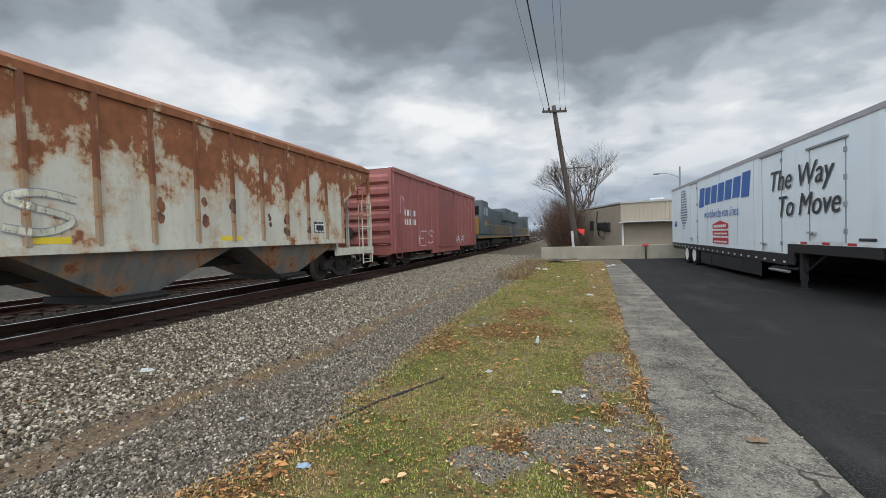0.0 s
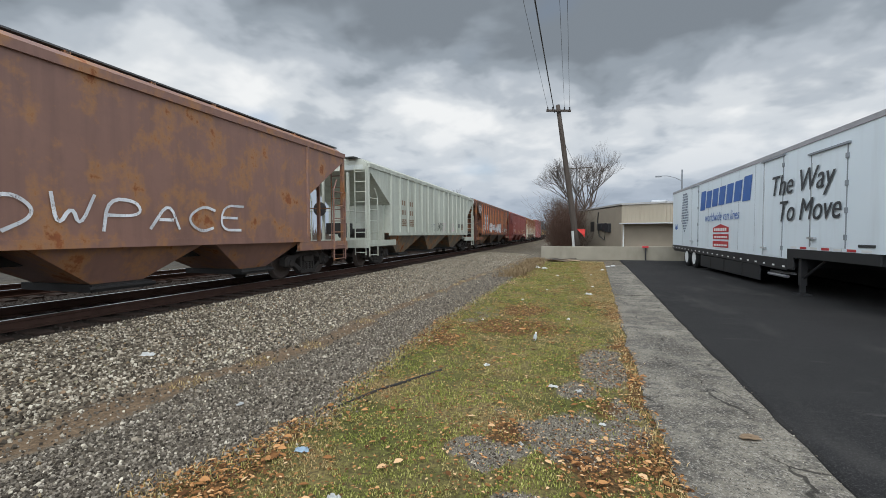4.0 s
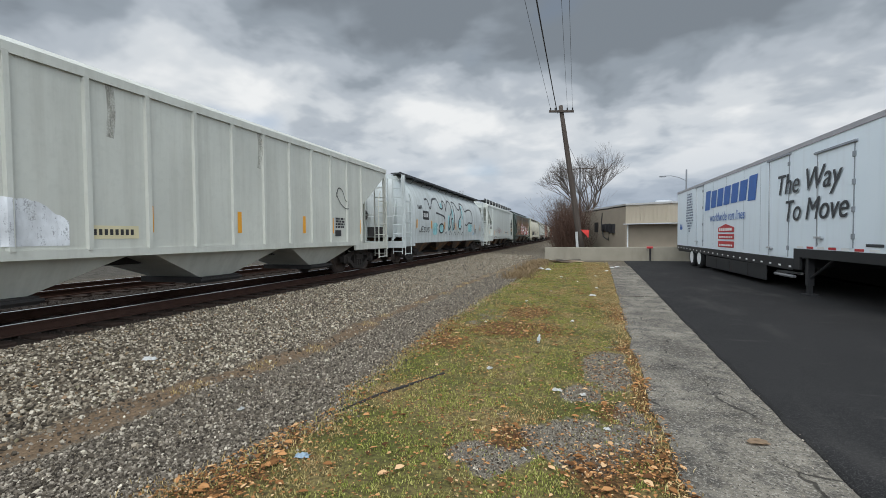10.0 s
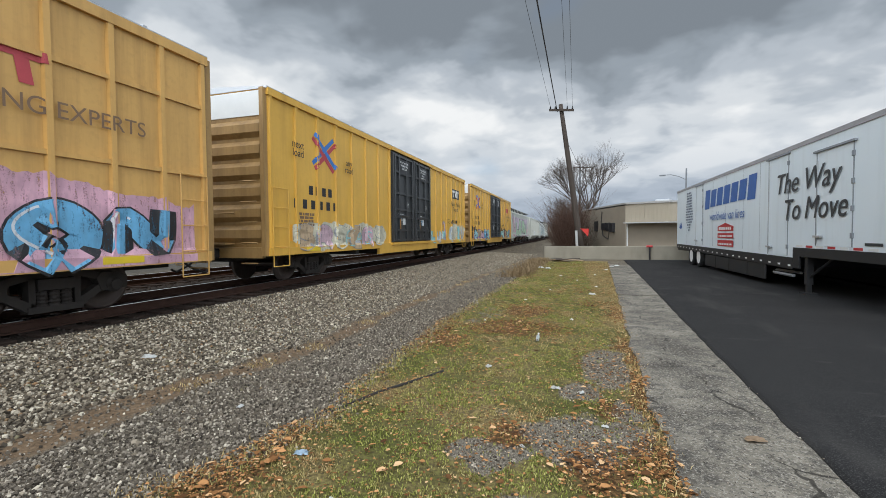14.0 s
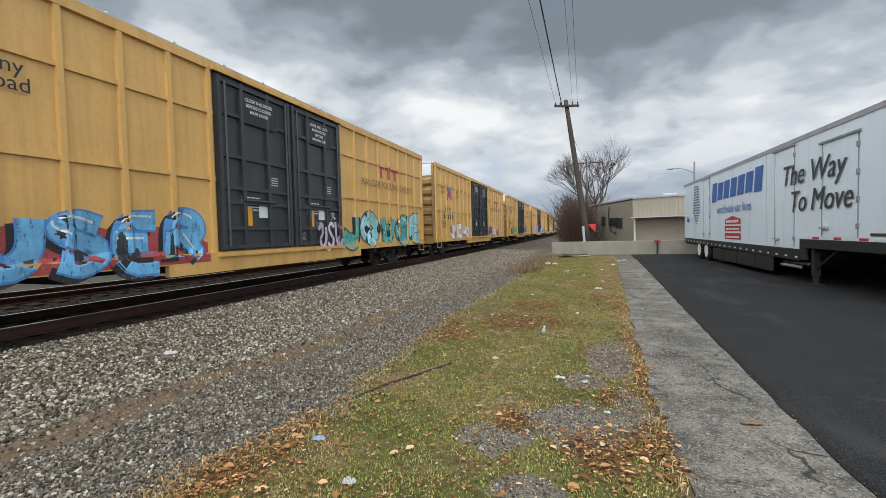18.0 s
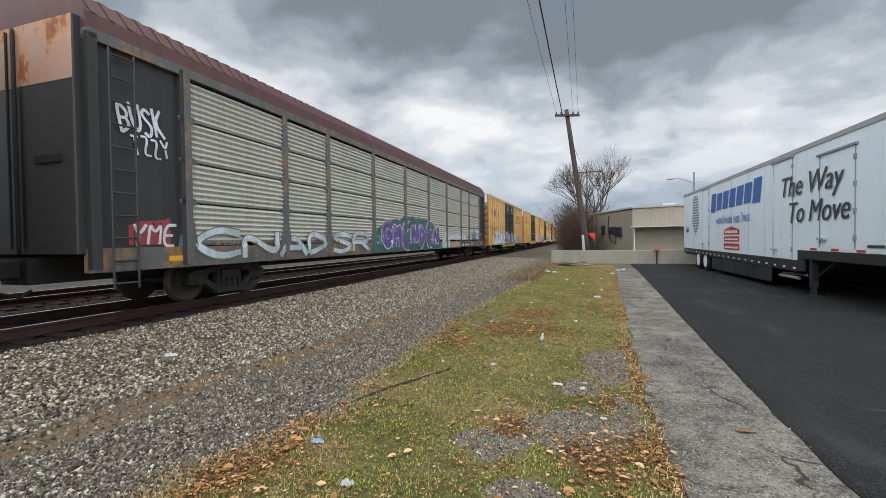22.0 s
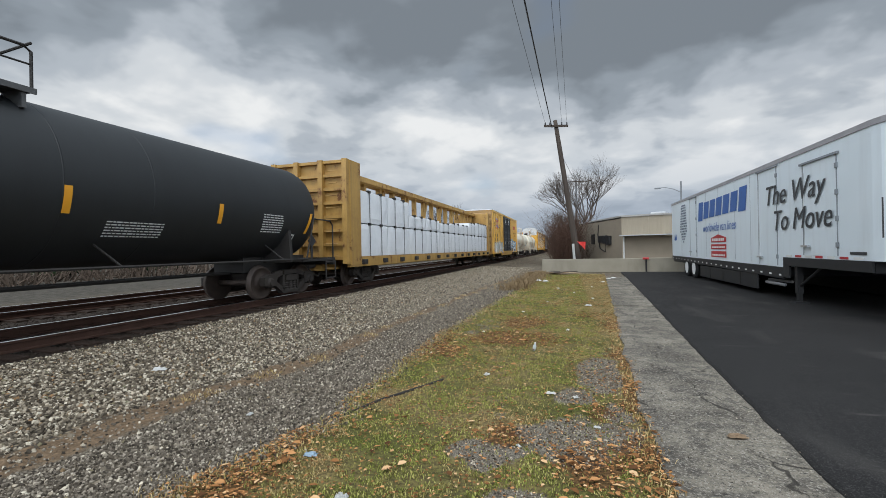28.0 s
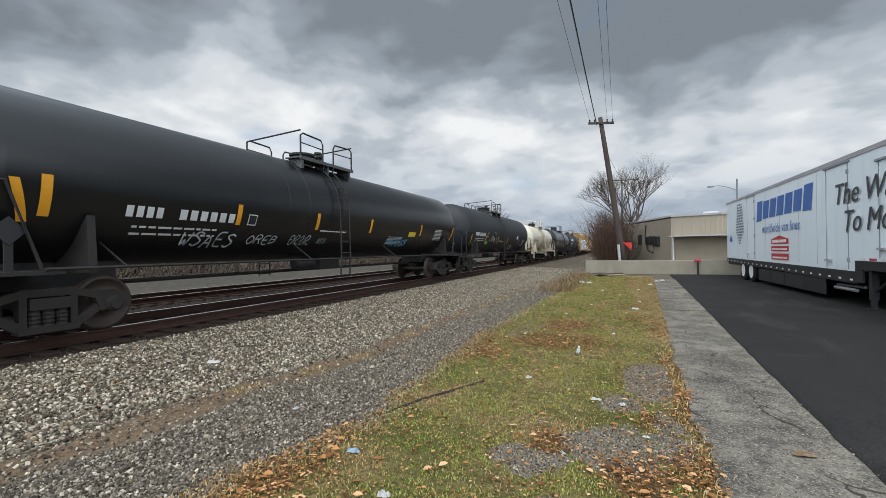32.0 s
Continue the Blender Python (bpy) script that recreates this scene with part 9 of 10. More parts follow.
# faded boxcar: red and yellow letters with a green haze
field_on(c17, B9[17], [(2.5, 1.3), (3.2, 2.0), (5.0, 2.15), (7.0, 1.9), (8.0, 1.4)], 0.80, "yellow", 0.003, ragged=0.2)
piece(c17, B9[17], "SXET", 2.95, 7.2, 0.74, 2.15, ["white", "yellow"], "red", fat=0.24, edge=0.06, shadow="black", seed=59)
piece(c17, B9[17], "KOS", -7.2, -3.0, 0.82, 1.8, ["lime", "yellow"], "black", fat=0.24, edge=0.04, seed=60)
piece(c18, B9[18], "SEND", -7.4, -2.8, 0.85, 1.8, ["white"], "red", fat=0.24, edge=0.04, seed=61)
piece(c18, B9[18], "RAW", 3.2, 7.6, 0.85, 1.7, ["purple", "white"], "grey", fat=0.24, edge=0.04, seed=62)
# faded boxcar: blue letters before red, and teal letters
field_on(c19, B9[19], [(-8.7, 1.0), (-7.8, 1.5), (-5.2, 1.5), (-3.4, 1.5), (-2.7, 1.2)], 0.80, "red", 0.003, ragged=0.15)
piece(c19, B9[19], "PLUSER", -8.4, -2.75, 0.72, 1.85, ["sky"], "blue", fat=0.30, edge=0.04, shine="white", shadow="black", seed=63)
scrawl(c19, B9[19], 1.1, 2.4, 0.9, 1.7, "lilac", 64, 3, 0.12)
piece(c19, B9[19], "JOWGE", 2.3, 9.6, 0.74, 2.18, ["teal", "aqua", "teal"], "black", fat=0.27, edge=0.045, shine="white", seed=65)
# bright boxcar: thin grey outlines, and pink letters
piece(c20, B8[20], "POP125", -8.1, -2.75, 0.95, 2.1, ["straw"], "olive", fat=0.20, edge=0.022, seed=66)
piece(c20, B8[20], "BOLTS", 2.95, 8.1, 0.76, 2.0, ["rose", "rose", "white"], "purple", fat=0.22, edge=0.02, seed=67, cloud="rose")
# faded boxcar: tall white script with blue edges over the side and doors
field_on(c21, B9[21], [(-7.9, 1.3), (-7.0, 2.0), (-4.5, 1.95), (-2.5, 1.8)], 0.80, "pale", 0.004, ragged=0.2)
field_on(c21, B9[21], [(-2.45, 1.95), (-1.0, 2.0), (0.4, 1.75), (2.4, 1.65)], 0.86, "grey", 0.014, ragged=0.25)
field_on(c21, B9[21], [(2.5, 1.6), (4.0, 1.55), (6.6, 1.3)], 0.80, "pale", 0.004, ragged=0.2)
piece(c21, B9[21], "Mania", -7.6, -2.6, 0.78, 2.12, ["white"], "blue", fat=0.19, edge=0.035, seed=68, lean=0.12, rim="black")
piece(c21, B9[21], "EWAinK", -2.5, 2.4, 0.80, 2.10, ["white", "pale"], "black", fat=0.20, edge=0.04, seed=69, shadow="blue", shine="rose", lift=0.012)
piece(c21, B9[21], "iouSME", 2.6, 7.2, 0.80, 1.66, ["white", "tan", "pale"], "black", fat=0.20, edge=0.035, seed=70, shadow="blue")
scrawl(c21, B9[21], 7.2, 9.5, 0.95, 1.5, "blue", 71, 4, 0.05)
for i, y in enumerate((-1.6, -0.33, 0.7, 1.5, 3.4, 5.2)):
    bm = bmesh.new()
    blob(bm, (y, 1.84 - 0.03 * i), 0.10, B9[21], 0.03, random.Random(i), 1.0)
    part("graffiti_dot", bm, spray("cream", SPRAY["cream"]), c21)
b26 = box_surf(26, 7)
piece(CARS[26][0], b26, "RCG", 2.7, 7.6, 0.82, 2.2, ["white"], "black", fat=0.24, edge=0.08, cloud="sky", seed=72)
piece(CARS[26][0], b26, "OSTE", -8.0, -2.8, 0.82, 1.95, ["white", "pale"], "grey", fat=0.2, edge=0.03, seed=73, cloud="cream")
# red boxcar: pale scrawls on the side and door
c1s = box_surf(1, 7, 1.75, 0.70)
tag_word(CARS[1][0], c1s, "ES", -5.2, -2.4, 0.95, 1.75, "rose", 0.07)
tag_word(CARS[1][0], c1s, "NALAE", 1.9, 4.6, 0.95, 1.5, "pale", 0.07)
line_art(CARS[1][0], c1s, [[(-7.3, 2.5), (-7.2, 3.5), (-6.9, 2.9), (-6.7, 3.3), (-6.8, 2.4)]], "rose", 0.04, 0.012)
bars_between(CARS[1][0], -6.9, -5.2, 2.55, 0.28, 4, INK_W, 1.556)
bars_between(CARS[1][0], -6.9, -5.2, 2.12, 0.28, 5, INK_W, 1.556)
# autoracks
ar = lambda y, z: 1.566 if z > 1.22 else 1.583
c22 = CARS[22][0]
field_on(c22, ar, [(-4.7, 1.5), (-3.6, 2.0), (-1.2, 2.35), (1.8, 2.25), (3.2, 1.4)], 0.84, "teal_dark", 0.003, ragged=0.12)
piece(c22, ar, "GMENDEN", -3.9, 3.0, 0.86, 2.15, ["purple"], "white", fat=0.27, edge=0.05, shine="lilac", seed=74)
scrawl(c22, ar, -4.6, -3.9, 1.1, 1.5, "teal", 75, 3, 0.05)
piece(c22, ar, "UNKSAED", 4.6, 8.6, 1.24, 1.62, ["white"], "pale", fat=0.26, edge=0.015, seed=76)
field_on(c22, ar, [(3.6, 1.4), (4.4, 1.75), (5.0, 1.2)], 0.84, "pale", 0.003, ragged=0.15)
field_on(c22, ar, [(5.0, 1.12), (6.2, 1.15), (7.2, 1.1)], 0.86, "tan", 0.002)
field_on(c22, ar, [(9.45, 1.95), (10.8, 1.98), (12.2, 1.92)], 1.32, "white", 0.003, ragged=0.03)
bm = bmesh.new()
for i, (yy, zz, r) in enumerate(((9.8, 1.6, 0.22), (10.1, 1.62, 0.2), (11.55, 1.62, 0.24), (11.85, 1.58, 0.2))):
    blob(bm, (yy, zz), r, ar, 0.005 + 0.0003 * i, random.Random(i), 1.4)
part("graffiti_cloud", bm, spray("pink", SPRAY["pink"]), c22)
field_on(c22, ar, [(10.2, 1.55), (10.55, 1.85), (10.8, 2.2), (11.05, 1.85), (11.45, 1.6)], 1.32, "teal", 0.008, "graffiti_star", ragged=0.02)
line_art(c22, ar, [[(10.45, 1.62), (10.8, 1.56), (11.2, 1.62)], [(10.6, 1.42), (10.85, 1.36), (11.05, 1.42)], [(10.5, 1.76), (11.1, 1.78)]], "black", 0.05, 0.012)
piece(c22, ar, "CNADSR", -12.3, -4.9, 0.86, 1.62, ["pale"], "olive", fat=0.14, edge=0.03, seed=77)
cp = lambda y, z: 1.503
tag_word(c22, cp, "BUSK", -13.7, -12.85, 3.2, 3.75, "white", 0.06, -0.2)
tag_word(c22, cp, "TZZY", -13.5, -12.75, 2.85, 3.2, "white", 0.045, -0.2)
field_on(c22, cp, [(-13.6, 1.6), (-12.8, 1.75)], 1.25, "red", 0.003)
tag_word(c22, cp, "YME", -13.6, -12.7, 1.22, 1.65, "white", 0.06)
patch(c22, "orange_label", 1.503, 12.75, 13.4, 1.55, 1.75, M["orange_faded"])
for k, ys_ in ((22, (-12.9, -6.6, 6.5, 9.9, 12.6)), (23, (-8.6, -2.9, 2.9, 8.7))):
    for y in ys_:
        patch(CARS[k][0], "reflector", 1.582, y, y + 0.5, 0.93, 1.03, M["orange"] if k == 22 else M["yellow_tag"])
patch(c22, "number_field", 1.583, 7.3, 9.6, 0.80, 1.10, M["black"])
bars_between(c22, 7.6, 8.1, 0.95, 0.15, 2, INK_W, 1.587)
bars_between(c22, 8.35, 9.45, 0.95, 0.14, 6, INK_W, 1.587)
car23 = CARS[23][0]
patch(car23, "number_field", 1.583, -7.6, -5.2, 0.88, 1.02, M["black"])
bars_between(car23, -7.5, -5.3, 0.95, 0.10, 11, INK_W, 1.587)
patch(car23, "sign_panel", 1.568, -9.38, -7.62, 2.95, 4.5, P_RACKY, "yellow sign panel")
bm = bmesh.new()
yc = -8.5
prism(bm, [(yc - 0.5, 4.1), (yc - 0.42, 3.5), (yc, 3.25), (yc + 0.42, 3.5), (yc + 0.5, 4.1)], 1.573, 1.576, "x")
sh = part("shield", bm, M["white"], car23, "white and red striped shield with a blue top")
bm = bmesh.new()
prism(bm, [(yc - 0.55, 3.95), (yc + 0.55, 3.95), (yc + 0.5, 4.28), (yc, 4.34), (yc - 0.5, 4.28)], 1.577, 1.580, "x")
part("shield_top", bm, LOGO_BLUE, sh)
for i in range(4):
    bm = bmesh.new()
    box(bm, 1.577, 1.579, yc - 0.36 + i * 0.2, yc - 0.27 + i * 0.2, 3.55, 3.94)
    part("shield_stripe", bm, M["red"], sh)
patch(car23, "black_label", 1.583, -4.72, -4.28, 0.84, 1.06, M["black"])
text_part("R1", 0.26, on_side(1.590, -4.5, 0.95), INK_W, car23, bold=0.006)
marks(car23, 1.584, -2.9, 0.93, 0.9, 0.06, 1, INK_FADE, 5)
bars_between(car23, 6.4, 7.6, 0.98, 0.10, 4, LOGO_RED, 1.583)
for e in (-1, 1):
    for sx in (-1, 1):
        bm = bmesh.new()
        box(bm, *sorted((sx * 0.06, sx * 1.45)), *sorted((e * (CARS[23][1] / 2 + 0.12), e * (CARS[23][1] / 2 + 0.126))), 4.0, 4.90)
        part("end_white_field", bm, P_RACKROOF, car23, "white upper end door")
        bm = bmesh.new()
        box(bm, *sorted((sx * 0.06, sx * 1.45)), *sorted((e * (CARS[22][1] / 2 + 0.12), e * (CARS[22][1] / 2 + 0.126))), 3.9, 4.90)
        part("end_rust_field", bm, P_ENDRUST, c22, "rusty orange upper end door")

# tank cars: marks, reflector strips, stencils and placards
ts = lambda y, z: tank_x(z) + 0.003
# car: ink, mark (from, to), number (from, to), height, centre, strips, their centre
TANKS = {
    24: (INK, (-4.6, -3.9), (-3.75, -2.6), 0.16, 2.25, (-5.6, -3.3, -0.98, 1.36, 4.34), 2.06),
    25: (INK, (-6.3, -5.5), (-5.27, -4.1), 0.20, 1.97, (-6.9, -4.62, -1.94, 0.99, 4.25), 2.32),
    28: (INK_W, (-6.94, -6.2), (-6.05, -5.2), 0.22, 2.18, (-4.56, -1.41, 1.41, 4.49), 2.19),
    29: (INK_W, (-6.39, -5.5), (-5.35, -4.35), 0.24, 2.14, (-3.79, -0.70, 1.81, 4.26), 2.23),
    30: (INK, (-5.6, -4.6), (-4.42, -3.45), 0.20, 2.13, (-3.35, -0.63, 2.75), 2.30),
    31: (INK_W, (-7.04, -6.33), (-6.23, -5.04), 0.20, 2.21, (-4.86, -1.93, 0.72, 4.31), 1.93),
    32: (INK_W, (-6.84, -6.15), (-5.88, -4.57), 0.19, 2.02, (-4.53, -1.89, 0.84, 4.71), 2.11),
}
for k, (ink, mark, number, h, zc, strips, zs) in TANKS.items():
    car, L, side = CARS[k]
    tl = L / 2 - 0.40
    r_ = WHITE_R if ink is INK else TANK_R
    tc = lambda z: tank_x(z, r_) + 0.002
    tr_ = lambda z: tank_x(z, r_) + 0.006
    bars_between(car, *mark, zc, h, 4, ink, curve=tc, fill=0.42 if ink is INK else 0.68)
    bars_between(car, *number, zc, h, 6, ink, curve=tc, fill=0.45 if ink is INK else 0.68)
    marks(car, 0, mark[0] + 1.0, zc - 0.36, 1.7, 0.24, 2, ink, seed=k, curve=tc, fill=0.30)
    marks(car, 0, tl * 0.30, zs - 0.45, 1.1, 0.30, 6, ink, seed=k + 50, curve=tc, fill=0.42)
    marks(car, 0, tl * 0.72, zs - 0.15, 0.8, 0.50, 8, ink, seed=k + 70, curve=tc, fill=0.42)
    marks(car, 0, -tl * 0.12, 1.85, 1.2, 0.07, 1, ink, seed=k + 90, curve=tc, fill=0.5)
    reflectors(car, strips, 0, zs - 0.22, 0.44, curve=tr_)
    # a tilted strip near each head, where the shell begins to close
    for e in (-1, 1):
        patch(car, "reflector", 0, e * (tl - 0.95) - 0.06, e * (tl - 0.95) + 0.06, zs - 0.35, zs + 0.25, M["orange"], "reflector strip", lean=e * 0.25, curve=tr_)
    if ink is INK_W:
        patch(car, "stencil_box", 0, tl * 0.80, tl * 0.84, 1.62, 1.80, M["white"], curve=tc)
        patch(car, "stencil_box", 0, tl * 0.805, tl * 0.835, 1.65, 1.77, M["black"], curve=lambda z: tank_x(z) + 0.006)
    # hazard placard on its bracket
    for e in (-1, 1):
        bm = bmesh.new()
        prism(bm, [(e * (tl - 0.75), 1.42), (e * (tl - 0.75) + 0.2, 1.62), (e * (tl - 0.75), 1.82), (e * (tl - 0.75) - 0.2, 1.62)], 1.40, 1.412, "x")
        pc = part("hazard_placard", bm, M["white"] if ink is INK else M["black"], car, "diamond hazard placard")
        bm = bmesh.new()
        box(bm, 1.38, 1.398, e * (tl - 0.75) - 0.05, e * (tl - 0.75) + 0.05, 1.05, 1.65)
        part("bracket", bm, M["steel_dark"] if ink is INK_W else P_WTRIM, pc)
car24 = CARS[24][0]
tw = lambda z: tank_x(z, WHITE_R) + 0.002
tc = lambda z: tank_x(z) + 0.002


def curved_text(words, size, y, z, ink, car, r=TANK_R):
    ob = text_part(words, size, on_side(tank_x(z, r) + 0.012, y, z), ink, car)
    ob.matrix_basis = Matrix.Translation((tank_x(z, r) + 0.014, y, z)) @ Matrix.Rotation(-math.asin((z - TANK_Z - r + TANK_R) / r), 4, "Y") @ SIDE
    return ob


curved_text("HYDROCHLORIC", 0.17, 3.76, 2.72, INK, car24, WHITE_R)
curved_text("ACID", 0.17, 3.76, 2.53, INK, car24, WHITE_R)
bm = bmesh.new()
tube(bm, [(tank_x(1.62, WHITE_R) + 0.05, -1.38, 1.62), (tank_x(1.62, WHITE_R) + 0.05, 1.27, 1.62)], 0.02, 6)
part("side_bar", bm, P_WTRIM, car24)
patch(car24, "orange_label", 0, 3.38, 3.98, 2.02, 2.24, M["orange"], curve=tw)
patch(CARS[25][0], "orange_label", 0, 2.75, 3.35, 1.62, 1.76, M["orange_faded"], curve=tw)
patch(CARS[25][0], "blue_label", 0, 4.75, 5.1, 1.60, 1.76, LOGO_BLUE, curve=tw)
patch(CARS[30][0], "yellow_label", 0, 1.65, 2.2, 1.66, 1.86, M["yellow_tag"], curve=tw)
patch(CARS[30][0], "pale_notice", 0, -2.4, -1.9, 2.42, 2.68, PATCH, curve=tw)
bm = bmesh.new()
tube(bm, [(tank_x(1.80, WHITE_R) + 0.05, -1.4, 1.80), (tank_x(1.80, WHITE_R) + 0.05, 0.75, 1.80)], 0.018, 6)
part("side_bar", bm, P_WTRIM, CARS[30][0])
# block emblem on the dark grey tank
car28 = CARS[28][0]
for i in range(6):
    a = -7.08 + i * 0.64
    patch(car28, "emblem_block", 0, a, a + 0.54, 2.64, 2.98, INK_W, curve=lambda z: tank_x(z) + 0.006)
    patch(car28, "emblem_gap", 0, a + 0.16, a + 0.40, 2.76, 2.87, P_DARKTANK, curve=lambda z: tank_x(z) + 0.008)
curved_text("FRA AIP", 0.17, 4.75, 2.03, INK_W, CARS[29][0])
for w, z in (("LD LMT", 1.92), ("LT WT", 1.76)):
    curved_text(w, 0.12, -6.75, z, INK_W, CARS[31][0])
tag_word(CARS[31][0], ts, "JUMe", -3.98, -2.85, 1.80, 2.20, "cream", 0.045, 0.1)
line_art(CARS[31][0], ts, [[(-3.05 + 0.52 * math.cos(a / 10), 2.03 + 0.36 * math.sin(a / 10)) for a in range(-12, 20)]], "cream", 0.04, 0.024, "graffiti_tag")
line_art(CARS[31][0], ts, [[(-4.15, 1.95), (-4.0, 1.97)], [(-4.15, 1.85), (-4.0, 1.87)]], "cream", 0.03, 0.024, "graffiti_tag")
patch(CARS[31][0], "green_label", 0, -4.66, -4.22, 1.62, 1.80, M["green_tag"], curve=tc)
patch(CARS[31][0], "white_label", 0, 3.5, 4.0, 2.08, 2.32, M["white"], curve=tc)
for k, y in ((31, -4.54), (32, -4.15)):
    patch(CARS[k][0], "stencil_box", 0, y - 0.12, y + 0.12, TANKS[k][4] - 0.12, TANKS[k][4] + 0.12, M["white"], curve=tc)
    patch(CARS[k][0], "stencil_box", 0, y - 0.10, y + 0.10, TANKS[k][4] - 0.10, TANKS[k][4] + 0.10, M["black"], curve=lambda z: tank_x(z) + 0.007)
c32 = CARS[32][0]
patch(c32, "yellow_label", 0, 3.7, 4.3, 1.84, 2.02, M["yellow_tag"], curve=tc)
tag_word(c32, ts, "WSAES", -5.75, -4.45, 1.40, 1.72, "pale", 0.035)
tag_word(c32, ts, "OREB", -4.13, -3.2, 1.48, 1.70, "pale", 0.025)
scrawl(c32, ts, -2.77, -1.95, 1.46, 1.74, "pale", 84, 4, 0.025)
scrawl(c32, ts, -1.65, -1.3, 1.52, 1.66, "grey", 85, 3, 0.02)
tag_word(c32, ts, "PAFEGS", 2.2, 3.75, 1.46, 1.72, "sky", 0.05)
patch(c32, "reflector", 0, -8.02, -7.88, 1.85, 2.45, M["orange"], "reflector strip", curve=lambda z: tank_x(z) + 0.006)

# ---------------- loose stones, turf, leaves and litter ----------------
stone_m = Mat("loose_ballast_stone", 0.9)
gi = stone_m.n.new("ShaderNodeNewGeometry")
stone_col = stone_m.ramp(gi.outputs["Random Per Island"], [(0.0, (0.038, 0.030, 0.022)), (0.40, (0.155, 0.128, 0.095)), (0.70, (0.31, 0.262, 0.195)), (0.89, (0.58, 0.515, 0.405)), (0.93, (0.70, 0.63, 0.50)), (0.95, (0.26, 0.15, 0.075)), (1.0, (0.19, 0.185, 0.12))])
stone_m.color(stone_m.mix(stone_m.math("MULTIPLY", stone_m.noise(30, 4), 0.22), stone_col, (0.06, 0.050, 0.040)))
PHI = (1 + 5 ** 0.5) / 2
ICO = [Vector(v).normalized() for v in ((-1, PHI, 0), (1, PHI, 0), (-1, -PHI, 0), (1, -PHI, 0), (0, -1, PHI), (0, 1, PHI), (0, -1, -PHI), (0, 1, -PHI), (PHI, 0, -1), (PHI, 0, 1), (-PHI, 0, -1), (-PHI, 0, 1))]
ICO_F = ((0, 11, 5), (0, 5, 1), (0, 1, 7), (0, 7, 10), (0, 10, 11), (1, 5, 9), (5, 11, 4), (11, 10, 2), (10, 7, 6), (7, 1, 8), (3, 9, 4), (3, 4, 2), (3, 2, 6), (3, 6, 8), (3, 8, 9), (4, 9, 5), (2, 4, 11), (6, 2, 10), (8, 6, 7), (9, 8, 1))
BOX8 = [Vector((x, y, z)) for x in (-1, 1) for y in (-1, 1) for z in (-1, 1)]
BOX8_F = ((0, 1, 3, 2), (4, 6, 7, 5), (0, 4, 5, 1), (2, 3, 7, 6), (0, 2, 6, 4), (1, 5, 7, 3))


def scatter_stones(name, n, x0, x1, y0, y1, s0, s1, seed, label, power=1.0, keep=None, material=None, lift=0.0):
    rnd = random.Random(seed)
    vs, fs = [], []
    for _ in range(n):
        u = rnd.random() ** power
        y = y0 + (y1 - y0) * u
        x = rnd.uniform(x0, x1) + bend(y)
        if keep and not keep(x, y, rnd):
            continue
        s = rnd.uniform(s0, s1) * rnd.choice((0.7, 1.0, 1.0, 1.25))
        m = Euler((rnd.uniform(0, 6.3), rnd.uniform(0, 6.3), rnd.uniform(0, 6.3))).to_matrix()
        sc = Vector((1.0, rnd.uniform(0.6, 1.0), rnd.uniform(0.5, 0.85))) * s
        c = Vector((x, y, (lift or rough_z(x, y)) + s * 0.25))
        b = len(vs)
        for v in BOX8:
            q = Vector((v.x * sc.x, v.y * sc.y, v.z * sc.z)) * 0.62 * rnd.uniform(0.7, 1.15)
            vs.append(tuple(c + m @ q))
        fs += [tuple(b + i for i in f) for f in BOX8_F]
    me = bpy.data.meshes.new(name)
    me.from_pydata(vs, [], fs)
    me.materials.append(material or stone_m.m)
    return tagged(new(name, me), label, "gravel", kind="stuff")


chip_m = Mat("grey_gravel_chip", 0.9)
ci = chip_m.n.new("ShaderNodeNewGeometry")
chip_m.color(chip_m.ramp(ci.outputs["Random Per Island"], [(0.0, (0.032, 0.026, 0.020)), (0.6, (0.155, 0.130, 0.102)), (0.92, (0.34, 0.295, 0.235)), (1.0, (0.55, 0.49, 0.39))]))
dark_m = plain("dark_track_stone", (0.055, 0.043, 0.036), 0.95, 0, 0.5, 20)


def on_ballast(x, y, r):
    """Coarse stones lie on the shoulder, thin over the dirt and mix into the chips."""
    d = x - lerp_table(y, DIRT_X)
    return (dirt_at(x, y) < 0.05 or r.random() < 0.10) and r.random() < 1.0 - max(0.0, min(0.94, d * 3.0 + 0.35))


def on_chips(x, y, r):
    return (dirt_at(x, y) < 0.1 or r.random() < 0.15) and x < grass_edge(y) + abs(r.gauss(0, 0.1))


scatter_stones("ballast_stones", 100000, -7.45, -3.0, 1.2, 36, 0.014, 0.028, 1, "loose pale and dark ballast stones", 1.5, keep=on_ballast)
scatter_stones("track_stones", 12000, -12.5, -7.4, 0.5, 34, 0.016, 0.030, 2, "dark ballast stones between the ties", 1.2, material=dark_m)
scatter_stones("gravel_chips", 70000, -4.3, -1.8, 1.2, 20, 0.008, 0.018, 3, "fine grey gravel chips beside the grass", 2.0, keep=on_chips, material=chip_m.m)
scatter_stones("gravel_chips", 34000, -1.2, 1.0, 1.6, 10, 0.005, 0.012, 4, "fine gravel chips in bare patches", 1.6, keep=lambda x, y, r: bare_at(x, y) > 0.3 + 0.4 * r.random() and x < strip_edge(y), material=chip_m.m)
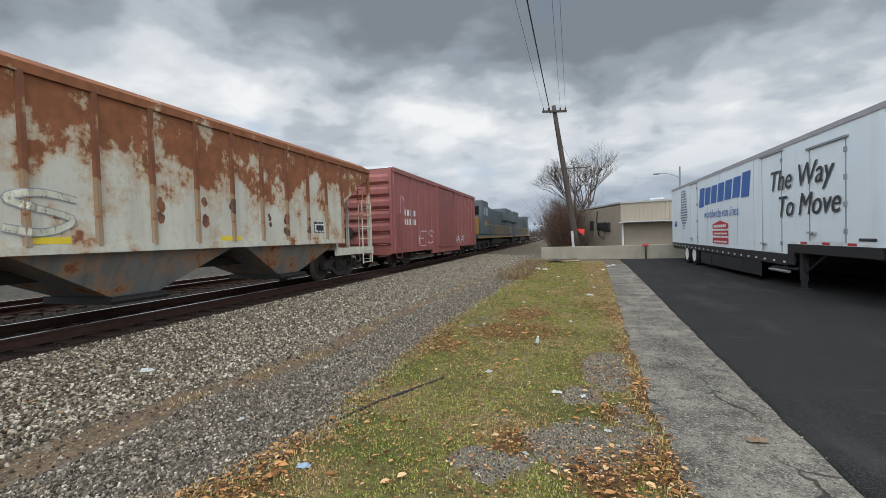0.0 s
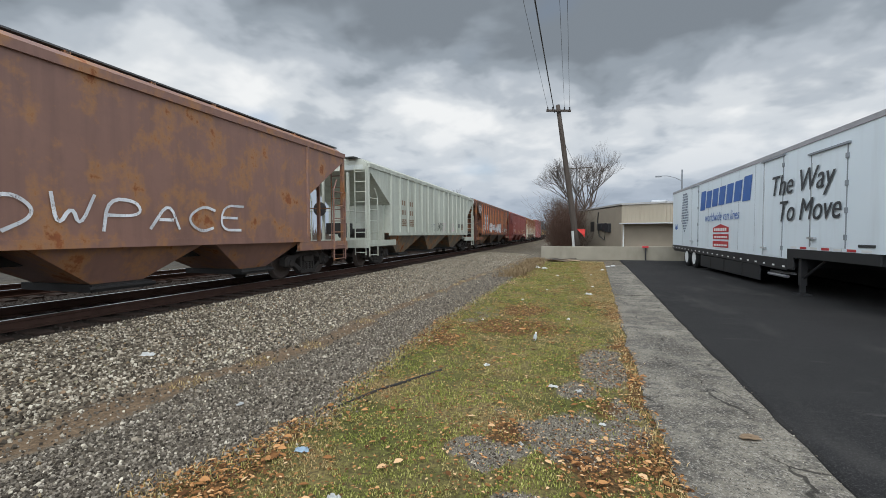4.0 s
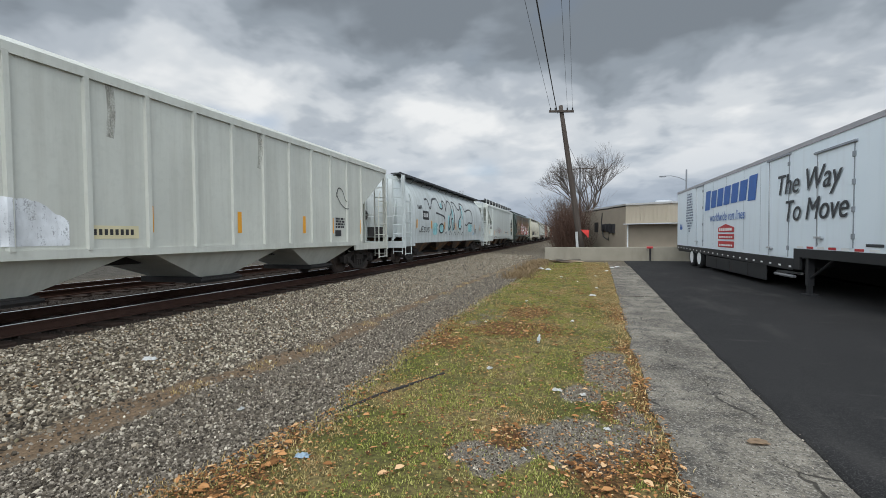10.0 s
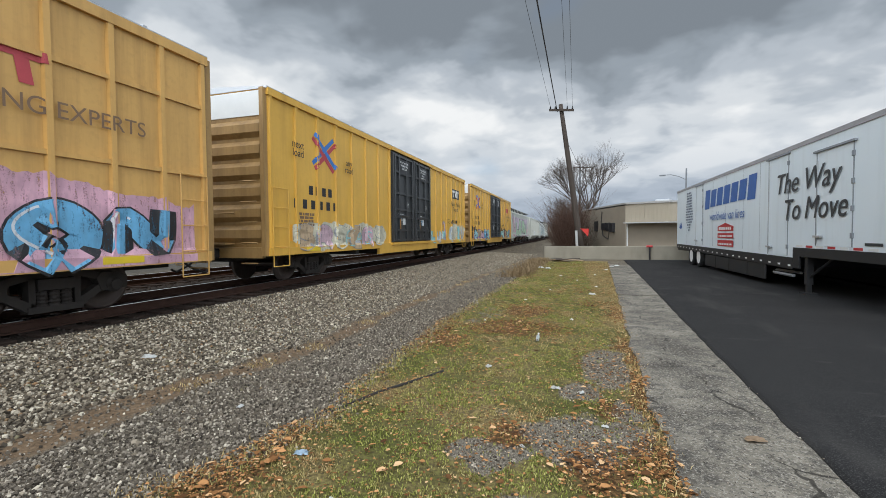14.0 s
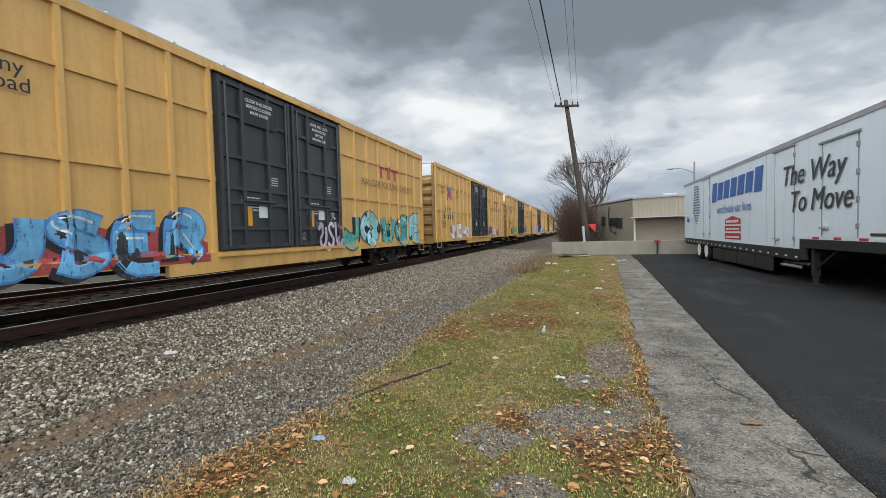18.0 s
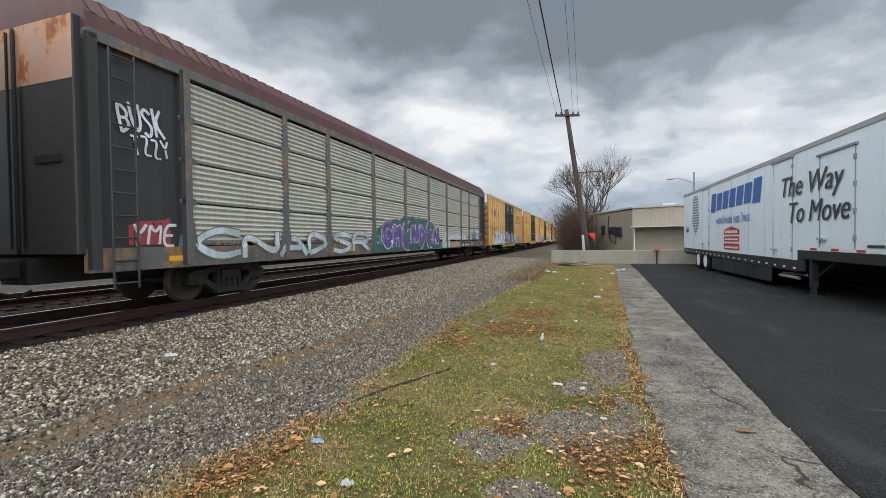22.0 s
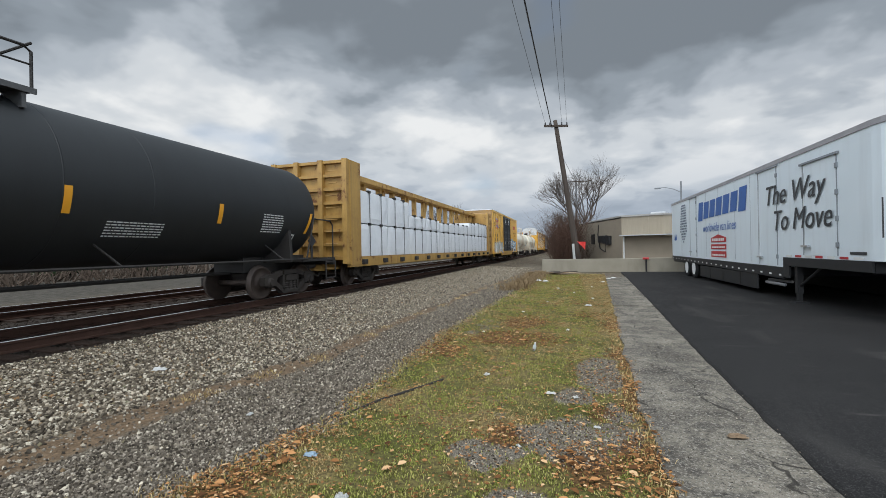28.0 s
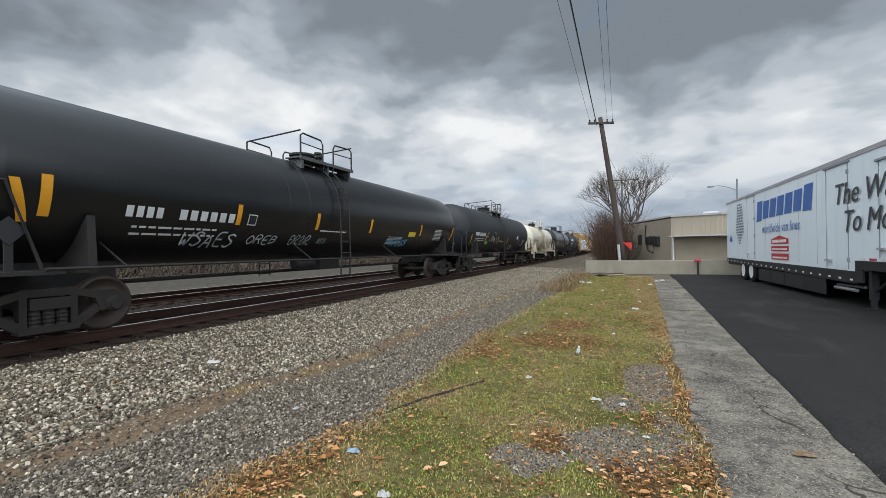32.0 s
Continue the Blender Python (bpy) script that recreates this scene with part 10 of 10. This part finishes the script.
scatter_stones("gravel_chips", 9000, 0.6, 2.9, 1.8, 20, 0.003, 0.008, 14, "grit strewn over the old concrete strip", 1.8, keep=lambda x, y, r: strip_edge(y) - 0.02 < x < asphalt_edge(y) and r.random() < max(math.exp(-(x - strip_edge(y)) * 5), math.exp(-(asphalt_edge(y) - x) * 9), 0.25), material=chip_m.m, lift=0.028)

# grass
blade_m = Mat("grass_blades", 0.9)
gb = blade_m.n.new("ShaderNodeNewGeometry")
patchy = blade_m.ramp(blade_m.noise(1.1, 7, off=(7, 2, 0), rough=0.7), [(0.49, 0.0), (0.63, 1.0)])
green = blade_m.ramp(gb.outputs["Random Per Island"], [(0.0, (0.085, 0.100, 0.022)), (0.6, (0.235, 0.255, 0.055)), (1.0, (0.46, 0.42, 0.15))])
straw = blade_m.ramp(gb.outputs["Random Per Island"], [(0.0, (0.17, 0.105, 0.045)), (0.6, (0.40, 0.275, 0.125)), (1.0, (0.62, 0.48, 0.27))])
edge_y = blade_m.ramp(blade_m.math("ADD", blade_m.math("MULTIPLY", blade_m.axis(0), 0.1), 1.0), [(0.745, 0.85), (0.80, 0.0)])
edge_s = blade_m.ramp(blade_m.math("ADD", blade_m.math("MULTIPLY", blade_m.axis(0), 0.1), 0.9), [(0.950, 0.0), (0.968, 0.85)])
blade_m.color(blade_m.mix(blade_m.math("MAXIMUM", blade_m.math("MAXIMUM", patchy, edge_y), edge_s), green, straw))


def scatter_blades(name, n, y0, y1, hmin, hmax, seed, label, power, xfun=None, width=0.0024):
    rnd = random.Random(seed)
    vs, fs = [], []
    for _ in range(n):
        y = y0 + (y1 - y0) * rnd.random() ** power
        left = grass_edge(y)
        x = rnd.uniform(left, strip_edge(y)) if xfun is None else xfun(y, rnd)
        if xfun is None and (bare_at(x, y) > 0.35 + 0.25 * rnd.random() and rnd.random() < 0.93 or duff_at(x, y) > 0.6 and rnd.random() < 0.5 or noise.noise((x * 7, y * 6, 30.0)) + 0.6 * noise.noise((x * 2.2, y * 2.0, 31.0)) < -0.06 and rnd.random() < 0.8):
            continue
        if x is None:
            continue
        h = rnd.uniform(hmin, hmax)
        a = rnd.uniform(0, 6.28)
        w = width * rnd.uniform(0.7, 1.6) * (1 + y * 0.06)
        lean = Vector((math.cos(a), math.sin(a), 0)) * h * rnd.uniform(0.2, 1.1)
        side = Vector((-math.sin(a), math.cos(a), 0)) * w
        p = Vector((x, y, rough_z(x, y) + 0.004))
        b = len(vs)
        mid = p + lean * 0.4 + Vector((0, 0, h * 0.62))
        tip = p + lean + Vector((0, 0, h * 0.85))
        vs += [tuple(p - side), tuple(p + side), tuple(mid + side * 0.8), tuple(mid - side * 0.8), tuple(tip)]
        fs += [(b, b + 1, b + 2, b + 3), (b + 3, b + 2, b + 4)]
    me = bpy.data.meshes.new(name)
    me.from_pydata(vs, [], fs)
    me.materials.append(blade_m.m)
    return tagged(new(name, me), label, "grass", kind="stuff")


def tuft(y, r):
    """Dry straw lies in tufts along the dirt streak."""
    k = round(y * 1.1) / 1.1
    if abs(y - k) > 0.16 + 0.1 * noise.noise((k * 5.1, 1, 1)) or noise.noise((k * 2.7, 8.0, 0)) < -0.05:
        return grass_edge(y) - abs(r.gauss(0, 0.2)) if r.random() < 0.06 else None
    return lerp_table(k, DIRT_X) + 0.25 * noise.noise((k * 3.0, 2.0, 2.0)) + r.gauss(0.05, 0.10)


scatter_blades("grass", 230000, 1.5, 27.5, 0.009, 0.024, 5, "short patchy green and straw winter grass", 2.0)
scatter_blades("dry_grass", 7000, 1.5, 27.0, 0.02, 0.05, 6, "straw-coloured dry grass along the gravel edge", 1.6, lambda y, r: grass_edge(y) + r.gauss(0.0, 0.09))
scatter_blades("dry_grass", 5000, 2.0, 24.0, 0.015, 0.05, 7, "dry tufts scattered over the gravel", 1.4, tuft)
scatter_blades("dry_grass", 1700, 1.8, 14.0, 0.02, 0.06, 17, "dry straw lying along the concrete edge", 1.5, lambda y, r: strip_edge(y) + r.gauss(-0.05, 0.06))
weeds = scatter_blades("weeds", 3200, 16.5, 27.8, 0.08, 0.34, 8, "tall dead brown weeds before the concrete barrier", 1.0, lambda y, r: r.gauss(-2.15 + 0.035 * (y - 17), 0.30), 0.004)
weeds.data.materials.clear()
weeds.data.materials.append(plain("dead_weed_brown", (0.24, 0.17, 0.095), 0.95, 0, 0.5, 30))

# fallen leaves
leaf_m = Mat("fallen_leaf", 0.85)
lg = leaf_m.n.new("ShaderNodeNewGeometry")
leaf_m.color(leaf_m.ramp(lg.outputs["Random Per Island"], [(0.0, (0.065, 0.030, 0.013)), (0.5, (0.25, 0.115, 0.042)), (0.85, (0.46, 0.235, 0.095)), (1.0, (0.60, 0.41, 0.23))]))


def scatter_leaves(n, seed):
    rnd = random.Random(seed)
    vs, fs = [], []
    for _ in range(n):
        y = 1.6 + 24 * rnd.random() ** 2.0
        x = rnd.uniform(grass_edge(y) - 0.15, strip_edge(y) + 0.05)
        if rnd.random() > 0.12 + 0.55 * max(0.0, min(1.0, (duff_at(x, y) - 0.0) * 1.1)):
            continue
        s = rnd.uniform(0.006, 0.017) * (1 + y * 0.04) if rnd.random() < 0.95 else rnd.uniform(0.02, 0.045)
        a = rnd.uniform(0, 6.28)
        c, sn = math.cos(a), math.sin(a)
        tilt = rnd.uniform(-0.5, 0.5)
        z = rough_z(x, y) + 0.026
        b = len(vs)
        for u, v, w in ((-1, 0, 0), (-0.3, 0.55, 0.25), (0.5, 0.45, 0.2), (1, 0, 0.1), (0.5, -0.45, 0.22), (-0.3, -0.55, 0.25), (0, 0, -0.05)):
            vs.append((x + s * (u * c - v * sn), y + s * (u * sn + v * c), z + s * (w + tilt * v * 0.6)))
        fs += [(b + 6, b + i, b + (i + 1) % 6) for i in range(6)]
    me = bpy.data.meshes.new("fallen_leaves")
    me.from_pydata(vs, [], fs)
    me.materials.append(leaf_m.m)
    tagged(new("fallen_leaves", me), "brown curled fallen leaves on the grass", "leaves", kind="stuff")


scatter_leaves(80000, 9)


def litter(name, x, y, w, l, h, material, label, category, rz=0.0, seed=0, z=None):
    """A crumpled scrap, small box or wrapper lying on the ground."""
    rnd = random.Random(seed)
    bm = bmesh.new()
    n = 5
    g_ = [[bm.verts.new((w * (i / n - 0.5) + rnd.uniform(-.06, .06) * w, l * (j / n - 0.5) + rnd.uniform(-.06, .06) * l, h * (0.3 + rnd.random() * 0.7) if 0 < i < n and 0 < j < n else rnd.random() * h * 0.35)) for i in range(n + 1)] for j in range(n + 1)]
    for j in range(n):
        for i in range(n):
            bm.faces.new((g_[j][i], g_[j][i + 1], g_[j + 1][i + 1], g_[j + 1][i]))
    bmesh.ops.solidify(bm, geom=bm.faces[:], thickness=0.003)
    ob = part(name, bm, material)
    ob.matrix_basis = pose(x, y, (rough_z(x, y) + 0.012) if z is None else z, 0, 0, rz)
    return tagged(ob, label, category, group="litter")


paper = plain("white_litter", (0.70, 0.70, 0.68), 0.7, 0, 0.1, 8)
bluew = plain("pale_blue_wrapper", (0.42, 0.55, 0.66), 0.4, 0, 0.3, 20)
card = plain("brown_cardboard", (0.36, 0.26, 0.17), 0.85, 0, 0.2, 6)
litter("paper_scrap", -5.02, 4.0, 0.17, 0.07, 0.05, paper, "flattened white paper cup on the ballast", "litter", 20, 1, 0.17)
litter("wrapper", -1.97, 2.78, 0.11, 0.06, 0.03, bluew, "crumpled pale blue wrapper on the grass", "litter", 10, 2)
litter("paper_scrap", -0.99, 5.31, 0.08, 0.06, 0.03, paper, "small white paper scrap", "litter", 50, 3)
litter("paper_scrap", -1.41, 2.30, 0.06, 0.08, 0.04, paper, "torn white paper in the grass", "litter", 75, 4)
litter("dead_leaf", 1.41, 3.9, 0.15, 0.07, 0.03, card, "large tan dead leaf on the concrete", "leaf", 15, 5, 0.03)
for i, (x, y, s) in enumerate(((-0.15, 4.75, 0.11), (0.12, 4.7, 0.08), (0.02, 8.6, 0.10), (-1.6, 8.2, 0.07), (0.55, 12.4, 0.2), (-1.1, 11.0, 0.08), (-0.6, 13.2, 0.09), (0.2, 16.0, 0.1), (-1.45, 21.6, 0.36), (-1.1, 21.3, 0.26), (-2.4, 22.0, 0.14), (-0.4, 17.6, 0.12), (0.9, 18.0, 0.12), (0.75, 14.2, 0.1), (1.9, 22.6, 0.2), (2.2, 23.2, 0.22), (1.5, 20.6, 0.2), (-3.1, 3.4, 0.07), (-0.35, 3.35, 0.05), (0.3, 3.9, 0.06))):
    litter("paper_scrap", x, y, s, s * 0.6, s * 0.3, paper, "small white scrap of litter", "litter", 37 * i, 20 + i, 0.03 if x > 0.84 else None)
# clear bottle lying upright in the grass
bm = bmesh.new()
revolve(bm, [(0.0, 0.022), (0.015, 0.026), (0.09, 0.026), (0.115, 0.012), (0.13, 0.012)], "z", 14)
bot = part("plastic_bottle", bm, plain("milky_plastic", (0.62, 0.68, 0.70), 0.25, 0, 0.1), smooth=True)
bot.matrix_basis = pose(-0.5, 6.82, 0.0, 24, 12, 0)
tagged(bot, "small clear plastic bottle standing in the grass", "bottle", group="litter")
bm = bmesh.new()
revolve(bm, [(0.128, 0.014), (0.145, 0.014)], "z", 12)
part("cap", bm, M["white"], bot)
# half-sunk dark bar across the turf that draws a shadowed edge line
bm = bmesh.new()
pts = [(-2.13, 3.62), (-1.96, 4.1), (-1.66, 4.64), (-1.5, 5.0)]
for a, b in zip(pts, pts[1:]):
    tube(bm, [(a[0], a[1], rough_z(*a) + 0.006), (b[0], b[1], rough_z(*b) + 0.006)], 0.016, 6)
tagged(part("edge_shadow_bar", bm, M["steel_dark"]), "dark bar in the grass drawing the shadowed edge line", "pipe")
# broken boards and cardboard by the barrier
for i, (x, y, rz, w, l, c) in enumerate(((-0.6, 27.0, 20, 1.3, 0.7, card), (0.1, 27.3, -15, 1.1, 0.6, card), (-0.9, 27.6, 60, 0.9, 0.3, wood.m), (-0.2, 26.6, 5, 1.4, 0.16, wood.m))):
    bm = bmesh.new()
    box(bm, -w / 2, w / 2, -l / 2, l / 2, 0, 0.035)
    ob = part("scrap_board", bevelled(bm, 0.008), c)
    ob.matrix_basis = pose(x, y, 0.02 + 0.045 * i, 4 * i - 5, 6 - 3 * i, rz)
    tagged(ob, "discarded brown board lying by the concrete barrier", "scrap board", group="scrap boards")


# ---------------- motion of the train ----------------


def track_pose(s):
    """Place and heading on the line at s metres along it."""
    d = (bend(s + 1.0) - bend(s - 1.0)) / 2.0
    return Matrix.Translation((TRACK_X + bend(s), s, RAIL_Z)) @ Matrix.Rotation(-math.atan(d), 4, "Z")


def motions():
    for thing, s0 in TRAIN:
        walk(thing, [(float(k), track_pose(s0 + travelled(k))) for k in range(33)])
    # wheelsets roll while their car passes; before and after they are far away
    for w, at, s0 in WHEELS:
        ta, tb = max(0.0, time_at(-20.0 - s0)), min(32.0, time_at(45.0 - s0))
        f0, f1 = int(ta * FPS), int(tb * FPS)
        if tb <= 0 or f1 <= f0:
            continue
        rows = [(0.0, pose(*at))] if f0 > 0 else []
        for k in range(f0, f1 + 1):
            turn = (travelled(k / FPS) - travelled(f0 / FPS)) / 0.457
            rows.append((k / FPS, Matrix.Translation(at) @ Matrix.Rotation(-turn, 4, "X")))
        if f1 < 960:
            rows.append((32.0, rows[-1][1]))
        walk(w, rows)


motions()
